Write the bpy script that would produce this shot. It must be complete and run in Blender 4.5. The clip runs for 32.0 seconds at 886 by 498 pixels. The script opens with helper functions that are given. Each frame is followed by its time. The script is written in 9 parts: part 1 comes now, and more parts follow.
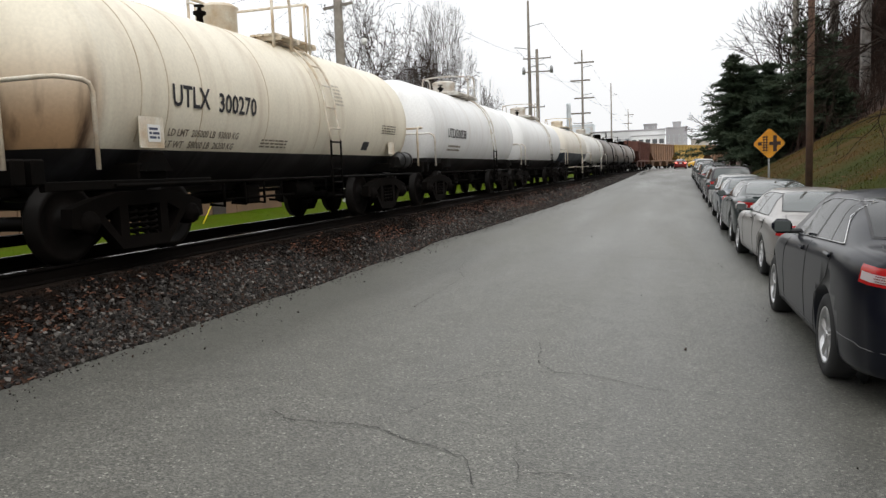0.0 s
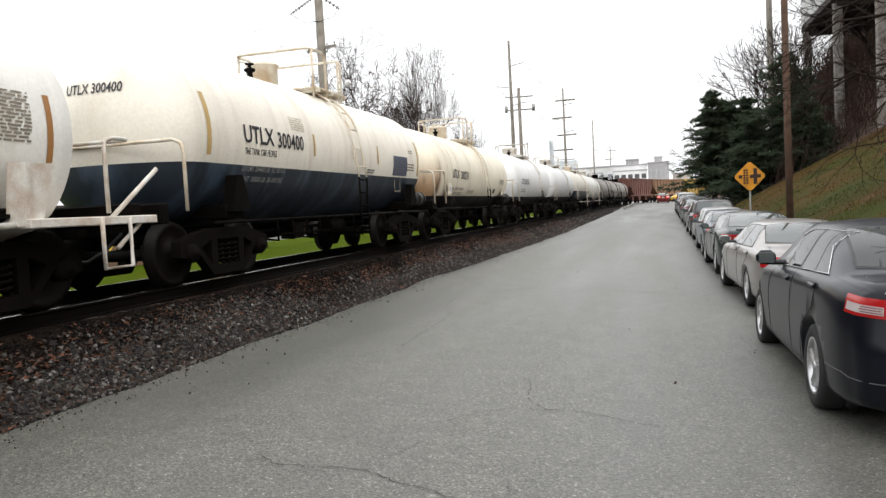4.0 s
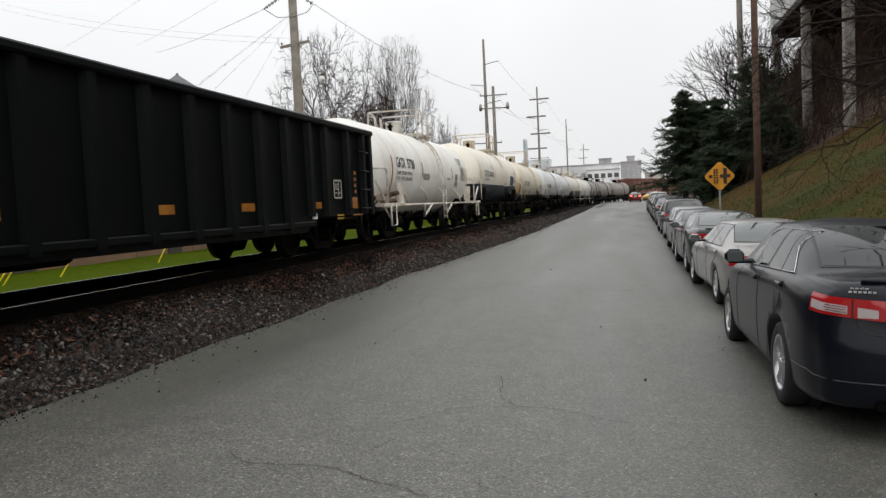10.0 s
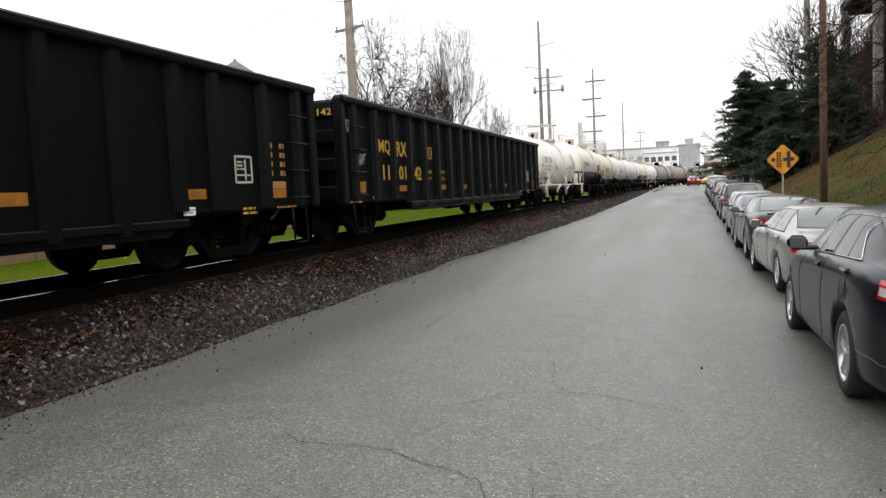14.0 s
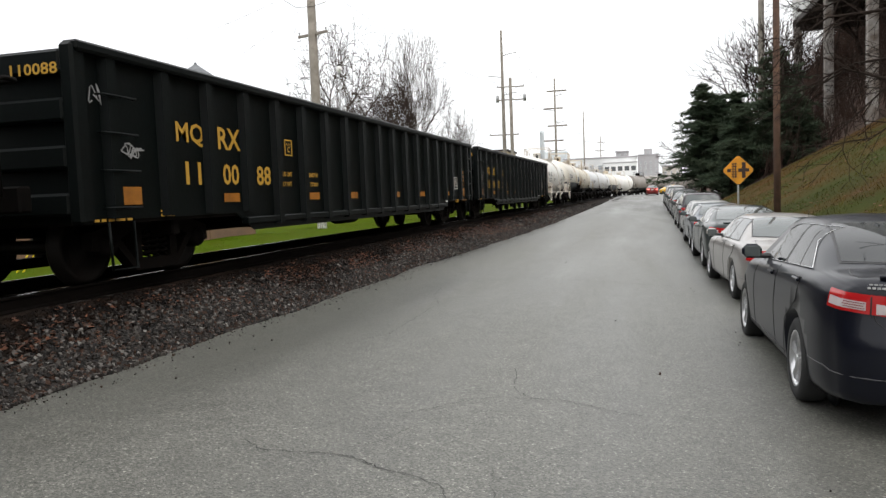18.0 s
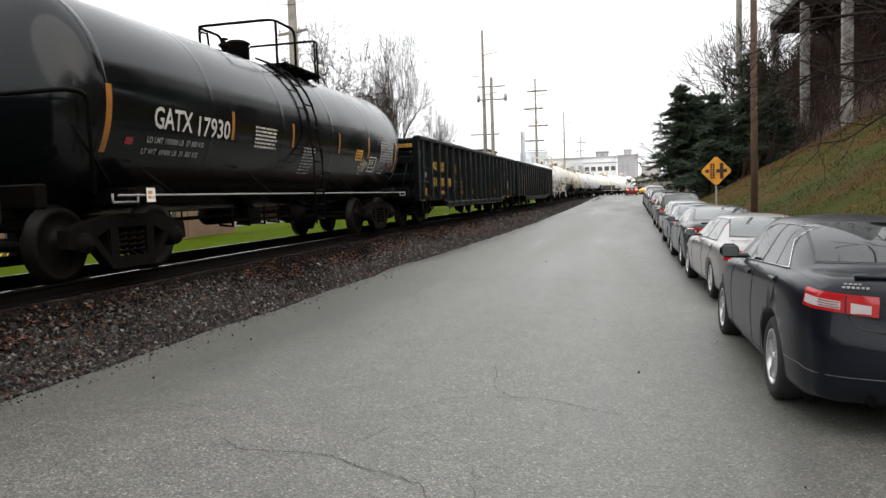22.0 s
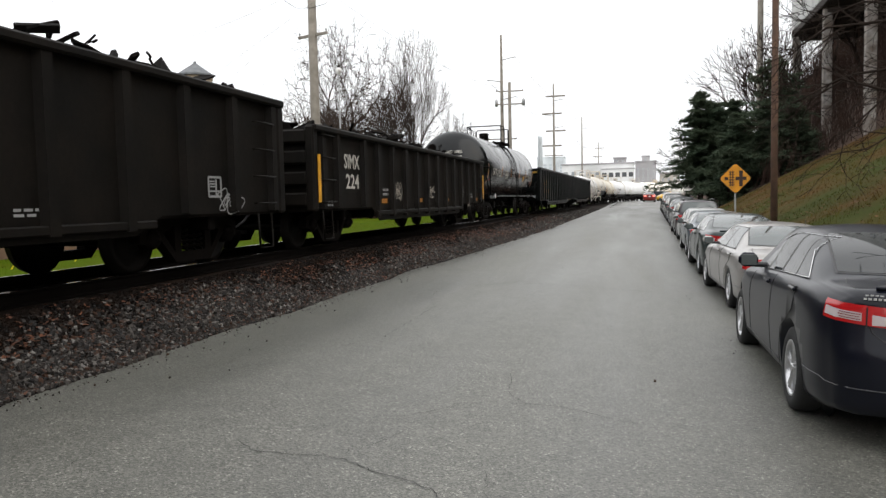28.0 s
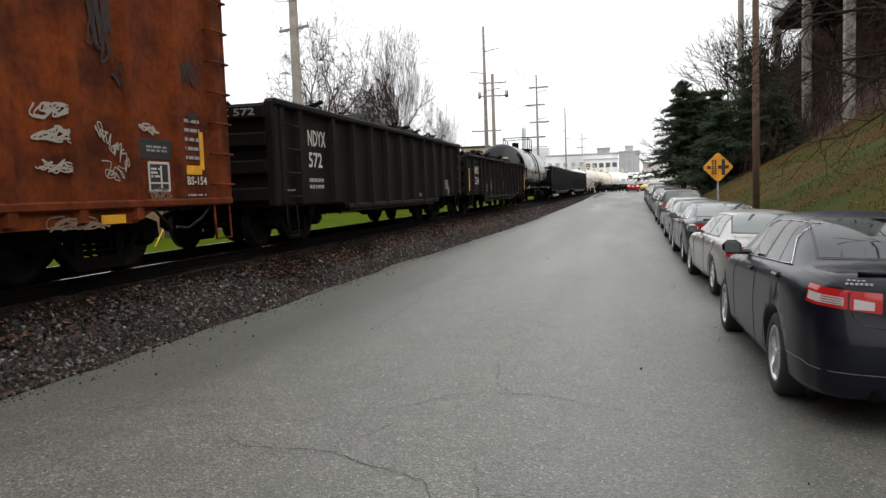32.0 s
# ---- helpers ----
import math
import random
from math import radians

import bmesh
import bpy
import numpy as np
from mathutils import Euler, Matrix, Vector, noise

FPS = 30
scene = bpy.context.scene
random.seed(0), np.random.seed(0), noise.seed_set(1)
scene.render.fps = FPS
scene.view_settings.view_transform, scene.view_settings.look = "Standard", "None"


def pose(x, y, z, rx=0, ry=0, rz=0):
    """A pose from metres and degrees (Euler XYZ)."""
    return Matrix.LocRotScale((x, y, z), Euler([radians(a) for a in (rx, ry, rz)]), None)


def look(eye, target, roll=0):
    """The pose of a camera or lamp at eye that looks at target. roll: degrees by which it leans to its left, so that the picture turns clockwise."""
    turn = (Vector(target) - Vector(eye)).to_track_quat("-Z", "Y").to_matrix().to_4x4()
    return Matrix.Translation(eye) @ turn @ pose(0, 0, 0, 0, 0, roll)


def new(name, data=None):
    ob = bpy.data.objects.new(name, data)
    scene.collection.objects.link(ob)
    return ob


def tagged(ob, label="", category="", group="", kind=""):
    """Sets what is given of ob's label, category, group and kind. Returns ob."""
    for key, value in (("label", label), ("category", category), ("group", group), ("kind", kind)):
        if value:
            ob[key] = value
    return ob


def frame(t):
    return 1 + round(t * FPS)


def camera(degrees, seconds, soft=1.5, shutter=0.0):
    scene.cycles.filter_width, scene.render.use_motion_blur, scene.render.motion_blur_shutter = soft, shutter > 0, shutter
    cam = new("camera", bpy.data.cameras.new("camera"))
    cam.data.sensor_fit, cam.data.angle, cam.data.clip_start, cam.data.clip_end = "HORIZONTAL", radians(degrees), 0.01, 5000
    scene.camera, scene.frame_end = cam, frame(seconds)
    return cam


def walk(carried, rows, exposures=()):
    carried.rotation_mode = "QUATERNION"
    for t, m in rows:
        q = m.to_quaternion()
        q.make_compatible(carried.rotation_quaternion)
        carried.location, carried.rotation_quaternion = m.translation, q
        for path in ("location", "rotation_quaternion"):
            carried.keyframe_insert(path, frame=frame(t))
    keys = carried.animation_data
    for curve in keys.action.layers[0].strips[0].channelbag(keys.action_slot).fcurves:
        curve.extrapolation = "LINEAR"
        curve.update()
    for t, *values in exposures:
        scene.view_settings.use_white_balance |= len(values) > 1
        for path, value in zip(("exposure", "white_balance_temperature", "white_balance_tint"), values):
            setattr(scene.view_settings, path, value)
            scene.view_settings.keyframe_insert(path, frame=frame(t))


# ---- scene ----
cam = camera(62.0, 32.0, soft=1.4)
PATH = [
    (0.0, pose(-0.000, -0.009, 1.681, 84.00, 2.10, 16.92)),
    (0.5, pose(-0.004, 0.018, 1.677, 82.83, 1.95, 19.10)),
    (1.0, pose(-0.006, 0.006, 1.685, 82.91, 2.53, 19.34)),
    (1.5, pose(-0.010, 0.009, 1.683, 82.60, 2.25, 18.98)),
    (2.0, pose(-0.013, 0.008, 1.691, 83.24, 2.30, 19.69)),
    (2.5, pose(-0.001, 0.016, 1.687, 83.93, 2.34, 18.51)),
    (3.0, pose(0.002, 0.020, 1.702, 86.57, 2.66, 18.02)),
    (3.5, pose(-0.005, 0.005, 1.683, 86.83, 2.79, 16.54)),
    (5.5, pose(0.009, -0.004, 1.680, 87.02, 3.31, 15.10)),
    (6.0, pose(0.018, -0.002, 1.682, 87.03, 3.22, 14.64)),
    (6.5, pose(0.013, -0.004, 1.683, 87.15, 3.19, 14.25)),
    (7.0, pose(0.017, 0.004, 1.679, 87.34, 2.95, 14.06)),
    (7.5, pose(0.012, -0.005, 1.683, 87.34, 2.78, 13.63)),
    (8.0, pose(0.011, 0.002, 1.681, 87.17, 2.97, 14.11)),
    (8.5, pose(0.008, -0.003, 1.681, 86.97, 2.99, 14.09)),
    (9.0, pose(0.006, -0.001, 1.680, 86.91, 3.04, 13.86)),
    (9.5, pose(0.005, -0.001, 1.675, 86.71, 2.90, 13.91)),
    (10.0, pose(0.005, 0.002, 1.680, 86.60, 2.78, 13.77)),
    (10.5, pose(-0.000, -0.002, 1.676, 86.44, 2.87, 13.88)),
    (11.0, pose(0.011, 0.003, 1.684, 86.46, 2.83, 13.83)),
    (11.5, pose(-0.003, -0.004, 1.682, 86.54, 2.94, 14.16)),
    (12.0, pose(0.005, 0.007, 1.674, 85.26, 2.77, 15.10)),
    (12.5, pose(-0.004, 0.009, 1.681, 83.97, 2.66, 16.78)),
    (13.0, pose(-0.008, 0.006, 1.670, 84.71, 2.92, 18.13)),
    (13.5, pose(0.001, 0.011, 1.671, 85.45, 2.82, 18.71)),
    (14.0, pose(0.004, 0.011, 1.684, 85.54, 2.70, 17.88)),
    (14.5, pose(-0.005, -0.002, 1.685, 85.79, 2.38, 17.36)),
    (16.5, pose(-0.003, -0.010, 1.684, 85.80, 1.88, 16.01)),
    (17.0, pose(0.002, -0.003, 1.681, 85.84, 2.01, 15.54)),
    (17.5, pose(0.006, -0.003, 1.682, 85.95, 2.19, 15.23)),
    (18.0, pose(0.003, -0.010, 1.679, 85.99, 2.20, 14.98)),
    (18.5, pose(0.004, -0.004, 1.681, 86.00, 2.01, 14.60)),
    (19.0, pose(-0.002, -0.007, 1.679, 85.72, 1.78, 14.47)),
    (19.5, pose(-0.004, -0.010, 1.678, 85.69, 1.86, 14.45)),
    (20.0, pose(0.004, -0.007, 1.680, 85.64, 2.25, 14.62)),
    (20.5, pose(0.005, -0.010, 1.681, 85.78, 1.96, 14.13)),
    (21.0, pose(0.003, -0.008, 1.677, 85.66, 2.00, 13.96)),
    (21.5, pose(0.005, -0.004, 1.677, 85.82, 1.95, 13.79)),
    (22.0, pose(0.003, -0.010, 1.675, 85.89, 1.97, 13.49)),
    (22.5, pose(-0.003, -0.011, 1.680, 85.79, 2.08, 13.66)),
    (23.0, pose(0.001, -0.011, 1.681, 85.95, 1.98, 13.73)),
    (23.5, pose(0.002, -0.008, 1.677, 85.99, 2.09, 13.77)),
    (24.0, pose(0.003, -0.005, 1.676, 85.59, 2.22, 13.50)),
    (24.5, pose(-0.003, 0.001, 1.669, 84.77, 2.35, 15.45)),
    (25.0, pose(-0.016, 0.017, 1.671, 84.03, 2.06, 16.49)),
    (25.5, pose(-0.018, 0.013, 1.674, 84.19, 2.40, 17.42)),
    (26.0, pose(-0.010, 0.018, 1.680, 84.71, 1.75, 16.91)),
    (26.5, pose(0.000, 0.011, 1.683, 85.48, 1.56, 15.57)),
    (28.5, pose(-0.007, -0.005, 1.682, 86.25, 1.34, 14.64)),
    (29.0, pose(-0.010, -0.007, 1.679, 85.96, 1.78, 14.46)),
    (29.5, pose(-0.004, -0.004, 1.679, 85.91, 2.01, 14.18)),
    (30.0, pose(-0.003, -0.005, 1.677, 85.72, 1.72, 13.87)),
    (30.5, pose(-0.005, -0.006, 1.671, 85.60, 1.87, 14.00)),
    (31.0, pose(-0.009, 0.000, 1.674, 85.64, 2.03, 14.04)),
    (31.5, pose(-0.011, -0.004, 1.680, 85.59, 1.78, 13.68)),
    (32.0, pose(-0.007, -0.007, 1.675, 85.63, 2.03, 13.58)),
]
EXPOSURES = [(0, -0.1, 6700, 10), (1.5, 0.1, 6700, 10), (3, 0.42, 6700, 10), (6, -0.2, 6700, 10), (9, -0.3, 6700, 10), (11.5, -0.2, 6700, 10), (13, 0.25, 6700, 10), (17, 0.25, 6700, 10), (19, 0.28, 6700, 10), (23, 0.35, 6700, 10), (26, 0.25, 6700, 10), (29, 0.15, 6700, 10), (32, 0.15, 6700, 10)]
walk(cam, PATH, EXPOSURES)

# ---- light: an overcast winter sky ----
world = bpy.data.worlds.new("overcast_sky")
scene.world = world
world.use_nodes = True
wn, wl = world.node_tree.nodes, world.node_tree.links
sky = wn.new("ShaderNodeTexSky")
sky.sky_type, sky.sun_disc = "NISHITA", False
sky.sun_elevation, sky.sun_rotation = radians(36.5), radians(128)
sky.air_density, sky.dust_density = 1.5, 6.0
haze = wn.new("ShaderNodeMix")
haze.data_type = "RGBA"
haze.inputs["Factor"].default_value = 0.93
haze.inputs["B"].default_value = (14.2, 14.6, 15.2, 1)
wl.new(sky.outputs["Color"], haze.inputs["A"])
cloud_noise = wn.new("ShaderNodeTexNoise")
cloud_noise.inputs["Scale"].default_value, cloud_noise.inputs["Detail"].default_value = 2.2, 3
cloud_ramp = wn.new("ShaderNodeMapRange")
cloud_ramp.inputs["To Min"].default_value, cloud_ramp.inputs["To Max"].default_value = 0.86, 1.12
clouds = wn.new("ShaderNodeVectorMath")
clouds.operation = "SCALE"
wl.new(cloud_noise.outputs["Fac"], cloud_ramp.inputs["Value"])
wl.new(haze.outputs["Result"], clouds.inputs[0])
sky_co, sky_up = wn.new("ShaderNodeTexCoord"), wn.new("ShaderNodeSeparateXYZ")
wl.new(sky_co.outputs["Generated"], sky_up.inputs[0])
zenith = wn.new("ShaderNodeMapRange")
zenith.inputs["To Min"].default_value, zenith.inputs["To Max"].default_value = 0.76, 1.24
wl.new(sky_up.outputs["Z"], zenith.inputs["Value"])
both = wn.new("ShaderNodeMath")
both.operation = "MULTIPLY"
wl.new(cloud_ramp.outputs["Result"], both.inputs[0])
wl.new(zenith.outputs["Result"], both.inputs[1])
wl.new(both.outputs[0], clouds.inputs["Scale"])
wl.new(clouds.outputs["Vector"], wn["Background"].inputs["Color"])
wn["Background"].inputs["Strength"].default_value = 0.1
sun = new("sun", bpy.data.lights.new("sun", "SUN"))
sun.data.energy, sun.data.angle, sun.data.color = 1.2, radians(75), (1.0, 0.98, 0.95)
sun.matrix_world = look((62, -48, 58), (0, 0, 0))
scene.view_settings.exposure = 0.0


# ---- materials ----
def mat(name, color, rough=0.6, metal=0.0, vary=0.25, scale=3.0, fine=60.0, bump=0.15, tint=None, stain=0.35, coat=0.0, island=False, spec=0.5):
    """A painted, stony or earthen surface: its colour varied by stains and by grain, with fine relief."""
    m = bpy.data.materials.new(name)
    m.use_nodes = True
    nt = m.node_tree
    n, l = nt.nodes, nt.links
    b = n["Principled BSDF"]
    b.inputs["Roughness"].default_value, b.inputs["Metallic"].default_value = rough, metal
    b.inputs["Coat Weight"].default_value = coat
    b.inputs["Specular IOR Level"].default_value = spec
    b.inputs["Coat Roughness"].default_value = 0.08
    co = n.new("ShaderNodeTexCoord")
    big, small = n.new("ShaderNodeTexNoise"), n.new("ShaderNodeTexNoise")
    big.inputs["Scale"].default_value, big.inputs["Detail"].default_value = scale, 6
    small.inputs["Scale"].default_value, small.inputs["Detail"].default_value = fine, 3
    for q in (big, small):
        l.new(co.outputs["Object"], q.inputs["Vector"])
    dark = tint or tuple(c * (1 - stain) for c in color)
    mix = n.new("ShaderNodeMix")
    mix.data_type = "RGBA"
    ramp = n.new("ShaderNodeMapRange")
    ramp.inputs["From Min"].default_value, ramp.inputs["From Max"].default_value = 0.35, 0.68
    l.new(big.outputs["Fac"], ramp.inputs["Value"])
    l.new(ramp.outputs["Result"], mix.inputs["Factor"])
    mix.inputs["A"].default_value, mix.inputs["B"].default_value = (*color, 1), (*dark, 1)
    hsv = n.new("ShaderNodeHueSaturation")
    val = n.new("ShaderNodeMapRange")
    val.inputs["To Min"].default_value, val.inputs["To Max"].default_value = 1 - vary, 1 + vary
    if island:
        geo = n.new("ShaderNodeNewGeometry")
        add = n.new("ShaderNodeMath")
        add.operation = "MULTIPLY_ADD"
        add.inputs[1].default_value = 0.6
        l.new(geo.outputs["Random Per Island"], add.inputs[0])
        l.new(small.outputs["Fac"], add.inputs[2])
        half = n.new("ShaderNodeMath")
        half.operation = "MULTIPLY"
        half.inputs[1].default_value = 0.62
        l.new(add.outputs[0], half.inputs[0])
        l.new(half.outputs[0], val.inputs["Value"])
    else:
        l.new(small.outputs["Fac"], val.inputs["Value"])
    l.new(val.outputs["Result"], hsv.inputs["Value"])
    l.new(mix.outputs["Result"], hsv.inputs["Color"])
    l.new(hsv.outputs["Color"], b.inputs["Base Color"])
    if bump:
        bp = n.new("ShaderNodeBump")
        bp.inputs["Strength"].default_value, bp.inputs["Distance"].default_value = bump, 0.01
        l.new(small.outputs["Fac"], bp.inputs["Height"])
        l.new(bp.outputs["Normal"], b.inputs["Normal"])
    return m


def glow(name, color, strength):
    m = bpy.data.materials.new(name)
    m.use_nodes = True
    b = m.node_tree.nodes["Principled BSDF"]
    b.inputs["Base Color"].default_value = (*color, 1)
    b.inputs["Emission Color"].default_value = (*color, 1)
    b.inputs["Emission Strength"].default_value = strength
    b.inputs["Roughness"].default_value = 0.2
    return m


def plain(name, color, rough=0.5, metal=0.0, coat=0.0):
    m = bpy.data.materials.new(name)
    m.use_nodes = True
    b = m.node_tree.nodes["Principled BSDF"]
    b.inputs["Base Color"].default_value = (*color, 1)
    b.inputs["Roughness"].default_value, b.inputs["Metallic"].default_value = rough, metal
    b.inputs["Coat Weight"].default_value, b.inputs["Coat Roughness"].default_value = coat, 0.05
    return m


def asphalt():
    """Worn asphalt: light and dark aggregate in a grey binder, with paler wheel tracks and damp darker patches."""
    m = bpy.data.materials.new("asphalt")
    m.use_nodes = True
    n, l = m.node_tree.nodes, m.node_tree.links
    b = n["Principled BSDF"]
    co = n.new("ShaderNodeTexCoord")
    def tex(kind, scale, **kw):
        t = n.new(kind)
        t.inputs["Scale"].default_value = scale
        for k, v in kw.items():
            t.inputs[k].default_value = v
        l.new(co.outputs["Object"], t.inputs["Vector"])
        return t
    def span(src, a, b2, c, d):
        r = n.new("ShaderNodeMapRange")
        for k, v in zip(("From Min", "From Max", "To Min", "To Max"), (a, b2, c, d)):
            r.inputs[k].default_value = v
        l.new(src, r.inputs["Value"])
        return r.outputs["Result"]
    def times(p, q):
        t = n.new("ShaderNodeMath")
        t.operation = "MULTIPLY"
        l.new(p, t.inputs[0])
        l.new(q, t.inputs[1])
        return t.outputs[0]
    cells = tex("ShaderNodeTexVoronoi", 95)
    sep = n.new("ShaderNodeSeparateXYZ")
    l.new(cells.outputs["Color"], sep.inputs[0])
    chips = span(sep.outputs["X"], 0.0, 1.0, 0.45, 1.4)
    grit = span(tex("ShaderNodeTexNoise", 38, Detail=5).outputs["Fac"], 0.3, 0.7, 0.72, 1.28)
    mott = span(tex("ShaderNodeTexNoise", 3.2, Detail=6).outputs["Fac"], 0.3, 0.7, 0.9, 1.1)
    mp = n.new("ShaderNodeMapping")
    mp.inputs["Scale"].default_value = (0.55, 0.07, 1)
    l.new(co.outputs["Object"], mp.inputs["Vector"])
    lane = n.new("ShaderNodeTexNoise")
    lane.inputs["Scale"].default_value, lane.inputs["Detail"].default_value = 1.3, 4
    l.new(mp.outputs["Vector"], lane.inputs["Vector"])
    lanes = span(lane.outputs["Fac"], 0.3, 0.7, 0.84, 1.16)
    pale = span(sep.outputs["Y"], 0.9, 0.99, 1.0, 2.3)
    v = times(times(times(chips, pale), grit), times(mott, lanes))
    hsv = n.new("ShaderNodeHueSaturation")
    hsv.inputs["Color"].default_value = (0.108, 0.107, 0.093, 1)
    l.new(v, hsv.inputs["Value"])
    l.new(hsv.outputs["Color"], b.inputs["Base Color"])
    l.new(span(lane.outputs["Fac"], 0.3, 0.7, 0.36, 0.56), b.inputs["Roughness"])
    b.inputs["Specular IOR Level"].default_value = 0.5
    bp = n.new("ShaderNodeBump")
    bp.inputs["Strength"].default_value, bp.inputs["Distance"].default_value = 0.45, 0.005
    l.new(cells.outputs["Distance"], bp.inputs["Height"])
    l.new(bp.outputs["Normal"], b.inputs["Normal"])
    return m


ASPHALT = asphalt()
CRACK = mat("crack", (0.058, 0.057, 0.054), 0.9, scale=8)
BALLAST_BED = mat("ballast_bed", (0.011, 0.0088, 0.0075), 0.9, vary=0.6, scale=1.2, fine=45, bump=1.0, tint=(0.026, 0.016, 0.011), spec=0.1)
def stone_mix():
    """Crushed stone: each stone takes one of several greys, some pale, some rusty."""
    m = mat("ballast_stone", (0.1, 0.1, 0.1), 0.75, fine=20, bump=0.3, spec=0.3)
    n, l = m.node_tree.nodes, m.node_tree.links
    geo, info, add = n.new("ShaderNodeNewGeometry"), n.new("ShaderNodeObjectInfo"), n.new("ShaderNodeMath")
    add.operation = "ADD"
    frac = n.new("ShaderNodeMath")
    frac.operation = "FRACT"
    l.new(geo.outputs["Random Per Island"], add.inputs[0])
    l.new(info.outputs["Random"], add.inputs[1])
    l.new(add.outputs[0], frac.inputs[0])
    ramp = n.new("ShaderNodeValToRGB")
    ramp.color_ramp.interpolation = "CONSTANT"
    e = ramp.color_ramp.elements
    e[0].position, e[0].color = 0.0, (0.01014, 0.00897, 0.00819, 1)
    e[1].position, e[1].color = 0.3, (0.02418, 0.02028, 0.01794, 1)
    for p, c in ((0.54, (0.05148, 0.04524, 0.03978)), (0.68, (0.0468, 0.02262, 0.01326)), (0.8, (0.1053, 0.0975, 0.0897)), (0.87, (0.01404, 0.01014, 0.00858)), (0.965, (0.1638, 0.156, 0.1443))):
        k = e.new(p)
        k.color = (*c, 1)
    l.new(frac.outputs[0], ramp.inputs["Fac"])
    l.new(ramp.outputs["Color"], n["Principled BSDF"].inputs["Base Color"])
    return m


STONE = stone_mix()
# near-black stone colour that holds the shade beside the train
SHADED_STONE = mat("shaded_stone", (0.0045, 0.0038, 0.0034), 0.75, vary=0.6, scale=3, fine=20, tint=(0.014, 0.008, 0.005), island=True, spec=0.1)
LEAF_LITTER = mat("leaf_litter", (0.125, 0.038, 0.012), 0.8, vary=0.6, scale=2.0, fine=20, tint=(0.05, 0.02, 0.01), island=True)
GRASS = mat("grass", (0.045, 0.078, 0.0022), 0.95, vary=0.5, scale=1.1, fine=30, bump=0.8, tint=(0.052, 0.066, 0.003), spec=0.02)
BANK = mat("bank_grass", (0.034, 0.042, 0.008), 0.95, vary=0.6, scale=0.28, fine=14, bump=1.0, tint=(0.075, 0.036, 0.012), spec=0.1)
BANK_BLADE = mat("grass_blade", (0.055, 0.06, 0.01), 0.9, vary=0.7, scale=0.28, fine=9, bump=0, tint=(0.125, 0.062, 0.018), island=True, spec=0.1)
LEAVES_GROUND = mat("brown_hillside", (0.075, 0.04, 0.026), 0.95, vary=0.5, scale=0.5, fine=9, bump=1.0, tint=(0.045, 0.027, 0.019))
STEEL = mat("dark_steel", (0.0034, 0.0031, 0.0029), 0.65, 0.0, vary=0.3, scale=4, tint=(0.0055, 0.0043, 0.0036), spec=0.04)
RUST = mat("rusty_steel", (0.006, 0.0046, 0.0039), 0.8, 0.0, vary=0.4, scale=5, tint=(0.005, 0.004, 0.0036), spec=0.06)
RAIL_TOP = mat("polished_rail", (0.085, 0.085, 0.085), 0.2, 0.9, vary=0.1, scale=2, bump=0.02)
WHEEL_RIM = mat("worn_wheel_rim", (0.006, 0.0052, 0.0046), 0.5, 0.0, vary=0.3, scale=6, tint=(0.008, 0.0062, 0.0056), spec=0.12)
TIE = mat("wooden_tie", (0.03, 0.023, 0.019), 0.9, vary=0.4, scale=6)
WOOD_POLE = mat("weathered_pole", (0.26, 0.235, 0.2), 0.85, vary=0.3, scale=3, tint=(0.17, 0.15, 0.125))
BROWN_POLE = mat("brown_pole", (0.12, 0.065, 0.04), 0.85, vary=0.35, scale=3, tint=(0.07, 0.04, 0.028))
GALV = mat("galvanised", (0.4, 0.41, 0.41), 0.45, 0.5, vary=0.15, scale=5)
RUBBER = plain("tyre_rubber", (0.018, 0.018, 0.018), 0.85)
CHROME = plain("chrome", (0.75, 0.75, 0.76), 0.12, 1.0)
ALLOY = mat("alloy", (0.62, 0.62, 0.63), 0.28, 0.75, vary=0.1, scale=8, bump=0.02)
GLASS = plain("car_glass", (0.06, 0.072, 0.07), 0.05, 0.0, 0.0)
GLASS.node_tree.nodes["Principled BSDF"].inputs["Specular IOR Level"].default_value = 0.9
BLACK_TRIM = plain("black_trim", (0.012, 0.012, 0.013), 0.45)
YELLOW = mat("reflective_yellow", (0.75, 0.36, 0.02), 0.4, vary=0.2, scale=6)
ORANGE = mat("reflective_orange", (0.34, 0.13, 0.015), 0.4, vary=0.2, scale=6)
WHITE = plain("white_paint", (0.75, 0.75, 0.73), 0.5)
BLACK = plain("black_paint", (0.02, 0.02, 0.022), 0.5)
LAMP_RED = plain("red_lens", (0.42, 0.012, 0.014), 0.15, 0.0, 0.8)
LAMP_CLEAR = plain("clear_lens", (0.5, 0.44, 0.44), 0.15, 0.0, 0.8)


# ---- building blocks ----
def box(bm, c, s, r=None):
    """A box with centre c and size s, turned by the matrix r."""
    x, y, z = (k / 2 for k in s)
    vs = []
    for p in ((-x, -y, -z), (x, -y, -z), (x, y, -z), (-x, y, -z), (-x, -y, z), (x, -y, z), (x, y, z), (-x, y, z)):
        v = Vector(p)
        if r is not None:
            v = r @ v
        vs.append(bm.verts.new(v + Vector(c)))
    for f in ((3, 2, 1, 0), (4, 5, 6, 7), (0, 1, 5, 4), (1, 2, 6, 5), (2, 3, 7, 6), (3, 0, 4, 7)):
        bm.faces.new([vs[i] for i in f])
    return bm


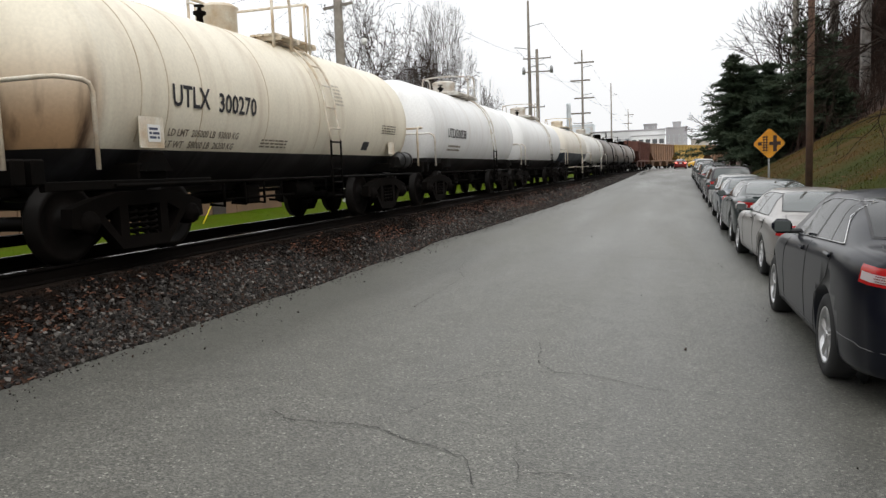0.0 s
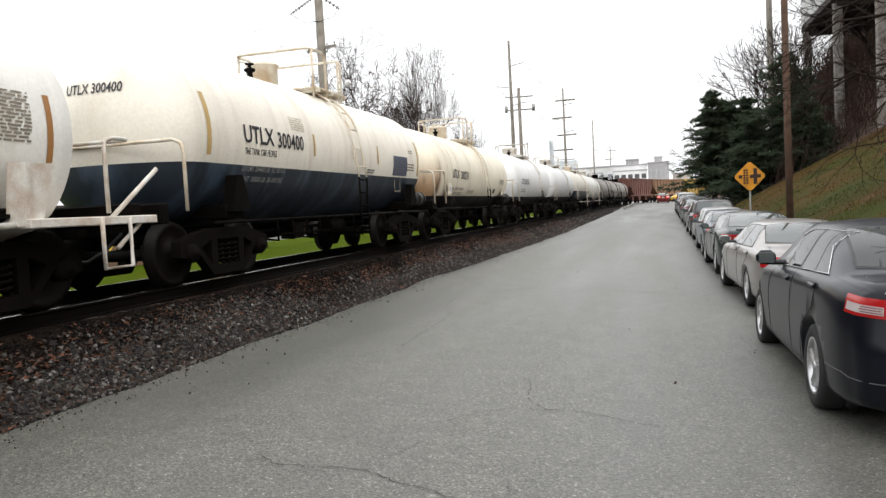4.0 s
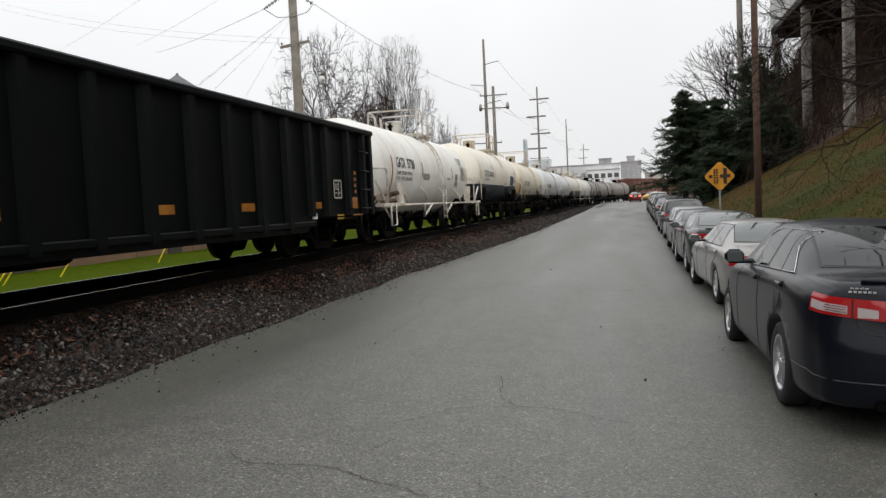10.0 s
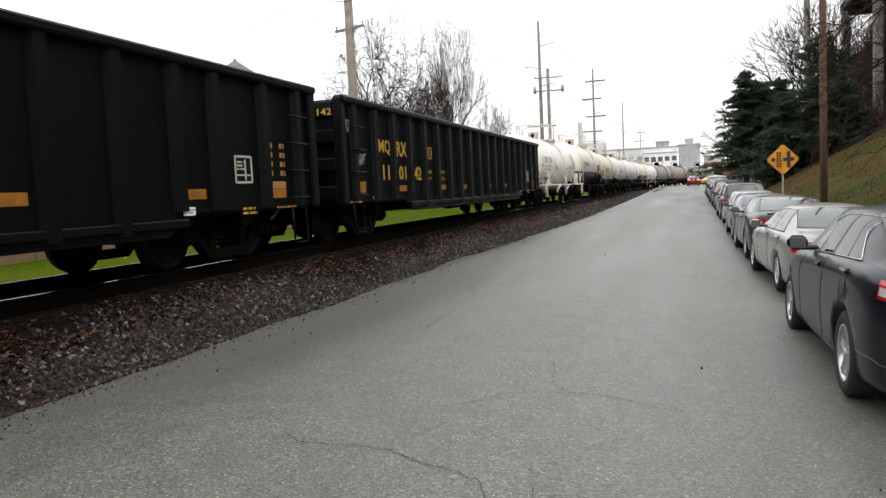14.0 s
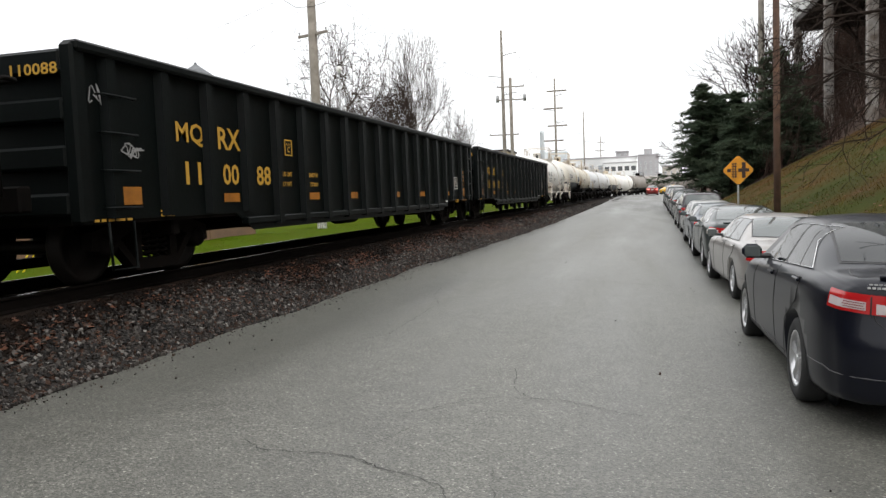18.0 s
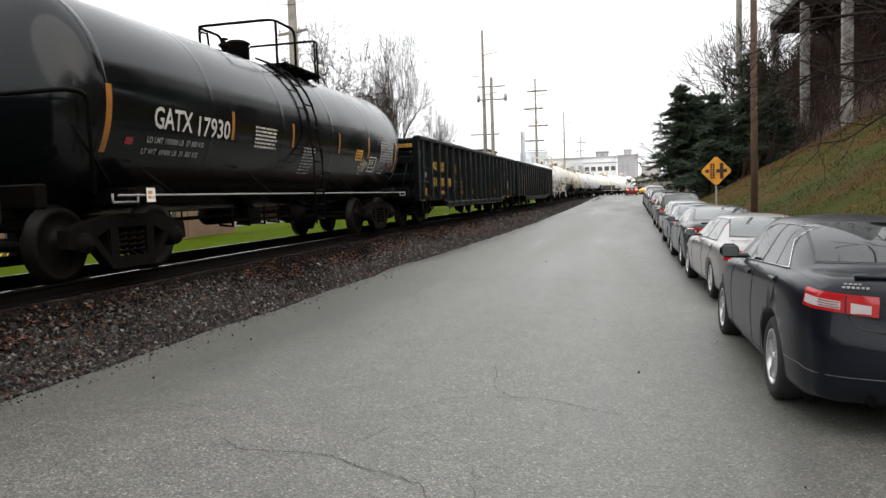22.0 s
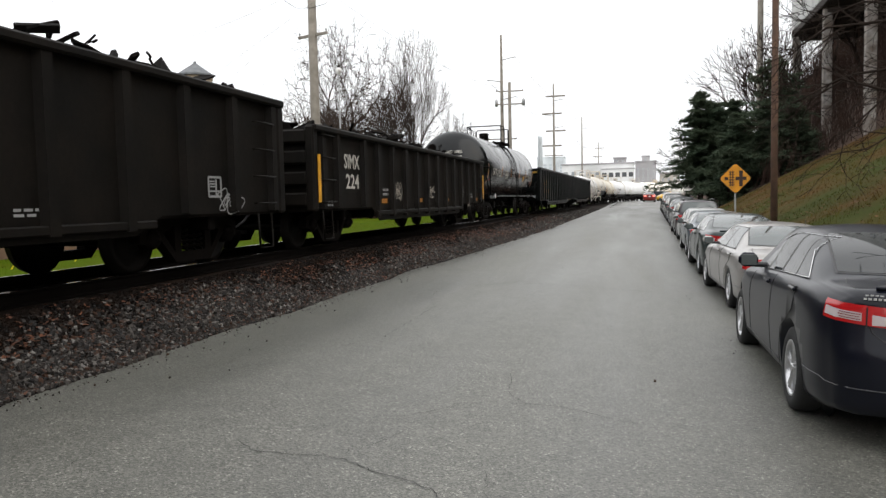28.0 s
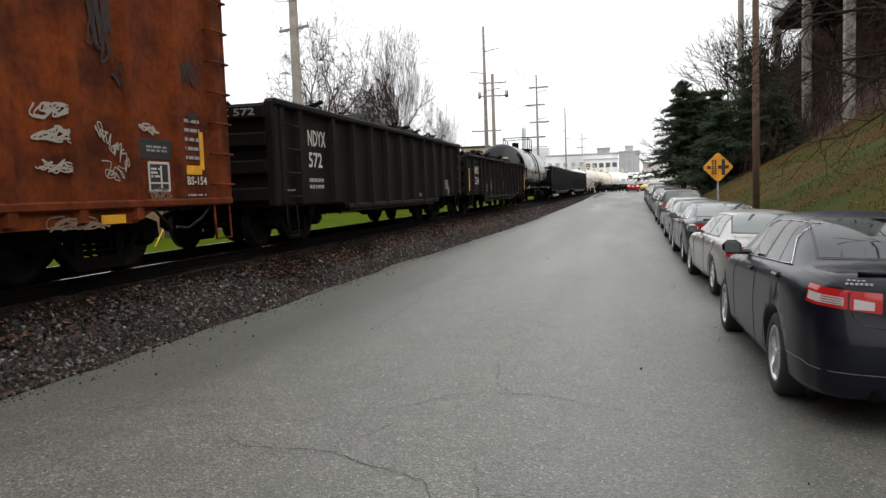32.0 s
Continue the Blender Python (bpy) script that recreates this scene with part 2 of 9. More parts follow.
def bbox(bm, c, s, w=0.02, r=None):
    """A box with chamfered edges of width w."""
    x, y, z = (k / 2 for k in s)
    w = min(w, x * 0.8, y * 0.8, z * 0.8)
    def at(p):
        v = Vector(p)
        if r is not None:
            v = r @ v
        return bm.verts.new(v + Vector(c))
    corner = {}
    for sx in (-1, 1):
        for sy in (-1, 1):
            for sz in (-1, 1):
                corner[sx, sy, sz] = (at((sx * x, sy * (y - w), sz * (z - w))), at((sx * (x - w), sy * y, sz * (z - w))), at((sx * (x - w), sy * (y - w), sz * z)))
    faces = []
    for k in (-1, 1):
        faces.append([corner[k, a, b][0] for a, b in ((-1, -1), (1, -1), (1, 1), (-1, 1))])
        faces.append([corner[a, k, b][1] for a, b in ((-1, -1), (1, -1), (1, 1), (-1, 1))])
        faces.append([corner[a, b, k][2] for a, b in ((-1, -1), (1, -1), (1, 1), (-1, 1))])
    for a in (-1, 1):
        for b in (-1, 1):
            faces.append([corner[a, b, -1][0], corner[a, b, 1][0], corner[a, b, 1][1], corner[a, b, -1][1]])
            faces.append([corner[a, -1, b][0], corner[a, 1, b][0], corner[a, 1, b][2], corner[a, -1, b][2]])
            faces.append([corner[-1, a, b][1], corner[1, a, b][1], corner[1, a, b][2], corner[-1, a, b][2]])
            for q in (-1, 1):
                faces.append(list(corner[a, b, q]))
    for f in faces:
        bm.faces.new(f)
    return bm


def rod(bm, a, b, r0, r1=None, n=8, caps=True):
    """A straight round bar from a to b."""
    a, b = Vector(a), Vector(b)
    r1 = r0 if r1 is None else r1
    d = (b - a).normalized()
    u = d.orthogonal().normalized()
    w = d.cross(u)
    ra, rb = [], []
    for i in range(n):
        t = 2 * math.pi * i / n
        o = u * math.cos(t) + w * math.sin(t)
        ra.append(bm.verts.new(a + o * r0))
        rb.append(bm.verts.new(b + o * r1))
    for i in range(n):
        j = (i + 1) % n
        bm.faces.new((ra[i], ra[j], rb[j], rb[i])).smooth = True
    if caps:
        bm.faces.new(ra[::-1])
        bm.faces.new(rb)
    return bm


def pipe(bm, pts, r, n=6):
    """A bent round bar through the points."""
    pts = [Vector(p) for p in pts]
    rings = []
    for i, p in enumerate(pts):
        d = (pts[min(i + 1, len(pts) - 1)] - pts[max(i - 1, 0)]).normalized()
        ref = Vector((0.31, 0.52, 0.79))
        u = (ref - d * ref.dot(d)).normalized()
        w = d.cross(u)
        rr = r[i] if isinstance(r, (list, tuple)) else r
        rings.append([bm.verts.new(p + (u * math.cos(2 * math.pi * k / n) + w * math.sin(2 * math.pi * k / n)) * rr) for k in range(n)])
    for a, b in zip(rings, rings[1:]):
        for k in range(n):
            bm.faces.new((a[k], a[(k + 1) % n], b[(k + 1) % n], b[k])).smooth = True
    bm.faces.new(rings[0][::-1])
    bm.faces.new(rings[-1])
    return bm


def lathe(bm, profile, axis="y", n=32, centre=(0, 0, 0), smooth=True, caps=True):
    """A turned body: profile of (along, radius) points round an axis."""
    c = Vector(centre)
    rings = []
    for along, r in profile:
        ring = []
        for k in range(n):
            t = 2 * math.pi * k / n
            a, b = r * math.cos(t), r * math.sin(t)
            p = {"x": (along, a, b), "y": (a, along, b), "z": (a, b, along)}[axis]
            ring.append(bm.verts.new(c + Vector(p)))
        rings.append(ring)
    for a, b in zip(rings, rings[1:]):
        for k in range(n):
            f = bm.faces.new((a[k], b[k], b[(k + 1) % n], a[(k + 1) % n]))
            f.smooth = smooth
    if caps and profile[0][1] > 1e-4:
        bm.faces.new(rings[0])
    if caps and profile[-1][1] > 1e-4:
        bm.faces.new(rings[-1][::-1])
    return bm


def loft(bm, rings, closed=True, caps=True, smooth=True):
    """A skin over rings of points, all with the same count."""
    vs = [[bm.verts.new(p) for p in r] for r in rings]
    n = len(vs[0])
    for a, b in zip(vs, vs[1:]):
        for k in range(n if closed else n - 1):
            f = bm.faces.new((a[k], a[(k + 1) % n], b[(k + 1) % n], b[k]))
            f.smooth = smooth
    if caps and closed:
        bm.faces.new(vs[0][::-1])
        bm.faces.new(vs[-1])
    return bm


def slab(bm, outline, axis, lo, hi):
    """A plate: a 2D outline drawn in the plane across the axis, from lo to hi along it."""
    def at(p, k):
        return {"x": (k, p[0], p[1]), "y": (p[0], k, p[1]), "z": (p[0], p[1], k)}[axis]
    a = [bm.verts.new(at(p, lo)) for p in outline]
    b = [bm.verts.new(at(p, hi)) for p in outline]
    n = len(outline)
    bm.faces.new(a[::-1])
    bm.faces.new(b)
    for k in range(n):
        bm.faces.new((a[k], a[(k + 1) % n], b[(k + 1) % n], b[k]))
    return bm


def mesh_of(name, bm, material, flat=False):
    bmesh.ops.recalc_face_normals(bm, faces=bm.faces)
    me = bpy.data.meshes.new(name)
    bm.to_mesh(me)
    bm.free()
    me.materials.append(material)
    return me


def part(name, bm, material, parent, label=""):
    """Links a bmesh (or a mesh that is shared) as one mesh object under a thing or a part."""
    me = mesh_of(name, bm, material) if isinstance(bm, bmesh.types.BMesh) else bm
    ob = new(name, me)
    ob.parent = parent
    return tagged(ob, label)


def thing(name, label, category, group="", m=None, kind=""):
    ob = new(name)
    ob.empty_display_size = 0.2
    if m is not None:
        ob.matrix_basis = m
    return tagged(ob, label, category, group, kind)


def solid(name, bm, material, label="", category="", group="", kind=""):
    return tagged(new(name, mesh_of(name, bm, material)), label, category, group, kind)


B = bmesh.new


def text_mesh(s, size, material, heavy=0.018, width=1.0):
    """Painted letters as a flat mesh in x (along) and y (up), centred."""
    cu = bpy.data.curves.new("letters", "FONT")
    cu.body, cu.size, cu.align_x, cu.align_y = s, size, "CENTER", "CENTER"
    cu.resolution_u, cu.offset = 2, heavy
    ob = bpy.data.objects.new("letters", cu)
    scene.collection.objects.link(ob)
    me = bpy.data.meshes.new_from_object(ob.evaluated_get(bpy.context.evaluated_depsgraph_get()))
    bpy.data.objects.remove(ob)
    for v in me.vertices:
        v.co.x *= width
    me.materials.clear()
    me.materials.append(material)
    return me


# ---- the lie of the land ----
def drift(y):
    """How far the line of the track has turned to the right at y."""
    k = 0.0135 * max(0.0, y - 25.0) + 0.03 * max(0.0, y - 80.0) + max(0.0, min(y, 150.0) - 107.0) ** 2 / 200.0
    if y > 150:
        k += 0.43 * (y - 150.0)
    return k


TRACK_X, RAIL_Z = -7.05, 0.83


ALONG = [80.0]
for i in range(600):
    ALONG.append(ALONG[-1] + 0.5 * math.hypot(1.0, (drift(80.5 + i * 0.5) - drift(80.0 + i * 0.5)) * 2))


def track_y(s):
    """How far up the street a point lies that is s along the track."""
    if s <= 80:
        return s
    i = max(k for k in range(0, 600) if ALONG[k] <= s)
    return 80.0 + 0.5 * (i + (s - ALONG[i]) / 0.5)


def track_pose(s):
    """The place s along the track, turned along it."""
    p, q = track_y(s - 5.5), track_y(s + 5.5)
    a, b = drift(p), drift(q)
    turn = -math.degrees(math.atan2(b - a, q - p))
    return pose(TRACK_X + (a + b) / 2, (p + q) / 2, RAIL_Z, 0, 0, turn)


def rise(y):
    return 0.0085 * max(0.0, y - 20.0) if y < 118 else 0.833


def road_z(x, y):
    return -0.03 * max(-6.0, min(x, 4.0)) * max(0.0, 1 - max(0.0, y - 60) / 60) + rise(y)


def road_edge(y):
    """The ragged edge of the asphalt beside the ballast."""
    x = np.interp(y, (0, 16, 24, 31, 48, 72, 118), (-4.92, -4.95, -4.6, -4.2, -3.87, -3.55, -3.2))
    return float(x) + 0.13 * noise.noise((y * 0.35, 3.1, 0)) + 0.05 * noise.noise((y * 1.7, 1.3, 0))


def bank_z(x, y):
    """The grassy bank beside the parked cars."""
    k = max(0.0, x - 3.5)
    up = 0.5 * k if k < 12 else 6.0 + 0.3 * (k - 12)
    up *= min(1.0, 0.75 + max(0, y + 10) / 80) if y < 10 else 1.0
    return road_z(3.5, y) + 0.12 + up + 0.09 * noise.noise((x * 0.5, y * 0.5, 2.0)) * min(1.0, k)


def sheet(bm, xs, ys, z):
    """A surface over the grid of xs(y) and ys with the height z(x, y)."""
    rows = [[bm.verts.new((x, y, z(x, y))) for x in (xs(y) if callable(xs) else xs)] for y in ys]
    for a, b in zip(rows, rows[1:]):
        for k in range(len(a) - 1):
            bm.faces.new((a[k], a[k + 1], b[k + 1], b[k])).smooth = True
    return bm


def steps(a, b, n):
    return [a + (b - a) * i / n for i in range(n + 1)]


FAR_GROUND = mat("distant_ground", (0.09, 0.09, 0.075), 0.95, vary=0.3, scale=0.02, fine=0.8, bump=0.3)
bm = sheet(B(), [-3000, -600, -150, -40, -5, 3, 40, 150, 600, 3000], [-800, -100, -30, 0, 40, 80, 110, 130, 160, 400, 1200, 4000], lambda x, y: -0.5 if y < 105 else 0.72)
solid("ground", bm, FAR_GROUND, "dull earth and paving running out to the horizon", "ground", kind="structure")

# the road
ys = steps(-135, -26, 40) + steps(-25, 60, 170) + steps(61, 118, 57) + steps(122, 420, 60)
def road_xs(y):
    e = road_edge(y)
    far = 3.6 if y < 120 else 3.6 + (y - 120) * 0.03
    if y > 118:
        e = e + min(0.0, -(y - 118) * 0.08)
    return [e - 0.35, e, e + 0.12, e + 0.5, -3, -2, -1, 0, 1, 2, 3, far]
def road_h(x, y):
    e = road_edge(y)
    drop = -0.12 if x < e - 0.2 and y < 118 else (-0.018 if x < e + 0.02 else 0.0)
    return road_z(x, y) + drop + 0.012 * noise.noise((x * 0.4, y * 0.4, 0))
road = solid("road", sheet(B(), road_xs, ys, road_h), ASPHALT, "damp grey asphalt street, cracked and worn, with a ragged edge", "road", kind="structure")

# worn white lines where the street ends
LINE_PAINT = mat("worn_road_paint", (0.55, 0.55, 0.53), 0.8, vary=0.3, scale=3, tint=(0.3, 0.3, 0.29))
for a, b in (((-3.5, 87.0), (-2.75, 112.0)), ((0.12, 93.0), (0.3, 100.0)), ((0.48, 107.0), (0.6, 109.5))):
    q = [(a[0] + (b[0] - a[0]) * t, a[1] + (b[1] - a[1]) * t) for t in steps(0, 1, 12)]
    part("road_line", loft(B(), [[(x - 0.07, y, road_h(x, y) + 0.012), (x + 0.07, y, road_h(x, y) + 0.012)] for x, y in q], closed=False, caps=False), LINE_PAINT, road, "worn white painted line")

# the ballast bed, from the asphalt's edge over the track to the grass
def bed_xs(y):
    d = drift(y)
    e = max(road_edge(y) - 0.05, TRACK_X + d + 2.1)
    return [e + 0.08, e - 0.1, e - 0.45, TRACK_X + d + 1.45, TRACK_X + d + 1.15, TRACK_X + d, TRACK_X + d - 1.3, TRACK_X + d - 1.6, TRACK_X + d - 2.6, TRACK_X + d - 3.2]
def bed_h(x, y):
    d = x - TRACK_X - drift(y)
    if d > 1.3:
        e = max(road_edge(y), TRACK_X + drift(y) + 2.1)
        k = max(0.0, min(1.0, (e - x) / max(0.3, e - (TRACK_X + drift(y) + 1.4))))
        z = road_z(e, y) - 0.015 - 0.08 * max(0.0, min(1.0, (y - 96) / 8)) + (RAIL_Z - 0.17 - road_z(e, y)) * k ** 0.85
    elif d > -1.5:
        z = RAIL_Z - 0.17
    else:
        z = RAIL_Z - 0.17 - min(0.45, (-1.5 - d) * 0.4)
    return z + 0.025 * noise.noise((x * 2, y * 2, 5))
bed = solid("ballast", sheet(B(), bed_xs, steps(-135, -26, 40) + steps(-25, 60, 240) + steps(61, 330, 200), bed_h), BALLAST_BED, "dark railway ballast strewn with brown fallen leaves", "ballast", kind="structure")

# grass beyond the track and the grassy bank
solid("grass_verge", sheet(B(), lambda y: [TRACK_X + drift(y) - k for k in (2.9, 4.5, 7, 9.6, 14)], steps(-135, 120, 150), lambda x, y: 0.3 + rise(y) * 0.5 + 0.04 * noise.noise((x, y, 1)) + (0.1 if x > TRACK_X + drift(y) - 3 else 0)), GRASS, "bright green mown grass strip beside the railway", "grass", kind="structure")
solid("grass_bank", sheet(B(), steps(3.5, 18, 58), steps(-25, 48, 150), bank_z), BANK, "steep grassy bank, green patched with brown", "bank", kind="structure")
def hill_z(x, y):
    return max(bank_z(max(x, 3.5), 48) - 0.12 - 0.2 * noise.noise((x * 0.3, y * 0.3, 0)), 0.4) + (max(0.0, x - 11) * 0.2 + max(0.0, x - 14) * 0.75) * min(1.0, max(0.0, (y - 47.5) / 8)) + max(0.0, x - 18) * 0.45 * (1 - min(1.0, max(0.0, (y - 47.5) / 8))) + max(0, y - 48) * 0.004
solid("wooded_hillside", sheet(B(), [3.4, 4.5, 6, 8, 10, 12, 15, 18, 22, 28, 36, 50, 70], steps(47.5, 112, 34), hill_z), LEAVES_GROUND, "wooded hillside covered in brown fallen leaves", "hillside", kind="structure")
bm = sheet(B(), steps(18, 60, 14), steps(-25, 48, 30), lambda x, y: bank_z(18, y) + (x - 18) * 0.45)
solid("upper_hillside", bm, LEAVES_GROUND, "upper hillside of bare brown ground", "hillside", kind="structure")
# pavement strip with a kerb under the parked cars' far side
bm = B()
for i in range(60):
    y0 = -20 + i * 2.3
    if y0 < 116:
        bbox(bm, (3.42, y0 + 1.14, road_z(3.4, y0 + 1.14) + 0.03), (0.16, 2.27, 0.3), 0.02)
solid("kerb", bm, mat("kerb_concrete", (0.34, 0.33, 0.31), 0.85, scale=2), "weathered concrete kerb along the street", "kerb", kind="structure")

# ---- the track ----
def rail_profile(x):
    return [(x - 0.07, -0.17), (x + 0.07, -0.17), (x + 0.07, -0.155), (x + 0.012, -0.135), (x + 0.012, -0.045), (x + 0.036, -0.03), (x + 0.036, -0.004), (x - 0.036, -0.004), (x - 0.036, -0.03), (x - 0.012, -0.045), (x - 0.012, -0.135), (x - 0.07, -0.155)]
def sweep(bm, prof, ys):
    loft(bm, [[track_pose(y) @ Vector((p[0], 0, p[1])) for p in prof] for y in ys], smooth=False)
    return bm
track_ys = steps(-135, -30, 12) + steps(-25, 120, 30) + steps(124, 330, 52)
for side in (0.752, -0.752):
    rail = tagged(new("rail", mesh_of("rail", sweep(B(), rail_profile(side), track_ys), RUST)), "rusty steel rail with a polished running surface", "rail", "rails of the track", "structure")
    part("running_surface", sweep(B(), [(side - 0.034, -0.006), (side + 0.034, -0.006), (side + 0.03, 0.0), (side - 0.03, 0.0)], track_ys), RAIL_TOP, rail, "shiny polished rail head")
tie_mesh = mesh_of("tie", bbox(B(), (0, 0, 0), (2.55, 0.22, 0.17), 0.015), TIE)
for i in range(120):
    y = -20 + i * 0.55
    t = tagged(new("tie", tie_mesh), "dark weathered wooden railway tie in the ballast", "railway tie", "ties under the rails", "structure")
    t.matrix_basis = track_pose(y) @ pose(random.uniform(-0.03, 0.03), 0, -0.262 + random.uniform(-0.01, 0.01), 0, 0, random.uniform(-1, 1))


# ---- the train ----
def wheelset_mesh():
    bm = B()
    for s in (1, -1):
        x = 0.745 * s
        lathe(bm, [(x - 0.09 * s, 0.1), (x - 0.09 * s, 0.465), (x - 0.06 * s, 0.465), (x - 0.05 * s, 0.44), (x + 0.05 * s, 0.43), (x + 0.055 * s, 0.36), (x + 0.02 * s, 0.33), (x + 0.03 * s, 0.16), (x + 0.09 * s, 0.12), (x + 0.09 * s, 0.0)], "x", 28)
    lathe(bm, [(-1.02, 0.07), (-0.75, 0.085), (0.75, 0.085), (1.02, 0.07)], "x", 10)
    return mesh_of("wheelset", bm, WHEEL_RIM)


def plate(bm, pts, faces, lo, hi, axis="x"):
    """A cast plate with openings: flat faces over shared points, thickened along x."""
    a = [bm.verts.new((lo, p[0], p[1])) for p in pts]
    b = [bm.verts.new((hi, p[0], p[1])) for p in pts]
    count = {}
    for f in faces:
        bm.faces.new([a[i] for i in reversed(f)])
        bm.faces.new([b[i] for i in f])
        for i, j in zip(f, f[1:] + f[:1]):
            count[(i, j)] = 1
    for i, j in count:
        if (j, i) not in count:
            bm.faces.new((a[i], a[j], b[j], b[i]))
    return bm


def sideframe_mesh():
    """The cast side frame of a three-piece truck, with its two windows."""
    pts = [(-1.14, 0.4), (-1.12, 0.6), (-0.8, 0.69), (-0.38, 0.76), (0.38, 0.76), (0.8, 0.69), (1.12, 0.6), (1.14, 0.4),
           (-0.92, 0.36), (-0.84, 0.54), (-0.42, 0.6), (0.42, 0.6), (0.84, 0.54), (0.92, 0.36),
           (-0.66, 0.5), (0.66, 0.5), (-0.42, 0.24), (0.42, 0.24), (-0.28, 0.6), (0.28, 0.6), (-0.28, 0.24), (0.28, 0.24), (-0.4, 0.1), (0.4, 0.1)]
    faces = [(0, 8, 9, 1), (1, 9, 2), (2, 9, 10, 3), (3, 10, 18, 19, 11, 4), (4, 11, 12, 5), (5, 12, 6), (6, 12, 13, 7),
             (9, 14, 10), (12, 11, 15), (9, 16, 14), (12, 15, 17), (9, 22, 16), (12, 17, 23), (10, 16, 20, 18), (11, 19, 21, 17), (16, 22, 20), (17, 21, 23), (20, 22, 23, 21)]
    bm = plate(B(), pts, [tuple(reversed(f)) for f in faces], 0.0, 0.15)
    return mesh_of("side_frame", bm, RUST)


def spring_mesh():
    bm = B()
    pts = []
    for i in range(60):
        t = i / 59
        pts.append((0.07 * math.cos(t * 30), 0.07 * math.sin(t * 30), 0.25 + 0.32 * t))
    pipe(bm, pts, 0.018, 5)
    return mesh_of("spring", bm, RUST)


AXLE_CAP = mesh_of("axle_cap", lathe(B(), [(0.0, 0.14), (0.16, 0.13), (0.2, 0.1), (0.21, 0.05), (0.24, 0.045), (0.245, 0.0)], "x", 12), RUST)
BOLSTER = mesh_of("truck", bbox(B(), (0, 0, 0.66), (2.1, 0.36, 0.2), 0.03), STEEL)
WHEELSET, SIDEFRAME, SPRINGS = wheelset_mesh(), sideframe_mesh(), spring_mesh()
ROLLING = []
CARS = []


def truck(car, y, rolling=True):
    t = part("truck", BOLSTER, None, car, "rusty cast-steel three-piece truck")
    t.location = (0, y, 0)
    for s in (1, -1):
        f = part("side_frame", SIDEFRAME, None, t)
        f.location = (0.94 if s > 0 else -1.09, 0, 0)
        for k in (0.89, -0.89):
            c = part("axle_cap", AXLE_CAP, None, t)
            c.matrix_basis = pose(s * 0.95, k, 0.44, 0, 0, 0 if s > 0 else 180)
        if rolling and s > 0:
            for k in (-0.17, 0.0, 0.17):
                c = part("spring", SPRINGS, None, t)
                c.location = (1.02, k, 0)
    for k in (0.89, -0.89):
        w = part("wheelset", WHEELSET, None, t, "steel wheelset with a worn bright rim")
        w.location = (0, k, 0.44)
        if rolling:
            ROLLING.append((w, k))
    return t


def coupler(car, y, s):
    bm = B()
    part("coupler_shank", bbox(B(), (0, y - 0.35 * s, 0.86), (0.2, 0.75, 0.2), 0.02), RUST, car)
    slab(bm, [(-0.16, y), (0.16, y), (0.2, y + 0.2 * s), (0.1, y + 0.32 * s), (-0.14, y + 0.3 * s), (-0.2, y + 0.12 * s)], "z", 0.72, 1.0)
    part("coupler", bm, RUST, car, "rusty knuckle coupler")
    bm = B()
    pipe(bm, [(0.3, y - 0.3 * s, 0.75), (0.28, y, 0.55), (0.2, y + 0.25 * s, 0.42), (0.1, y + 0.4 * s, 0.45)], 0.025)
    part("air_hose", bm, BLACK_TRIM, car)


def split_letters(me, material, car, label):
    """Each painted character as a part of its own."""
    bm = B()
    bm.from_mesh(me)
    left = set(bm.verts)
    while left:
        stack = [min(left, key=lambda v: v.index)]
        piece = set(stack)
        while stack:
            for e in stack.pop().link_edges:
                for v in e.verts:
                    if v not in piece:
                        piece.add(v)
                        stack.append(v)
        left -= piece
        order = sorted(piece, key=lambda v: v.index)
        at = {v: i for i, v in enumerate(order)}
        one = bpy.data.meshes.new("letter")
        one.from_pydata([v.co.copy() for v in order], [], [[at[v] for v in f.verts] for f in bm.faces if f.verts[0] in piece])
        one.materials.append(material)
        ob = part("letter", one, material, car, label)
    bm.free()
    return ob


def letters(car, s, material, y0, y1, z, h, x=1.6, radius=None, axis_z=0.0, label=""):
    """Painted lettering from y0 to y1 on the near side, h high: flat at x, or bent round a tank of that radius."""
    me = text_mesh(s, 1.0, material)
    xs, zs = [v.co.x for v in me.vertices], [v.co.y for v in me.vertices]
    x0, x1, z0, z1 = min(xs), max(xs), min(zs), max(zs)
    for v in me.vertices:
        a = y0 + (y1 - y0) * (v.co.x - x0) / (x1 - x0)
        b = h * ((v.co.y - z0) / (z1 - z0) - 0.5)
        if radius:
            t = math.asin(max(-0.99, min(0.99, (z - axis_z) / radius))) + b / radius
            v.co = ((radius + 0.012) * math.cos(t), a, axis_z + (radius + 0.012) * math.sin(t))
        else:
            v.co = (x, a, z + b)
    return split_letters(me, material, car, label or "painted lettering")


def end_letters(car, s, material, x0, x1, z, h, y, head=None):
    """Lettering on the rear end, read from behind the train."""
    me = text_mesh(s, 1.0, material)
    xs, zs = [v.co.x for v in me.vertices], [v.co.y for v in me.vertices]
    for v in me.vertices:
        px, pz = x0 + (x1 - x0) * (v.co.x - min(xs)) / (max(xs) - min(xs)), z + h * ((v.co.y - min(zs)) / (max(zs) - min(zs)) - 0.5)
        py = y
        if head:
            half, r, axis = head
            t = math.asin(min(1.0, math.hypot(px, pz - axis) / r))
            py = -half + 0.7 - 0.7 * math.cos(t) - 0.012
        v.co = (px, py, pz)
    return split_letters(me, material, car, "painted lettering")


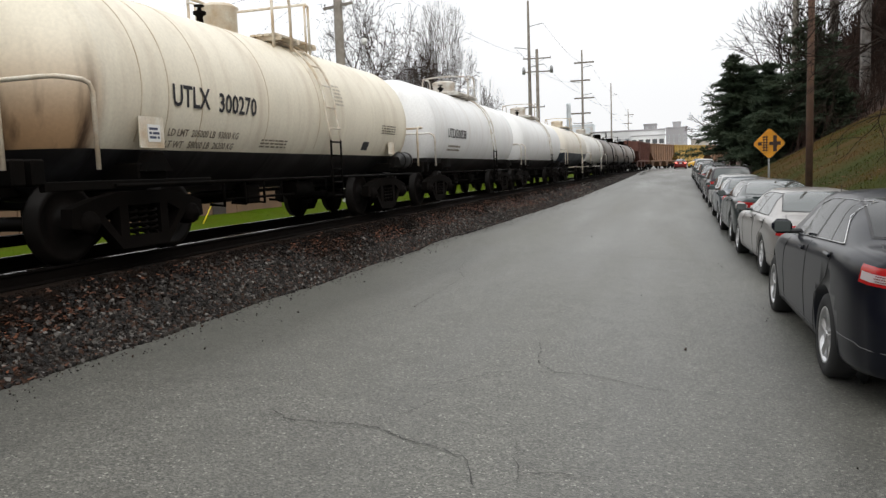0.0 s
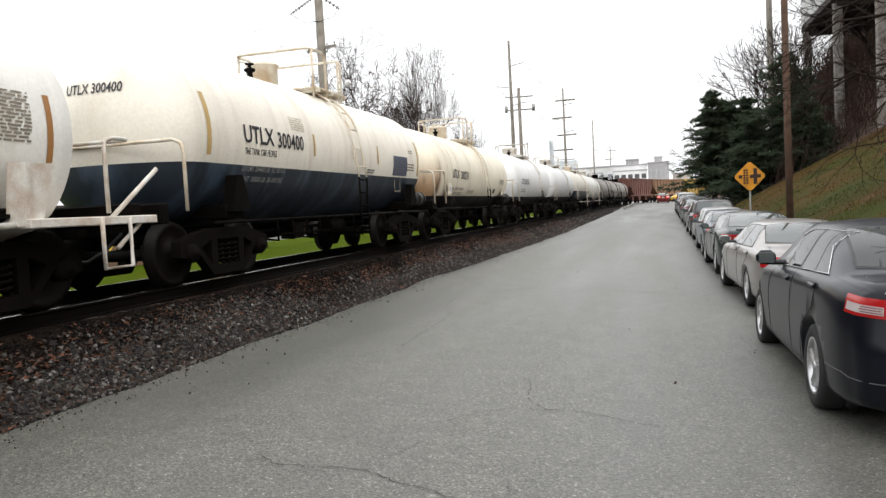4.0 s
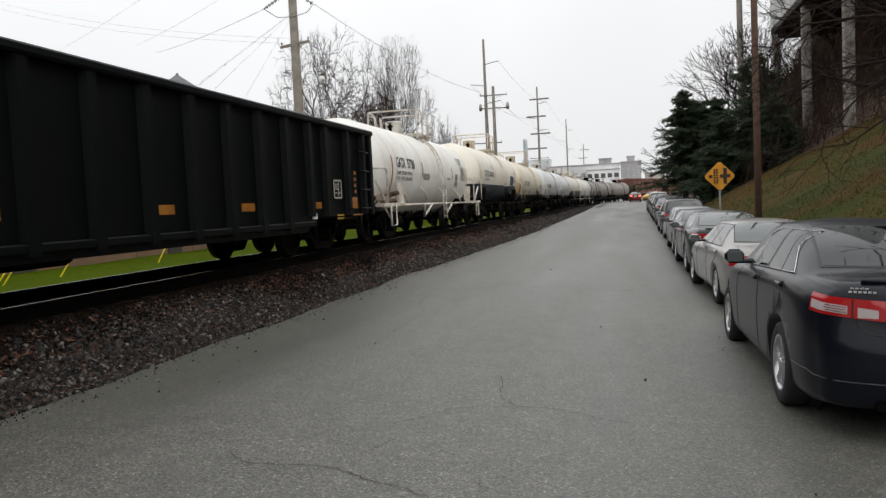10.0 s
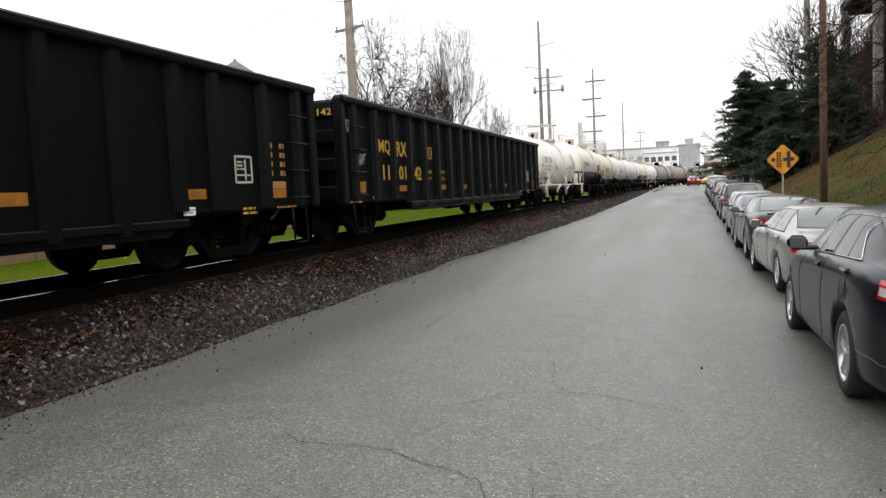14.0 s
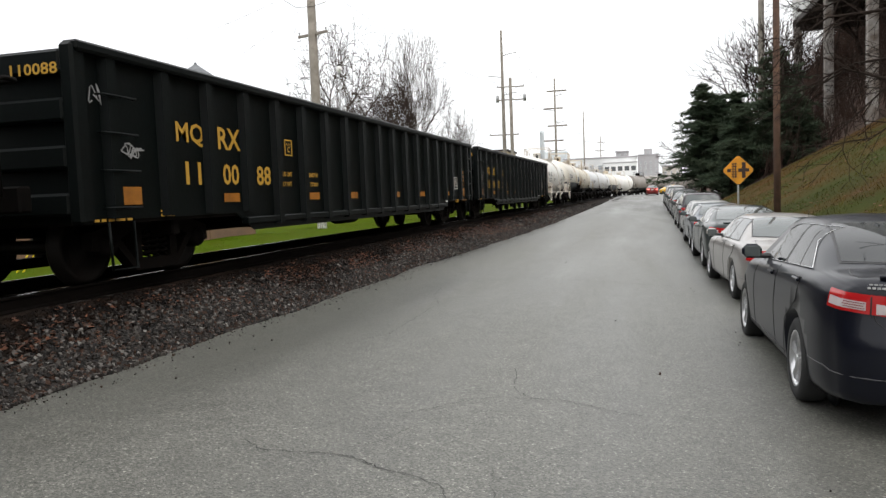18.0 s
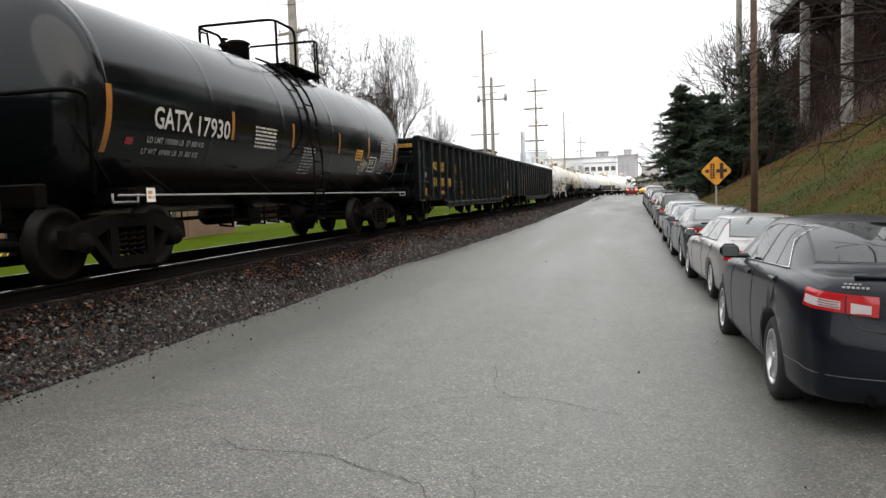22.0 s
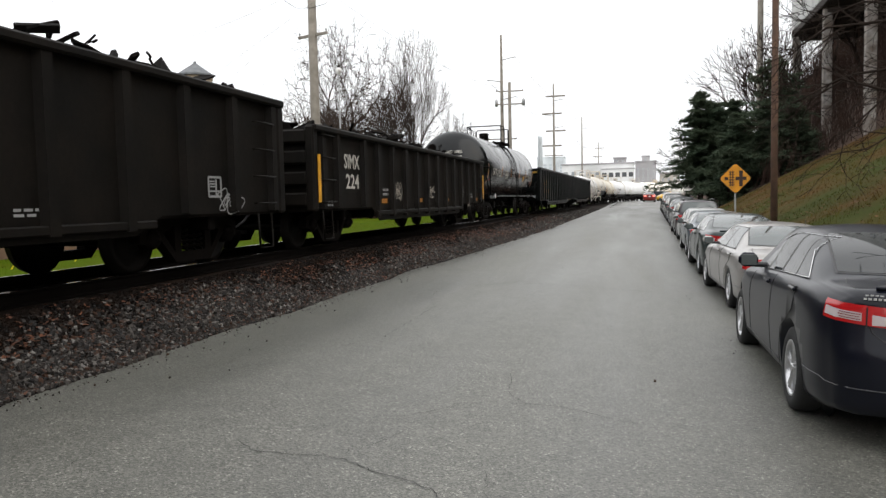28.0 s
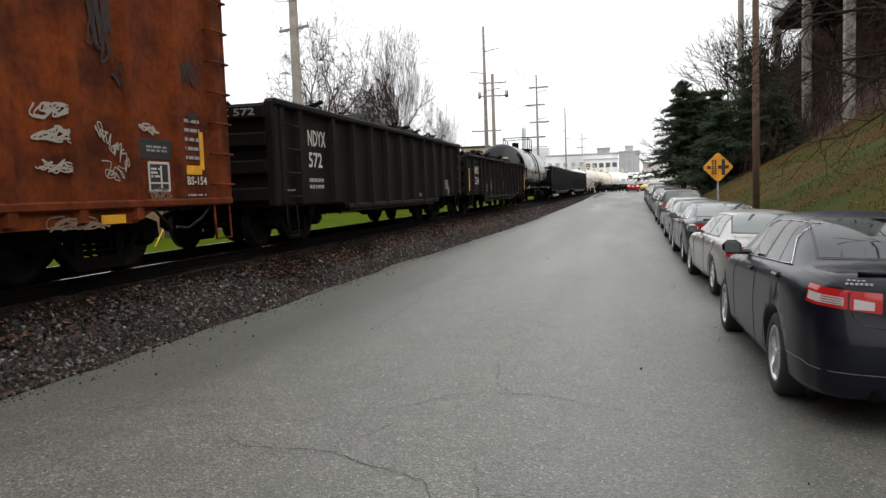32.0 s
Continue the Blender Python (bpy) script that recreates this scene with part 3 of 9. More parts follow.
def bars_end(car, material, x, z, w, h, rows, head):
    """Small print on a tank head, as plain bars."""
    half, r, axis = head
    bm = B()
    rn = random.Random(rows)
    for k in range(rows):
        zz = z + h / 2 - (k + 0.5) * h / rows
        a = x - w / 2
        while a < x + w / 2:
            b = a + rn.uniform(0.05, 0.12)
            q = []
            for px, pz in ((a, zz - 0.015), (b, zz - 0.015), (b, zz + 0.015), (a, zz + 0.015)):
                t = math.asin(min(1.0, math.hypot(px, pz - axis) / r))
                q.append(bm.verts.new((px, -half + 0.7 - 0.7 * math.cos(t) - 0.012, pz)))
            bm.faces.new(q)
            a = b + 0.03
    p = part("small_print", bm, material, car)
    p["kind"] = "stuff"
    return p


def scrawl(car, material, y, z, w, h, x, seed, loops=5, r=0.012, radius=None, axis_z=0.0):
    """A sprayed scrawl of loops and strokes."""
    rn = random.Random(seed)
    line = []
    for k in range(loops * 6):
        t = k / (loops * 6 - 1)
        line.append((y - w / 2 + w * t + 0.3 * w * math.sin(k * 1.9 + seed), z + h * (rn.random() - 0.5)))
    rows = []
    pts = []
    for (a, b), (c, d) in zip(line, line[1:]):
        for i in range(4):
            pts.append((a + (c - a) * i / 4, b + (d - b) * i / 4))
    pts = [((p[0] + q[0] + n[0]) / 3, (p[1] + q[1] + n[1]) / 3) for p, q, n in zip(pts, pts[1:], pts[2:])]
    for i, (a, b) in enumerate(pts[:-1]):
        dx, dz = pts[i + 1][0] - a, pts[i + 1][1] - b
        n = math.hypot(dx, dz) or 1
        ox, oz = -dz / n * r, dx / n * r
        def at(u, v):
            if radius:
                t = math.asin(max(-0.99, min(0.99, (v - axis_z) / radius)))
                return ((radius + 0.01 + i * 0.0001) * math.cos(t), u, axis_z + (radius + 0.01 + i * 0.0001) * math.sin(t))
            return (x + i * 0.0001, u, v)
        rows.append([at(a - ox, b - oz), at(a + ox, b + oz)])
    return part("graffiti", loft(B(), rows, closed=False, caps=False), material, car, "sprayed graffiti scrawl")


def bars(car, material, y, z, x, w, h, rows, radius=None, axis_z=0.0, seed=1, gap=0.45):
    """Small print too fine to read, as plain bars."""
    rnd = random.Random(seed)
    bm = B()
    step = h / rows
    for r in range(rows):
        zz = z + h / 2 - (r + 0.5) * step
        a = y - w / 2
        while a < y + w / 2 - 0.02:
            b = min(y + w / 2, a + rnd.uniform(0.04, 0.16))
            hh = step * (1 - gap)
            if radius:
                t = math.asin(max(-0.99, min(0.99, (zz - axis_z) / radius)))
                n = Vector((math.cos(t), 0, math.sin(t)))
                u = Vector((-math.sin(t), 0, math.cos(t)))
                c = Vector((0, 0, axis_z)) + n * (radius + 0.008)
                q = [c + u * (k * hh / 2) + Vector((0, m, 0)) for k, m in ((-1, a), (-1, b), (1, b), (1, a))]
            else:
                q = [(x, a, zz - hh / 2), (x, b, zz - hh / 2), (x, b, zz + hh / 2), (x, a, zz + hh / 2)]
            bm.faces.new([bm.verts.new(p) for p in q])
            a = b + rnd.uniform(0.015, 0.04)
    p = part("small_print", bm, material, car)
    p["kind"] = "stuff"
    return p


def patch(car, name, material, y, z, x, w, h, radius=None, axis_z=0.0, label=""):
    """A painted or stuck-on panel."""
    bm = B()
    if radius:
        n = 8
        rings = []
        for k in (y - w / 2, y + w / 2):
            pts = []
            for i in range(n + 1):
                t = math.asin(max(-0.999, min(0.999, (z - axis_z) / radius))) + (i / n - 0.5) * h / radius
                pts.append((radius * math.cos(t) + 0.007, k, axis_z + radius * math.sin(t) + 0.0))
            rings.append(pts)
        loft(bm, rings, closed=False, caps=False)
    else:
        box(bm, (x, y, z), (0.008, w, h))
    return part(name, bm, material, car, label)


def frame_lines(car, material, y, z, x, w, h, radius=None, axis_z=0.0):
    """A lettering stencil: a framed box with a cross bar."""
    for dy, dz, ww, hh in ((0, h / 2, w, 0.03), (0, -h / 2, w, 0.03), (-w / 2, 0, 0.03, h), (w / 2, 0, 0.03, h), (0.1 * w, 0, 0.025, h * 0.8), (0, -h * 0.22, w, 0.02)):
        patch(car, "stencil_line", material, y + dy, z + dz, x, ww, hh, radius, axis_z)
    bars(car, material, y - w * 0.2, z + h * 0.15, x + 0.005, w * 0.45, h * 0.4, 3, radius, axis_z, seed=5)


def ladder(car, material, y, x, z0, z1, w=0.42, rungs=6, lean=None):
    bm = B()
    f = lean or (lambda z: x)
    pts = steps(z0, z1, 8)
    for k in (-w / 2, w / 2):
        pipe(bm, [(f(z), y + k, z) for z in pts], 0.022)
    for i in range(rungs):
        z = z0 + (z1 - z0) * (i + 0.5) / rungs
        rod(bm, (f(z) + 0.01, y - w / 2, z), (f(z) + 0.01, y + w / 2, z), 0.016, n=6)
    part("ladder", bm, material, car, "bolted steel ladder")


def grab(car, material, pts, r=0.018):
    part("grab_iron", pipe(B(), pts, r), material, car)




def tank_paint(key, body, dark, split, stains=(0.3, 0.17, 0.07), amount=0.5, rough=0.4, ends=None):
    """Tank paint: a body colour over a dark lower band, with rusty streaks that run down and dirt at the heads."""
    m = bpy.data.materials.new(key)
    m.use_nodes = True
    n, l = m.node_tree.nodes, m.node_tree.links
    b = n["Principled BSDF"]
    b.inputs["Roughness"].default_value = rough
    b.inputs["Specular IOR Level"].default_value = 0.32 if max(body) < 0.02 else 0.5
    co = n.new("ShaderNodeTexCoord")
    sep = n.new("ShaderNodeSeparateXYZ")
    l.new(co.outputs["Object"], sep.inputs[0])
    band = n.new("ShaderNodeMath")
    band.operation = "LESS_THAN"
    wob = n.new("ShaderNodeTexNoise")
    wob.inputs["Scale"].default_value, wob.inputs["Detail"].default_value = 1.4, 6
    l.new(co.outputs["Object"], wob.inputs["Vector"])
    l.new(sep.outputs["Z"], band.inputs[0])
    band.inputs[1].default_value = split
    mp = n.new("ShaderNodeMapping")
    mp.inputs["Scale"].default_value = (1.0, 2.2, 0.16)
    l.new(co.outputs["Object"], mp.inputs["Vector"])
    streak = n.new("ShaderNodeTexNoise")
    streak.inputs["Scale"].default_value, streak.inputs["Detail"].default_value = 1.6, 7
    l.new(mp.outputs["Vector"], streak.inputs["Vector"])
    sr = n.new("ShaderNodeMapRange")
    sr.inputs["From Min"].default_value, sr.inputs["From Max"].default_value = 0.52, 0.8
    sr.inputs["To Max"].default_value = amount
    l.new(streak.outputs["Fac"], sr.inputs["Value"])
    mix1 = n.new("ShaderNodeMix")
    mix1.data_type = "RGBA"
    mix1.inputs["A"].default_value, mix1.inputs["B"].default_value = (*body, 1), (*stains, 1)
    l.new(sr.outputs["Result"], mix1.inputs["Factor"])
    br = n.new("ShaderNodeMapRange")
    br.inputs["From Min"].default_value, br.inputs["From Max"].default_value = 0.4, 0.75
    br.inputs["To Max"].default_value = amount * 0.7
    l.new(wob.outputs["Fac"], br.inputs["Value"])
    mix2 = n.new("ShaderNodeMix")
    mix2.data_type = "RGBA"
    mix2.inputs["B"].default_value = (*[c * 0.62 for c in body], 1)
    l.new(br.outputs["Result"], mix2.inputs["Factor"])
    l.new(mix1.outputs["Result"], mix2.inputs["A"])
    if ends:
        # rust that has run down the heads
        ab = n.new("ShaderNodeMath")
        ab.operation = "ABSOLUTE"
        l.new(sep.outputs["Y"], ab.inputs[0])
        er = n.new("ShaderNodeMapRange")
        er.interpolation_type = "SMOOTHSTEP"
        er.inputs["From Min"].default_value, er.inputs["From Max"].default_value = ends
        l.new(ab.outputs[0], er.inputs["Value"])
        low = n.new("ShaderNodeMapRange")
        low.interpolation_type = "SMOOTHSTEP"
        low.inputs["From Min"].default_value, low.inputs["From Max"].default_value = 2.6, 1.3
        l.new(sep.outputs["Z"], low.inputs["Value"])
        wide = n.new("ShaderNodeMapRange")
        wide.inputs["From Min"].default_value, wide.inputs["From Max"].default_value = 0.43, 0.56
        l.new(streak.outputs["Fac"], wide.inputs["Value"])
        e1, e2 = n.new("ShaderNodeMath"), n.new("ShaderNodeMath")
        e1.operation = e2.operation = "MULTIPLY"
        l.new(er.outputs["Result"], e1.inputs[0])
        l.new(low.outputs["Result"], e1.inputs[1])
        l.new(e1.outputs[0], e2.inputs[0])
        l.new(wide.outputs["Result"], e2.inputs[1])
        wash = n.new("ShaderNodeMix")
        wash.data_type = "RGBA"
        wash.inputs["B"].default_value = (0.36, 0.17, 0.045, 1)
        wf = n.new("ShaderNodeMath")
        wf.operation = "MULTIPLY"
        wf.inputs[1].default_value = 0.8
        l.new(e1.outputs[0], wf.inputs[0])
        l.new(wf.outputs[0], wash.inputs["Factor"])
        l.new(mix2.outputs["Result"], wash.inputs["A"])
        mix2 = wash
        mixe = n.new("ShaderNodeMix")
        mixe.data_type = "RGBA"
        mixe.inputs["B"].default_value = (0.045, 0.02, 0.009, 1)
        l.new(e2.outputs[0], mixe.inputs["Factor"])
        l.new(mix2.outputs["Result"], mixe.inputs["A"])
        mix2 = mixe
    dn = n.new("ShaderNodeMix")
    dn.data_type = "RGBA"
    dn.inputs["A"].default_value, dn.inputs["B"].default_value = (*dark, 1), (*[min(1, c * 4 + 0.02) for c in dark], 1)
    dr = n.new("ShaderNodeMapRange")
    dr.inputs["From Min"].default_value, dr.inputs["From Max"].default_value = 0.5, 0.72
    dr.inputs["To Max"].default_value = 0.8
    l.new(streak.outputs["Fac"], dr.inputs["Value"])
    l.new(dr.outputs["Result"], dn.inputs["Factor"])
    mix3 = n.new("ShaderNodeMix")
    mix3.data_type = "RGBA"
    l.new(band.outputs[0], mix3.inputs["Factor"])
    l.new(mix2.outputs["Result"], mix3.inputs["A"])
    l.new(dn.outputs["Result"], mix3.inputs["B"])
    fine = n.new("ShaderNodeTexNoise")
    fine.inputs["Scale"].default_value = 25
    l.new(co.outputs["Object"], fine.inputs["Vector"])
    hsv = n.new("ShaderNodeHueSaturation")
    vr = n.new("ShaderNodeMapRange")
    vr.inputs["To Min"].default_value, vr.inputs["To Max"].default_value = 0.88, 1.12
    l.new(fine.outputs["Fac"], vr.inputs["Value"])
    l.new(vr.outputs["Result"], hsv.inputs["Value"])
    l.new(mix3.outputs["Result"], hsv.inputs["Color"])
    l.new(hsv.outputs["Color"], b.inputs["Base Color"])
    rr = n.new("ShaderNodeMapRange")
    rr.inputs["To Min"].default_value, rr.inputs["To Max"].default_value = rough - 0.1, rough + 0.25
    l.new(wob.outputs["Fac"], rr.inputs["Value"])
    l.new(rr.outputs["Result"], b.inputs["Roughness"])
    return m


def tank_car(offset, length, radius, axis, label, paint, fittings, dark=STEEL, dome=(0.36, 0.48, 0.2), ladder_y=1.15, saddle=1.2, side_rail=None, braces=False, rolling=True, detail=True, group="tank cars in the train", post=0.02, barrel=4.8, rails=(0.35, 1.15), walkway=(-1.2, 1.3), rail_z=0.83, reservoir=False, rail_paint=None, hoop=None):
    """A tank car: origin on the rail at its middle, +x towards the street."""
    car = thing("tank_car", label, "railway tank car", group)
    half = barrel + 0.7
    ty = barrel - 0.75
    r = radius
    # the shell: barrel with weld seams and dished heads
    prof = [(-half + 0.7 - 0.7 * math.cos(math.pi / 2 * i / 12), r * math.sin(math.pi / 2 * i / 12)) for i in range(13)]
    body = [p for p in prof]
    for k in steps(-half + 0.7, half - 0.7, 5)[1:-1]:
        body += [(k - 0.08, r), (k - 0.045, r), (k - 0.02, r + 0.003), (k + 0.02, r + 0.003), (k + 0.045, r), (k + 0.08, r)]
    body += [(-a, b) for a, b in reversed(prof)]
    shell = part("tank", lathe(B(), body, "y", 48 if detail else 28, (0, 0, axis)), paint, car)
    if detail:
        for k in (-half + 0.7, half - 0.7):
            part("head_seam", lathe(B(), [(k - 0.05, r - 0.002), (k - 0.02, r + 0.004), (k + 0.02, r + 0.004), (k + 0.05, r - 0.002)], "y", 48, (0, 0, axis), caps=False), paint, shell)
    # underframe, bolsters and running rail
    for s in (1, -1):
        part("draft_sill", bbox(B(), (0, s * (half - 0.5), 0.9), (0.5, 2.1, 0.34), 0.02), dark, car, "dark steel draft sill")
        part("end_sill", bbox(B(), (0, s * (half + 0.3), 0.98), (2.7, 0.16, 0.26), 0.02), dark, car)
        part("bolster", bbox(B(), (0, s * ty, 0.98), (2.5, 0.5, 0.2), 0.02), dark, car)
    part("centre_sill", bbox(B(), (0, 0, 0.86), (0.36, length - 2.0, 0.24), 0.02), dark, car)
    for s in (1, -1):
        for q in (1, -1):
            bm = B()
            y = s * ty
            slab(bm, [(y - 0.24, 0.98), (y + 0.24, 0.98), (y + 0.08, saddle), (y - 0.08, saddle)], "x", min(q * (r * 0.9), q * (r + 0.05)), max(q * (r * 0.9), q * (r + 0.05)))
            part("saddle", bm, dark, car, "tapered bolster saddle plate")
    rail_x = r + 0.1
    for q in (1, -1):
        part("running_rail", rod(B(), (q * rail_x, -length / 2 + 0.9, rail_z), (q * rail_x, length / 2 - 0.9, rail_z), 0.032 if braces else 0.013 if rail_paint else 0.022), rail_paint or side_rail or fittings, car, "long side running rail")
        if braces:
            for y in steps(-length / 2 + 2.6, length / 2 - 2.6, 3):
                part("rail_bracket", pipe(B(), [(q * rail_x, y, rail_z), (q * (rail_x - 0.1), y - 0.18, 1.25), (q * (r * 0.93), y - 0.3, axis - 0.45)], 0.028), fittings, car)
    # brake rigging hung below the barrel
    if detail:
        part("brake_rod", rod(B(), (0.35, -length / 2 + 2.5, 0.62), (0.35, length / 2 - 2.5, 0.68), 0.03), dark, car)
        part("brake_rod", rod(B(), (0.6, -1.6, 0.55), (0.6, 1.9, 0.55), 0.02), dark, car)
        for k in steps(-1.6, 1.9, 6):
            part("brake_hanger", pipe(B(), [(0.6, k, 0.8), (0.6, k, 0.45), (0.35, k, 0.48)], 0.025), dark, car)
        part("brake_cylinder", rod(B(), (0.5, 0.6, 0.62), (0.5, 1.3, 0.62), 0.16, n=12), dark, car)
        part("air_reservoir", lathe(B(), [(-1.0, 0.0), (-0.97, 0.12), (-0.9, 0.2), (-0.1, 0.2), (-0.03, 0.12), (0.0, 0.0)], "y", 14, (-0.3, 0, 0.66)), dark, car)
        part("control_valve", bbox(B(), (0.45, -0.75, 0.6), (0.3, 0.4, 0.3), 0.03), dark, car)
        part("bottom_outlet", rod(B(), (0, 0, 0.45), (0, 0, axis - r), 0.16, n=12), dark, car)
    for s in (1, -1):
        truck(car, s * ty, rolling)
        coupler(car, s * (length / 2 - 0.12), s)
    # ladder bent over the shell, top platform with rails, dome
    ly = ladder_y
    for q in (1, -1):
        bm = B()
        for k in (-0.2, 0.2):
            low = [(q * (rail_x + 0.04), ly + k, z) for z in (0.42, 1.0, axis - 0.5)]
            part("ladder_rail", pipe(B(), low, 0.02), side_rail or fittings, car, "lower ladder rail")
            pts = low[-1:] + [(q * (rail_x + 0.02), ly + k, axis - 0.3)]
            pts += [(q * (r + 0.07) * math.cos(t), ly + k, axis + (r + 0.07) * math.sin(t)) for t in steps(0, 1.25, 7)]
            pipe(bm, pts, 0.022)
        lad = part("ladder", bm, fittings, car, "bent steel ladder over the tank")
        spots = [(rail_x + 0.04, z) for z in steps(0.5, axis - 0.3, 5)] + [((r + 0.07) * math.cos(t), axis + (r + 0.07) * math.sin(t)) for t in steps(0.05, 1.2, 4)]
        if detail:
            for px, pz in spots:
                part("rung", rod(B(), (q * px, ly - 0.2, pz), (q * px, ly + 0.2, pz), 0.016, n=6), (side_rail or fittings) if pz < axis - 0.5 else fittings, lad)
    top = axis + r
    for q in (1, -1):
        if detail:
            for k in range(4):
                part("walkway_slat", bbox(B(), (q * (0.36 + 0.13 * k), sum(walkway) / 2, top - 0.02), (0.11, walkway[1] - walkway[0], 0.04), 0.008), fittings, car)
            for k in (walkway[0] + 0.1, sum(walkway) / 2, walkway[1] - 0.1):
                part("walkway_bracket", bbox(B(), (q * 0.55, k, top - 0.07), (0.6, 0.06, 0.08), 0.01), fittings, car)
        else:
            part("walkway", bbox(B(), (q * 0.55, sum(walkway) / 2, top), (0.5, walkway[1] - walkway[0], 0.05), 0.008), fittings, car)
        if hoop:
            continue
        x = q * 0.78
        (y0, y1), zr = rails, top + 0.62
        part("platform_rail", pipe(B(), [(x, y0, top - 0.1), (x, y0, zr - 0.12), (x, y0 + 0.05, zr - 0.03), (x, y0 + 0.15, zr), (x, y1 - 0.15, zr), (x, y1 - 0.05, zr - 0.03), (x, y1, zr - 0.12), (x, y1, top - 0.1)], 0.024), fittings, car, "pipe safety railing")
        part("rail_bar", rod(B(), (x, y0, top + 0.28), (x, y1, top + 0.28), 0.018), fittings, car)
    if not hoop:
        part("platform_rail", pipe(B(), [(0.78, y0, top + 0.45), (0.7, y0 - 0.1, zr - 0.04), (0.3, y0 - 0.12, zr), (-0.3, y0 - 0.12, zr), (-0.7, y0 - 0.1, zr - 0.04), (-0.78, y0, top + 0.45)], 0.024), fittings, car, "pipe safety railing")
    if hoop:
        # a bar across the near side bent back along both sides, and a second bar across the far side
        (y0, y1, y2), zr, w = hoop, top + 0.7, 0.8
        bend = [(w, y1, top - 0.25), (w, y1, zr - 0.16), (w, y1 - 0.04, zr - 0.05), (w, y1 - 0.15, zr), (w, y0 + 0.15, zr), (w - 0.05, y0 + 0.04, zr), (w - 0.16, y0, zr)]
        part("platform_rail", pipe(B(), bend + [(-x, y, z) for x, y, z in reversed(bend)], 0.026, 8), fittings, car, "pipe safety railing")
        bar = [(w, y2, top - 0.2), (w, y2, zr - 0.05), (w - 0.05, y2 + 0.02, zr)]
        part("platform_rail", pipe(B(), bar + [(-x, y, z) for x, y, z in reversed(bar)], 0.024, 8), fittings, car, "pipe safety railing")
        for q in (1, -1):
            part("rail_post", rod(B(), (q * w, y0 + 0.12, top - 0.25), (q * w, y0 + 0.12, zr), 0.026), fittings, car)
            part("rail_post", rod(B(), (q * w, y2 - 0.14, top - 0.2), (q * w, y2 - 0.14, zr - 0.06), 0.022), fittings, car)
            part("rail_bar", rod(B(), (q * w, y2 - 0.14, zr - 0.06), (q * w, y2, zr - 0.06), 0.02), fittings, car)
        part("rail_bar", pipe(B(), [(-w, y0 + 0.12, zr - 0.1), (-0.62, y0 - 0.1, zr - 0.14), (-0.45, y0 - 0.2, zr - 0.2), (-0.42, y0 - 0.2, zr - 0.5)], 0.022), fittings, car, "short bent rail")
    dy = dome[2]
    part("dome", lathe(B(), [(top - 0.12, dome[0]), (top + dome[1] * 0.72, dome[0]), (top + dome[1] * 0.8, dome[0] + 0.03), (top + dome[1] * 0.84, dome[0] + 0.03), (top + dome[1] * 0.95, dome[0] * 0.8), (top + dome[1], 0.0)], "z", 24, (0, dy, 0)), fittings, car, "manway dome with a bolted lid")
    if detail:
        v = part("relief_valve", lathe(B(), [(top - 0.05, 0.06), (top + 0.12, 0.05), (top + 0.15, 0.1), (top + 0.19, 0.1), (top + 0.21, 0.04), (top + 0.25, 0.03), (top + 0.26, 0)], "z", 12, (0.1, dy - 0.68, 0)), STEEL, car, "dark relief valve")
        part("valve_wheel", lathe(B(), [(top + 0.27, 0.08), (top + 0.29, 0.08), (top + 0.29, 0.05)], "z", 12, (0.1, dy - 0.68, 0)), STEEL, v)
    if reservoir:
        # the brake reservoir slung beside the far head
        v = part("brake_reservoir", lathe(B(), [(-0.46, 0.0), (-0.45, 0.12), (-0.38, 0.19), (0.32, 0.19), (0.4, 0.15), (0.44, 0.1), (0.45, 0.0)], "y", 18, (r - 0.2, barrel + 0.14, 1.14)), BLACK_TRIM, car, "glossy black brake reservoir")
        for k in (-0.2, 0.2):
            part("reservoir_strap", lathe(B(), [(k - 0.02, 0.188), (k - 0.02, 0.2), (k + 0.02, 0.2), (k + 0.02, 0.188)], "y", 18, (r - 0.2, barrel + 0.14, 1.14), caps=False), dark, v)
    # end hand rails
    for s in (1, -1):
        bm = B()
        y = s * (half + post)
        e, zt = r + 0.16, axis - 0.18
        if post < 0:
            # posts beside the head, the bar bent round behind it
            yb = s * (half + 0.12)
            side = lambda e: [(e, y, 1.0), (e, y, zt), (e, y + s * 0.04, zt + 0.08), (e, y + s * 0.13, zt + 0.11), (e, yb - s * 0.12, zt + 0.11), (e * 0.98, yb - s * 0.03, zt + 0.11), (e * 0.9, yb, zt + 0.11)]
            pipe(bm, side(e) + side(-e)[::-1], 0.026)
        else:
            pipe(bm, [(e, y, 1.0), (e, y, zt - 0.16), (e - 0.03, y, zt - 0.05), (e - 0.14, y, zt), (-e + 0.14, y, zt), (-e + 0.03, y, zt - 0.05), (-e, y, zt - 0.16), (-e, y, 1.0)], 0.026)
        part("end_rail", bm, fittings, car, "bent end hand rail")
    CARS.append((car, offset))
    return car


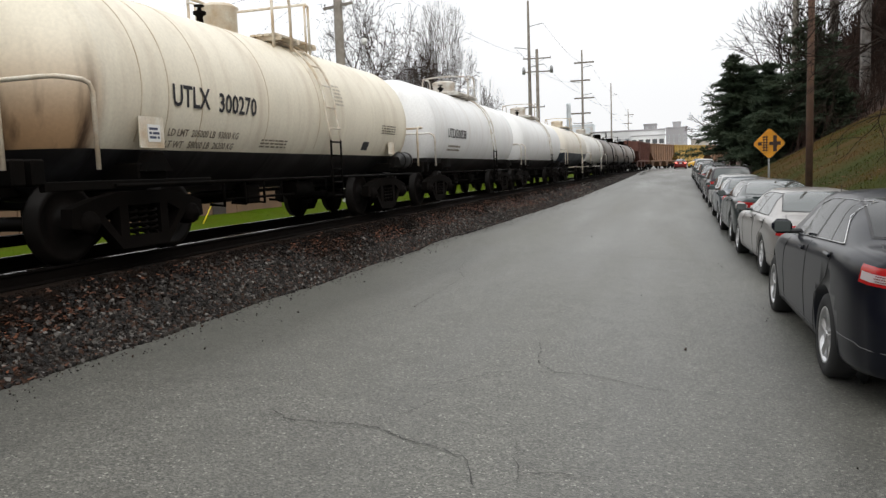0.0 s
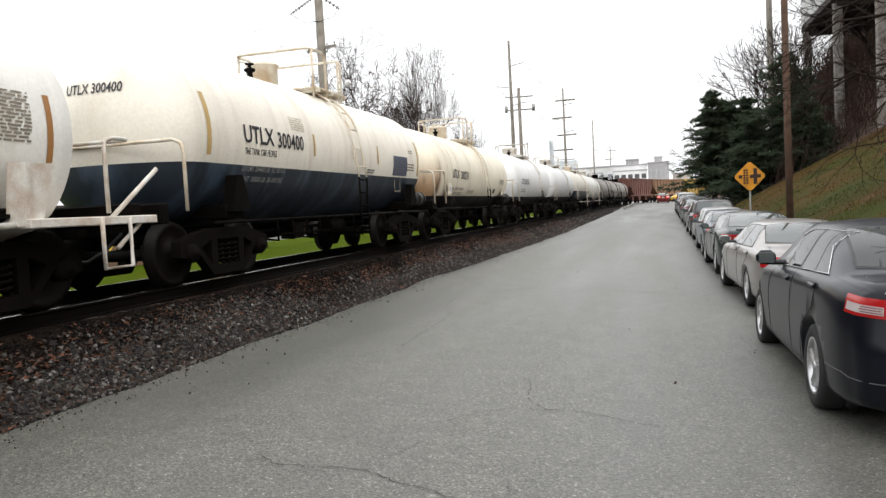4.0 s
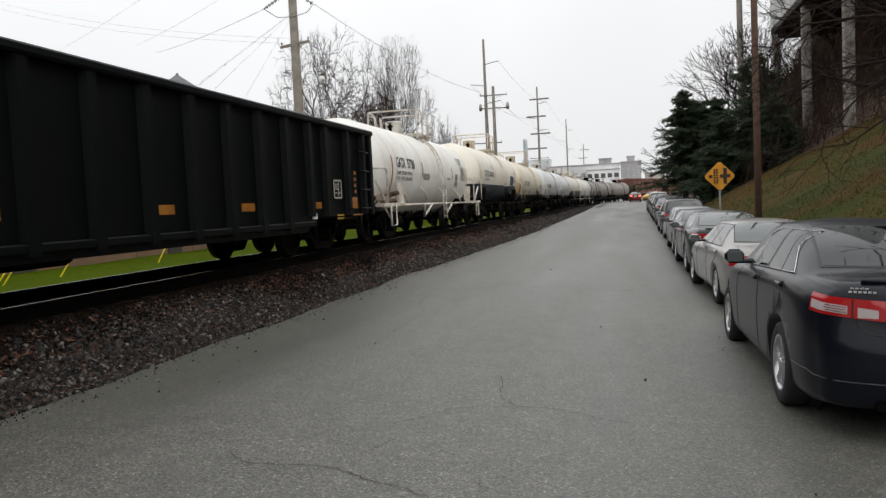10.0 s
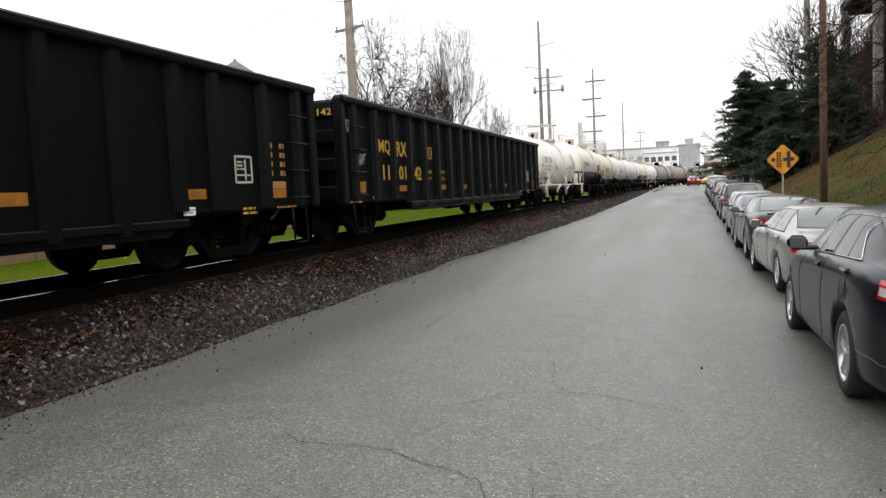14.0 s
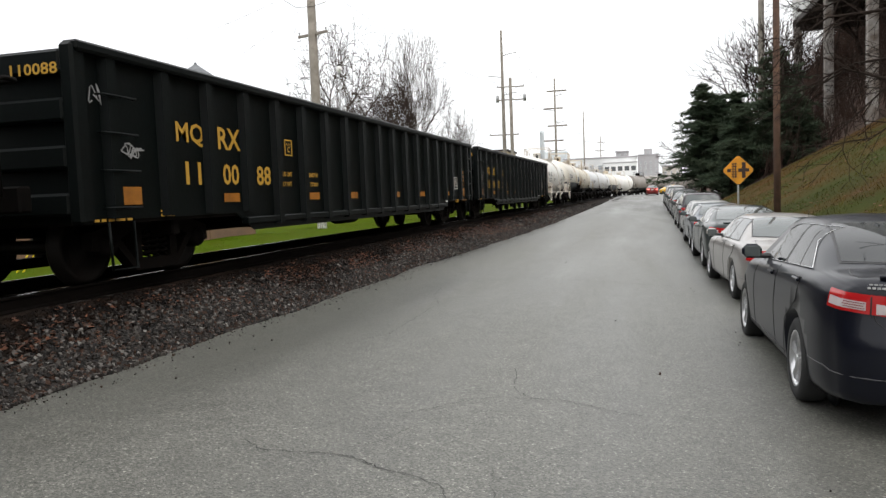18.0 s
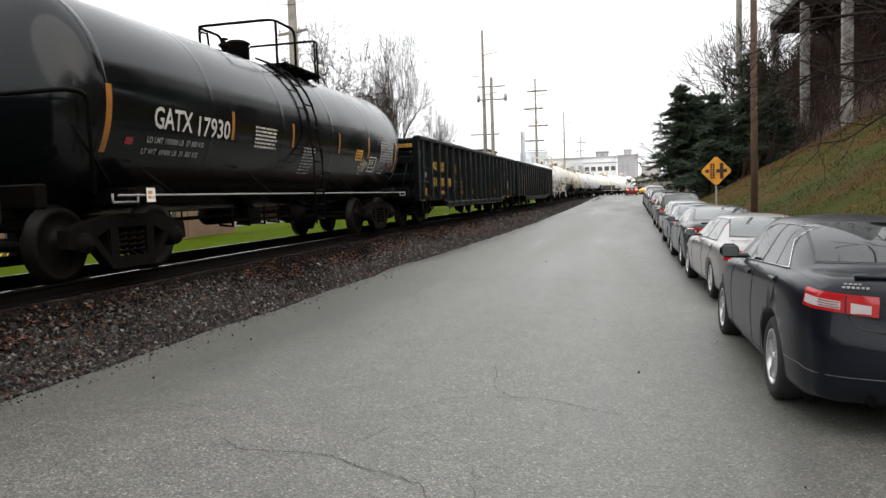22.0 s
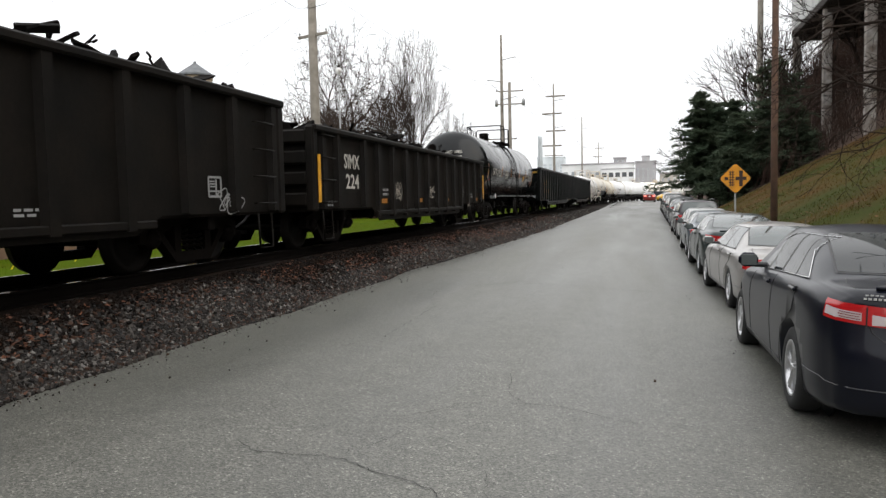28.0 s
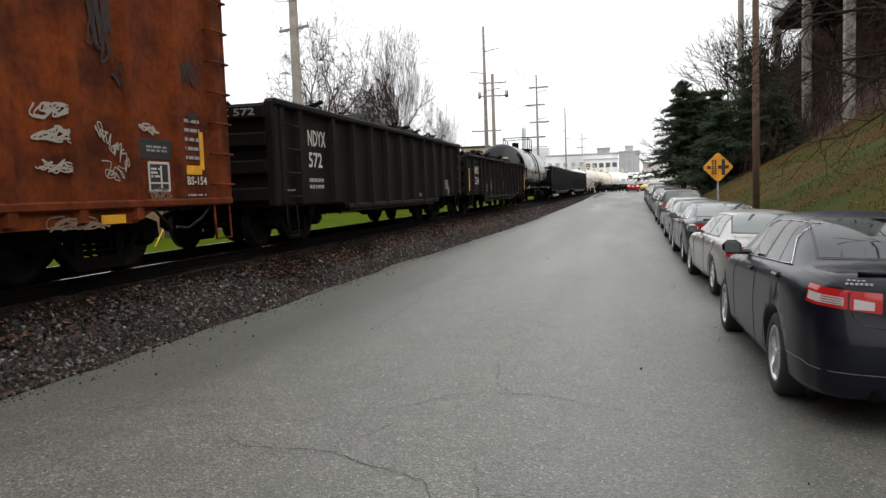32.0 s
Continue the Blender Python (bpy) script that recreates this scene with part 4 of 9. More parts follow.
def gondola(offset, length, top, bottom, label, paint, posts, group="gondolas in the train", chord=0.11, fish=0.0, x=1.6, inset=0.39, clear=()):
    """A gondola: steel sides with posts, slotted ends, a floor and trucks."""
    car = thing("gondola", label, "railway gondola", group)
    L = length / 2
    cut = 3.0
    for q in (1, -1):
        bm = B()
        out = [(-L, bottom + 0.12), (-L + cut, bottom + 0.12), (-L + cut + 0.5, bottom - fish), (L - cut - 0.5, bottom - fish), (L - cut, bottom + 0.12), (L, bottom + 0.12), (L, top), (-L, top)]
        slab(bm, out, "x", min(q * (x - 0.11), q * (x - 0.09)), max(q * (x - 0.11), q * (x - 0.09)))
        part("side", bm, paint, car, "steel side sheet")
        part("top_chord", bbox(B(), (q * (x - 0.06), 0, top), (0.2, length + 0.1, chord), 0.025), paint, car, "rolled top chord")
        part("side_sill", bbox(B(), (q * (x - 0.07), 0, bottom + 0.06 - fish * 0.4), (0.12, length - 2 * cut - 0.4, 0.1), 0.015), paint, car)
        done = []
        for i in range(posts):
            y = -L + inset + (length - 2 * inset) * i / (posts - 1)
            for y0, y1 in clear:
                if y0 - 0.4 < y < y1 + 0.14:
                    y = y0 - 0.42 if y < (y0 + y1) / 2 else y1 + 0.16
            if done and min(abs(y - k) for k in done) < 0.3:
                continue
            done.append(y)
            bm = B()
            zb = bottom + 0.14 if abs(y) > L - cut - 0.3 else bottom - fish * 0.8 + 0.04
            slab(bm, [(y - 0.11, x - 0.1), (y - 0.07, x), (y + 0.07, x), (y + 0.11, x - 0.1)], "z", zb, top - chord / 2)
            for v in bm.verts:
                v.co = Vector((q * v.co.y, v.co.x, v.co.z))
            part("post", bm, paint, car)
    for s in (1, -1):
        bm = B()
        box(bm, (0, s * (L - 0.06), (top + bottom) / 2 + 0.05), (2 * x - 0.22, 0.03, top - bottom - 0.1))
        part("end", bm, paint, car, "steel end sheet")
        for k in range(4):
            z = bottom + 0.3 + (top - bottom - 0.45) * k / 3
            part("end_beam", bbox(B(), (0, s * (L + 0.02), z), (2 * x - 0.3, 0.14, 0.24), 0.03), paint, car, "horizontal end stiffener")
        for q in (1, -1):
            part("corner_post", bbox(B(), (q * (x - 0.09), s * (L - 0.02), (top + bottom) / 2 + 0.06), (0.17, 0.2, top - bottom - 0.06), 0.03), paint, car)
            for k in range(4):
                z = bottom + 0.25 + k * 0.4
                if z < top - 0.1:
                    grab(car, paint, [(q * (x - 0.05), s * (L - 0.85), z), (q * (x + 0.02), s * (L - 0.83), z), (q * (x + 0.02), s * (L - 0.3), z), (q * (x - 0.05), s * (L - 0.28), z)], 0.014)
            part("step", pipe(B(), [(q * (x - 0.05), s * (L - 0.75), bottom + 0.1), (q * (x - 0.03), s * (L - 0.75), bottom - 0.42), (q * (x - 0.03), s * (L - 0.35), bottom - 0.42), (q * (x - 0.05), s * (L - 0.35), bottom + 0.1)], 0.018), paint, car, "stirrup step")
        truck(car, s * (L - 1.75))
        coupler(car, s * (L + 0.25), s)
    bm = B()
    box(bm, (0, 0, bottom + 0.12), (2 * x - 0.24, length - 0.1, 0.08))
    part("floor", bm, RUST, car)
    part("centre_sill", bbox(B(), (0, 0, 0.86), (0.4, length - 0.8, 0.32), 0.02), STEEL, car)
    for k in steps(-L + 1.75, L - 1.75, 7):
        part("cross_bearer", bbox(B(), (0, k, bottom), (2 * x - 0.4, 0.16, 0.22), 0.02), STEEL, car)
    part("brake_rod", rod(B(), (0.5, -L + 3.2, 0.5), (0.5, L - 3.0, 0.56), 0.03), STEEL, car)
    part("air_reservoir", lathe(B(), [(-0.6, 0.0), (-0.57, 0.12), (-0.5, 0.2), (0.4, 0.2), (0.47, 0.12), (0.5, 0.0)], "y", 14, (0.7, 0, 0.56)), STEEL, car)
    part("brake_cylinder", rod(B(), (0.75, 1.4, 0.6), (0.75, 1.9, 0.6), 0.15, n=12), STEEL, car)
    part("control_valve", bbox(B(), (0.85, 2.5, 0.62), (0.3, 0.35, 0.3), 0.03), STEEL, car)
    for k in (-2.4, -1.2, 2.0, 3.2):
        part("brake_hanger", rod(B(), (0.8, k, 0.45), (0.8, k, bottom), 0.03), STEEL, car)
    CARS.append((car, offset))
    return car


def boxcar(offset, length, label, paint, z0=0.72, z1=4.75):
    """A boxcar with posted sides, raised end sills, ladders and a flat roof."""
    car = thing("boxcar", label, "railway boxcar", "box cars in the train")
    L, x = length / 2, 1.6
    for q in (1, -1):
        out = [(-L, z0 + 0.15), (-L + 1.6, z0 + 0.15), (-L + 2.2, z0 - 0.1), (L - 2.2, z0 - 0.1), (L - 1.6, z0 + 0.15), (L, z0 + 0.15), (L, z1), (-L, z1)]
        part("side", slab(B(), out, "x", min(q * (x - 0.1), q * (x - 0.07)), max(q * (x - 0.1), q * (x - 0.07))), paint, car, "oxide-red steel side")
        n = 18
        for i in range(n):
            y = -L + 0.35 + (length - 0.7) * i / (n - 1)
            if abs(y) < 1.6:
                continue
            zb = z0 + 0.18 if abs(y) > L - 2 else z0 - 0.06
            bm = slab(B(), [(y - 0.085, x - 0.07), (y - 0.06, x), (y + 0.06, x), (y + 0.085, x - 0.07)], "z", zb, z1 - 0.1)
            for v in bm.verts:
                v.co = Vector((q * v.co.y, v.co.x, v.co.z))
            part("post", bm, paint, car)
        door = part("door", bbox(B(), (q * (x - 0.03), 0, (z0 + z1) / 2), (0.07, 3.0, z1 - z0 - 0.5), 0.02), paint, car, "sliding door")
        for k in (-1.0, 0.0, 1.0):
            part("door_rib", bbox(B(), (q * (x + 0.01), k, (z0 + z1) / 2), (0.05, 0.12, z1 - z0 - 0.7), 0.02), paint, door)
        part("side_sill", bbox(B(), (q * (x - 0.05), 0, z0 + 0.12), (0.12, length - 0.2, 0.1), 0.02), paint, car)
        part("eave", bbox(B(), (q * (x - 0.06), 0, z1 - 0.04), (0.14, length, 0.14), 0.02), paint, car)
        for s in (1, -1):
            y = s * (L - 0.32)
            for k in range(7):
                z = z0 + 0.35 + k * 0.42
                grab(car, paint, [(q * (x - 0.06), y - 0.22, z), (q * (x + 0.05), y - 0.2, z), (q * (x + 0.05), y + 0.2, z), (q * (x - 0.06), y + 0.22, z)], 0.015)
            part("step", pipe(B(), [(q * (x - 0.06), y - 0.2, z0 + 0.15), (q * (x - 0.04), y - 0.2, z0 - 0.4), (q * (x - 0.04), y + 0.2, z0 - 0.4), (q * (x - 0.06), y + 0.2, z0 + 0.15)], 0.02), paint, car, "stirrup step")
    for s in (1, -1):
        part("end", bbox(B(), (0, s * (L - 0.04), (z0 + z1) / 2 + 0.1), (2 * x - 0.14, 0.06, z1 - z0 - 0.2), 0.02), paint, car, "ribbed end")
        for k in range(9):
            part("end_rib", bbox(B(), (0, s * (L + 0.01), z0 + 0.4 + k * 0.44), (2 * x - 0.4, 0.1, 0.2), 0.05), paint, car)
        truck(car, s * (L - 2.3))
        coupler(car, s * (L + 0.2), s)
    part("roof", slab(B(), [(-x, z1), (x, z1), (x, z1 + 0.05), (0, z1 + 0.2), (-x, z1 + 0.05)], "y", -L, L), GALV, car, "grey roof")
    part("floor", bbox(B(), (0, 0, z0 + 0.1), (2 * x - 0.24, length - 0.1, 0.1), 0.02), STEEL, car)
    part("centre_sill", bbox(B(), (0, 0, 0.86), (0.4, length - 0.8, 0.32), 0.02), STEEL, car)
    CARS.append((car, offset))
    return car


def hopper(offset, length, label, paint, top=3.9):
    """A covered hopper: posted sides over sloping bays."""
    car = thing("hopper_car", label, "railway hopper", "hopper cars in the train")
    L, x = length / 2, 1.55
    part("body", slab(B(), [(-L, top), (-L, 2.6), (-L + 1.9, 1.3), (L - 1.9, 1.3), (L, 2.6), (L, top)], "x", -x, x), paint, car, "steel hopper body")
    for q in (1, -1):
        for i in range(11):
            y = -L + 0.5 + (length - 1.0) * i / 10
            zb = 1.35 if abs(y) < L - 1.9 else 1.35 + (abs(y) - L + 1.9) * 0.7
            part("post", bbox(B(), (q * (x + 0.04), y, (zb + top) / 2), (0.12, 0.14, top - zb - 0.1), 0.03), paint, car)
        part("top_chord", bbox(B(), (q * (x + 0.02), 0, top - 0.03), (0.16, length, 0.16), 0.03), paint, car)
        part("side_sill", bbox(B(), (q * (x - 0.02), 0, 1.28), (0.12, length, 0.2), 0.02), paint, car)
    for k in (-0.3, 0.0, 0.3):
        bm = slab(B(), [(k * length - 1.2, 1.3), (k * length + 1.2, 1.3), (k * length + 0.3, 0.45), (k * length - 0.3, 0.45)], "x", -1.1, 1.1)
        part("hopper_bay", bm, paint, car, "sloping discharge bay")
    part("hatch_cover", bbox(B(), (0, 0, top + 0.06), (0.9, length - 1.0, 0.16), 0.04), paint, car, "long roof hatch")
    for s in (1, -1):
        part("end_sill", bbox(B(), (0, s * (L + 0.1), 1.0), (2.6, 0.3, 0.3), 0.03), paint, car)
        truck(car, s * (L - 1.6), False)
        coupler(car, s * (L + 0.25), s)
    CARS.append((car, offset))
    return car


def scrap(car, y0, y1, top, pieces, high, seed, peak):
    """Scrap metal heaped above the sides."""
    rn = random.Random(seed)
    load = part("scrap_load", bbox(B(), (0, (y0 + y1) / 2, top - 0.2), (2.7, y1 - y0, 0.4), 0.1), RUST, car, "heap of rusty scrap metal")
    for i in range(pieces):
        y = rn.uniform(y0, y1)
        x = rn.uniform(-1.1, 1.25)
        heap = (0.25 + 0.75 * math.exp(-((y - peak) / 2.8) ** 2)) * (1.15 - abs(x - 0.1) * 0.5) * (0.8 + 0.3 * math.sin(y * 2.3 + seed))
        z = top + 0.04 + rn.random() ** 1.2 * high * heap
        m = Euler((rn.uniform(-0.7, 0.7), rn.uniform(-0.6, 0.6), rn.uniform(0, 3.1))).to_matrix()
        kind = rn.random()
        bm = B()
        if kind < 0.45:
            n = rn.randint(4, 6)
            out = [(rn.uniform(0.08, 0.3) * math.cos(6.283 * k / n), rn.uniform(0.07, 0.24) * math.sin(6.283 * k / n)) for k in range(n)]
            slab(bm, out, "z", -0.012, 0.012)
            for v in bm.verts:
                v.co.z += 0.9 * v.co.x * v.co.x
        elif kind < 0.75:
            bbox(bm, (0, 0, 0), (rn.uniform(0.25, 0.8), rn.uniform(0.04, 0.12), rn.uniform(0.03, 0.1)), 0.008)
        elif kind < 0.9:
            pts = [(0.0, 0.0, 0.0)]
            for k in range(5):
                pts.append(tuple(a + rn.uniform(-0.12, 0.14) for a in pts[-1]))
            pipe(bm, pts, rn.uniform(0.01, 0.022), 5)
        else:
            rr = rn.uniform(0.08, 0.16)
            lathe(bm, [(-0.07, rr), (0.07, rr), (0.07, rr - 0.03), (-0.07, rr - 0.03)], "x", 10)
        for v in bm.verts:
            v.co = m @ v.co + Vector((x, y, z))
        part("scrap_piece", bm, RUST if i % 3 else STEEL, load)
    return load


# ---- the cars of the train, from the far end back ----
CREAM = tank_paint("cream_tank", (0.8, 0.745, 0.615), (0.006, 0.006, 0.007), 1.24, amount=0.32, ends=(4.6, 4.95))
CREAM_BLUE = tank_paint("cream_blue_tank", (0.8, 0.76, 0.67), (0.013, 0.022, 0.034), 1.66, amount=0.3)
WHITE_TANK = tank_paint("white_tank", (0.82, 0.81, 0.77), (0.5, 0.5, 0.48), 0.2, stains=(0.4, 0.31, 0.19), amount=0.42)
BLACK_TANK = tank_paint("black_tank", (0.0028, 0.0038, 0.0042), (0.0028, 0.0038, 0.0042), 0.2, stains=(0.005, 0.006, 0.0065), amount=0.35, rough=0.1)
GREY_TANK = tank_paint("grey_tank", (0.2, 0.18, 0.16), (0.012, 0.012, 0.012), 1.2, amount=0.5)
WHITE_DARK = tank_paint("white_tank_dark_base", (0.8, 0.81, 0.81), (0.006, 0.006, 0.007), 1.22, amount=0.2)
CREAM_FIT = mat("cream_fittings", (0.7, 0.66, 0.57), 0.5, scale=4, tint=(0.52, 0.4, 0.27))
WHITE_FIT = mat("white_fittings", (0.68, 0.67, 0.63), 0.5, scale=4, tint=(0.45, 0.36, 0.28))
GREEN_BLACK = mat("dark_green_paint", (0.0022, 0.0038, 0.0037), 0.42, vary=0.35, scale=1.2, fine=18, tint=(0.003, 0.004, 0.0038), spec=0.1)
BROWN_BLACK = mat("worn_black_paint", (0.0045, 0.004, 0.0034), 0.6, vary=0.4, scale=1.3, fine=16, tint=(0.0095, 0.0074, 0.0057), spec=0.1)
BOX_RED = mat("faded_oxide_red", (0.15, 0.033, 0.008), 0.7, vary=0.6, scale=1.7, fine=11, tint=(0.05, 0.012, 0.005), stain=0.6, spec=0.1)
HOPPER_RED = mat("brown_hopper", (0.16, 0.06, 0.042), 0.7, scale=1)
HOPPER_TAN = mat("tan_hopper", (0.24, 0.13, 0.07), 0.7, scale=1)
HOPPER_YELLOW = mat("yellow_hopper", (0.42, 0.27, 0.06), 0.7, scale=1)
PAINT_DARK = plain("lettering_dark", (0.025, 0.025, 0.03), 0.6)
PAINT_FAINT = plain("lettering_faint", (0.5, 0.46, 0.38), 0.7)
PAINT_FADED = plain("lettering_faded", (0.2, 0.17, 0.13), 0.7)
PAINT_YELLOW = plain("lettering_yellow", (0.45, 0.25, 0.028), 0.6)
PAINT_WHITE = plain("lettering_white", (0.44, 0.42, 0.38), 0.6)
PAINT_GREY = plain("lettering_grey", (0.25, 0.25, 0.25), 0.6)
PAINT_BLUE = plain("panel_blue", (0.05, 0.06, 0.11), 0.6)
PAINT_RUST = plain("stripe_rust", (0.34, 0.16, 0.05), 0.6)
RUST_BROWN = mat("brown_rusty_fitting", (0.12, 0.06, 0.03), 0.8, scale=8, tint=(0.05, 0.03, 0.02))
PAINT_FITTING = mat("grimy_fitting", (0.3, 0.24, 0.17), 0.75, scale=8, tint=(0.14, 0.09, 0.05))
PAINT_TAN = plain("stripe_tan", (0.48, 0.33, 0.13), 0.6)
SPRAY_WHITE = plain("spray_white", (0.3, 0.27, 0.23), 0.85)
SPRAY_FAINT = plain("spray_faint", (0.16, 0.11, 0.08), 0.85)
SPRAY_BLACK = plain("spray_black", (0.022, 0.012, 0.01), 0.8)

PITCH = 11.9
for k, (paint, label) in enumerate(((HOPPER_RED, "brown covered hopper car"), (HOPPER_TAN, "tan covered hopper car"), (HOPPER_YELLOW, "dull yellow covered hopper car"), (HOPPER_TAN, "tan covered hopper car"), (HOPPER_YELLOW, "dull yellow covered hopper car"), (HOPPER_RED, "brown covered hopper car"))):
    hopper(109.8 + 16.4 * k, 15.4, label + " on black trucks", paint)
far_specs = [(1, WHITE_DARK, WHITE_FIT), (2, WHITE_DARK, WHITE_FIT), (3, CREAM_BLUE, CREAM_FIT), (4, WHITE_TANK, WHITE_FIT), (5, GREY_TANK, STEEL), (6, GREY_TANK, STEEL), (7, GREY_TANK, STEEL)]
for k, paint, fit in far_specs:
    c = tank_car(11.4 + PITCH * k, 11.5, 1.3, 2.0, {WHITE_DARK: "white tank car with a black underside", WHITE_TANK: "plain white tank car on black trucks", CREAM_BLUE: "cream tank car with a dark lower half", GREY_TANK: "grimy grey-brown tank car"}[paint], paint, fit, rolling=k < 3, detail=k < 3, side_rail=STEEL if paint is WHITE_DARK else None)
    if k == 1:
        letters(c, "UTLX300538", PAINT_DARK, -3.8, -1.95, 1.9, 0.26, 0, 1.3, 2.0)
        bars(c, PAINT_FADED, -3.0, 1.5, 0, 1.2, 0.2, 2, 1.3, 2.0)

# the cream car with the stained ends
R, A = 1.29, 1.97
c = tank_car(11.35, 11.4, R, A, "cream tank car with a black underside and rust-stained ends", CREAM, CREAM_FIT, dome=(0.29, 0.46, -0.5), ladder_y=0.68, side_rail=STEEL, post=-0.36, barrel=4.75, walkway=(-0.1, 1.36), hoop=(-0.3, 0.43, 1.12), reservoir=True)
SEAM = mat("rusty_weld_seam", (0.5, 0.4, 0.26), 0.6, scale=3, tint=(0.66, 0.58, 0.44))
for k in (-4.14, -3.66, -2.98, -1.32, 0.4):
    bm = lathe(B(), [(k - 0.011, R + 0.003), (k - 0.005, R + 0.0075), (k + 0.005, R + 0.0075), (k + 0.011, R + 0.003)], "y", 48, (0, 0, A), caps=False)
    bmesh.ops.delete(bm, geom=[v for v in bm.verts if v.co.z < 1.24], context="VERTS")
    part("weld_seam", bm, SEAM, c, "rusty weld seam round the tank")
part("side_sill", bbox(B(), (R + 0.02, -4.35, 0.84), (0.09, 2.7, 0.1), 0.01), STEEL, c, "dark end sill board")
bars(c, PAINT_GREY, -3.93, 0.84, R + 0.068, 0.6, 0.04, 1, seed=5)
end_letters(c, "UTLX 300270", PAINT_DARK, -0.3, 0.53, 2.64, 0.13, 0, (5.45, R, A))
bars_end(c, PAINT_FAINT, 0.15, 2.46, 0.35, 0.16, 4, (5.45, R, A))
letters(c, "UTLX", PAINT_DARK, -3.59, -2.82, 1.9, 0.27, 0, R, A)
letters(c, "300270", PAINT_DARK, -2.62, -1.68, 1.88, 0.26, 0, R, A)
letters(c, "LD LMT  205000 LB  93000 KG", PAINT_FADED, -3.6, -2.05, 1.46, 0.1, 0, R, A)
letters(c, "LT WT   58000 LB  26200 KG", PAINT_FADED, -3.6, -2.1, 1.32, 0.1, 0, R, A)
bars(c, PAINT_FADED, -1.0, 1.38, 0, 0.8, 0.14, 3, R, A, 3)
bars(c, PAINT_FADED, 3.7, 1.78, 0, 0.8, 0.2, 4, R, A, 4)
bars(c, PAINT_FAINT, 1.2, 2.3, 0, 0.4, 0.4, 6, R, A, 14)
patch(c, "placard_holder", CREAM_FIT, -4.03, 1.43, R - 0.0, 0.43, 0.36, label="square placard holder")
patch(c, "placard", WHITE, -4.0, 1.42, R + 0.01, 0.22, 0.2, label="white placard")
bars(c, PAINT_BLUE, -4.0, 1.42, R + 0.016, 0.18, 0.15, 3, seed=2)
patch(c, "placard", PAINT_DARK, 2.6, 1.42, 0, 0.3, 0.18, R, A)
patch(c, "placard_holder", CREAM_FIT, 3.9, 1.4, R - 0.05, 0.36, 0.26)

# cream over dark blue
R, A = 1.31, 2.08
c = tank_car(-0.39, 11.4, R, A, "cream tank car with a dark blue lower half", CREAM_BLUE, CREAM_FIT, dome=(0.27, 0.44, -0.66), ladder_y=0.49, saddle=1.5, side_rail=STEEL, barrel=4.76, walkway=(-0.1, 1.34), hoop=(-0.3, 0.42, 1.16), reservoir=True)
end_letters(c, "UTLX 300400", PAINT_DARK, -0.3, 0.53, 2.66, 0.14, 0, (5.46, R, A))
letters(c, "UTLX", PAINT_DARK, -3.75, -2.85, 2.12, 0.27, 0, R, A)
letters(c, "300400", PAINT_DARK, -2.73, -1.82, 2.1, 0.26, 0, R, A)
letters(c, "THE TANK CAR PEOPLE", PAINT_DARK, -3.73, -2.77, 1.87, 0.1, 0, R, A)
letters(c, "LD LMT 204400 LB  92 700 KG", PAINT_GREY, -3.73, -2.4, 1.62, 0.09, 0, R, A)
letters(c, "LT WT  58500 LB  26 600 KG", PAINT_GREY, -3.78, -2.42, 1.47, 0.09, 0, R, A)
for y, z0, z1, w in ((-4.64, 1.76, 2.64, 0.1), (-1.38, 1.91, 2.3, 0.07), (1.79, 1.91, 2.3, 0.07), (4.64, 1.72, 2.6, 0.1)):
    patch(c, "reflective_stripe", PAINT_TAN, y, (z0 + z1) / 2, 0, w, z1 - z0, R, A, "faded ochre reflective stripe")
patch(c, "information_panel", PAINT_BLUE, 3.3, 1.92, 0, 1.0, 0.46, R, A, "dark blue panel of small print")
bars(c, PAINT_GREY, 3.3, 1.92, 0, 0.94, 0.42, 9, R + 0.006, A, 6, 0.72)
bars(c, PAINT_FADED, 4.06, 1.92, 0, 0.5, 0.2, 3, R, A, 13)
for dy, dz, w, h in ((0, 0.14, 0.4, 0.025), (0, -0.14, 0.4, 0.025), (-0.19, 0, 0.025, 0.28), (0.19, 0, 0.025, 0.28)):
    patch(c, "placard_frame", PAINT_FADED, 3.25 + dy, 1.47 + dz, R - 0.1, w, h, label="weathered placard frame")
bars(c, PAINT_FAINT, -1.95, 2.42, 0, 0.5, 0.24, 6, R, A, 8)
bars(c, PAINT_DARK, 1.4, 1.74, 0, 0.4, 0.1, 2, R, A, 9)
bars(c, PAINT_FADED, 4.1, 2.3, 0, 0.3, 0.1, 2, R, A, 10)

# the white car
R, A = 1.3, 1.88
c = tank_car(-12.5, 11.6, R, A, "white tank car with white ladder and railings", WHITE_TANK, WHITE_FIT, dome=(0.25, 0.41, 0.12), ladder_y=0.64, saddle=1.02, braces=True, post=-0.29, barrel=4.84, walkway=(0.2, 1.7), rail_z=0.91, hoop=(-0.12, 0.64, 1.35))
end_letters(c, "GATX 5730", PAINT_DARK, -0.08, 0.72, 2.5, 0.13, 0, (5.54, R, A))
bars_end(c, PAINT_DARK, 0.4, 2.3, 0.3, 0.14, 2, (5.54, R, A))
bars_end(c, PAINT_FADED, 0.75, 1.75, 0.22, 0.3, 4, (5.54, R, A))
letters(c, "GATX", PAINT_DARK, -3.9, -3.12, 2.04, 0.28, 0, R, A)
letters(c, "5730", PAINT_DARK, -2.91, -2.2, 2.04, 0.28, 0, R, A)
letters(c, "LD LMT 205300 LB  93150 KG", PAINT_DARK, -3.92, -2.45, 1.77, 0.1, 0, R, A)
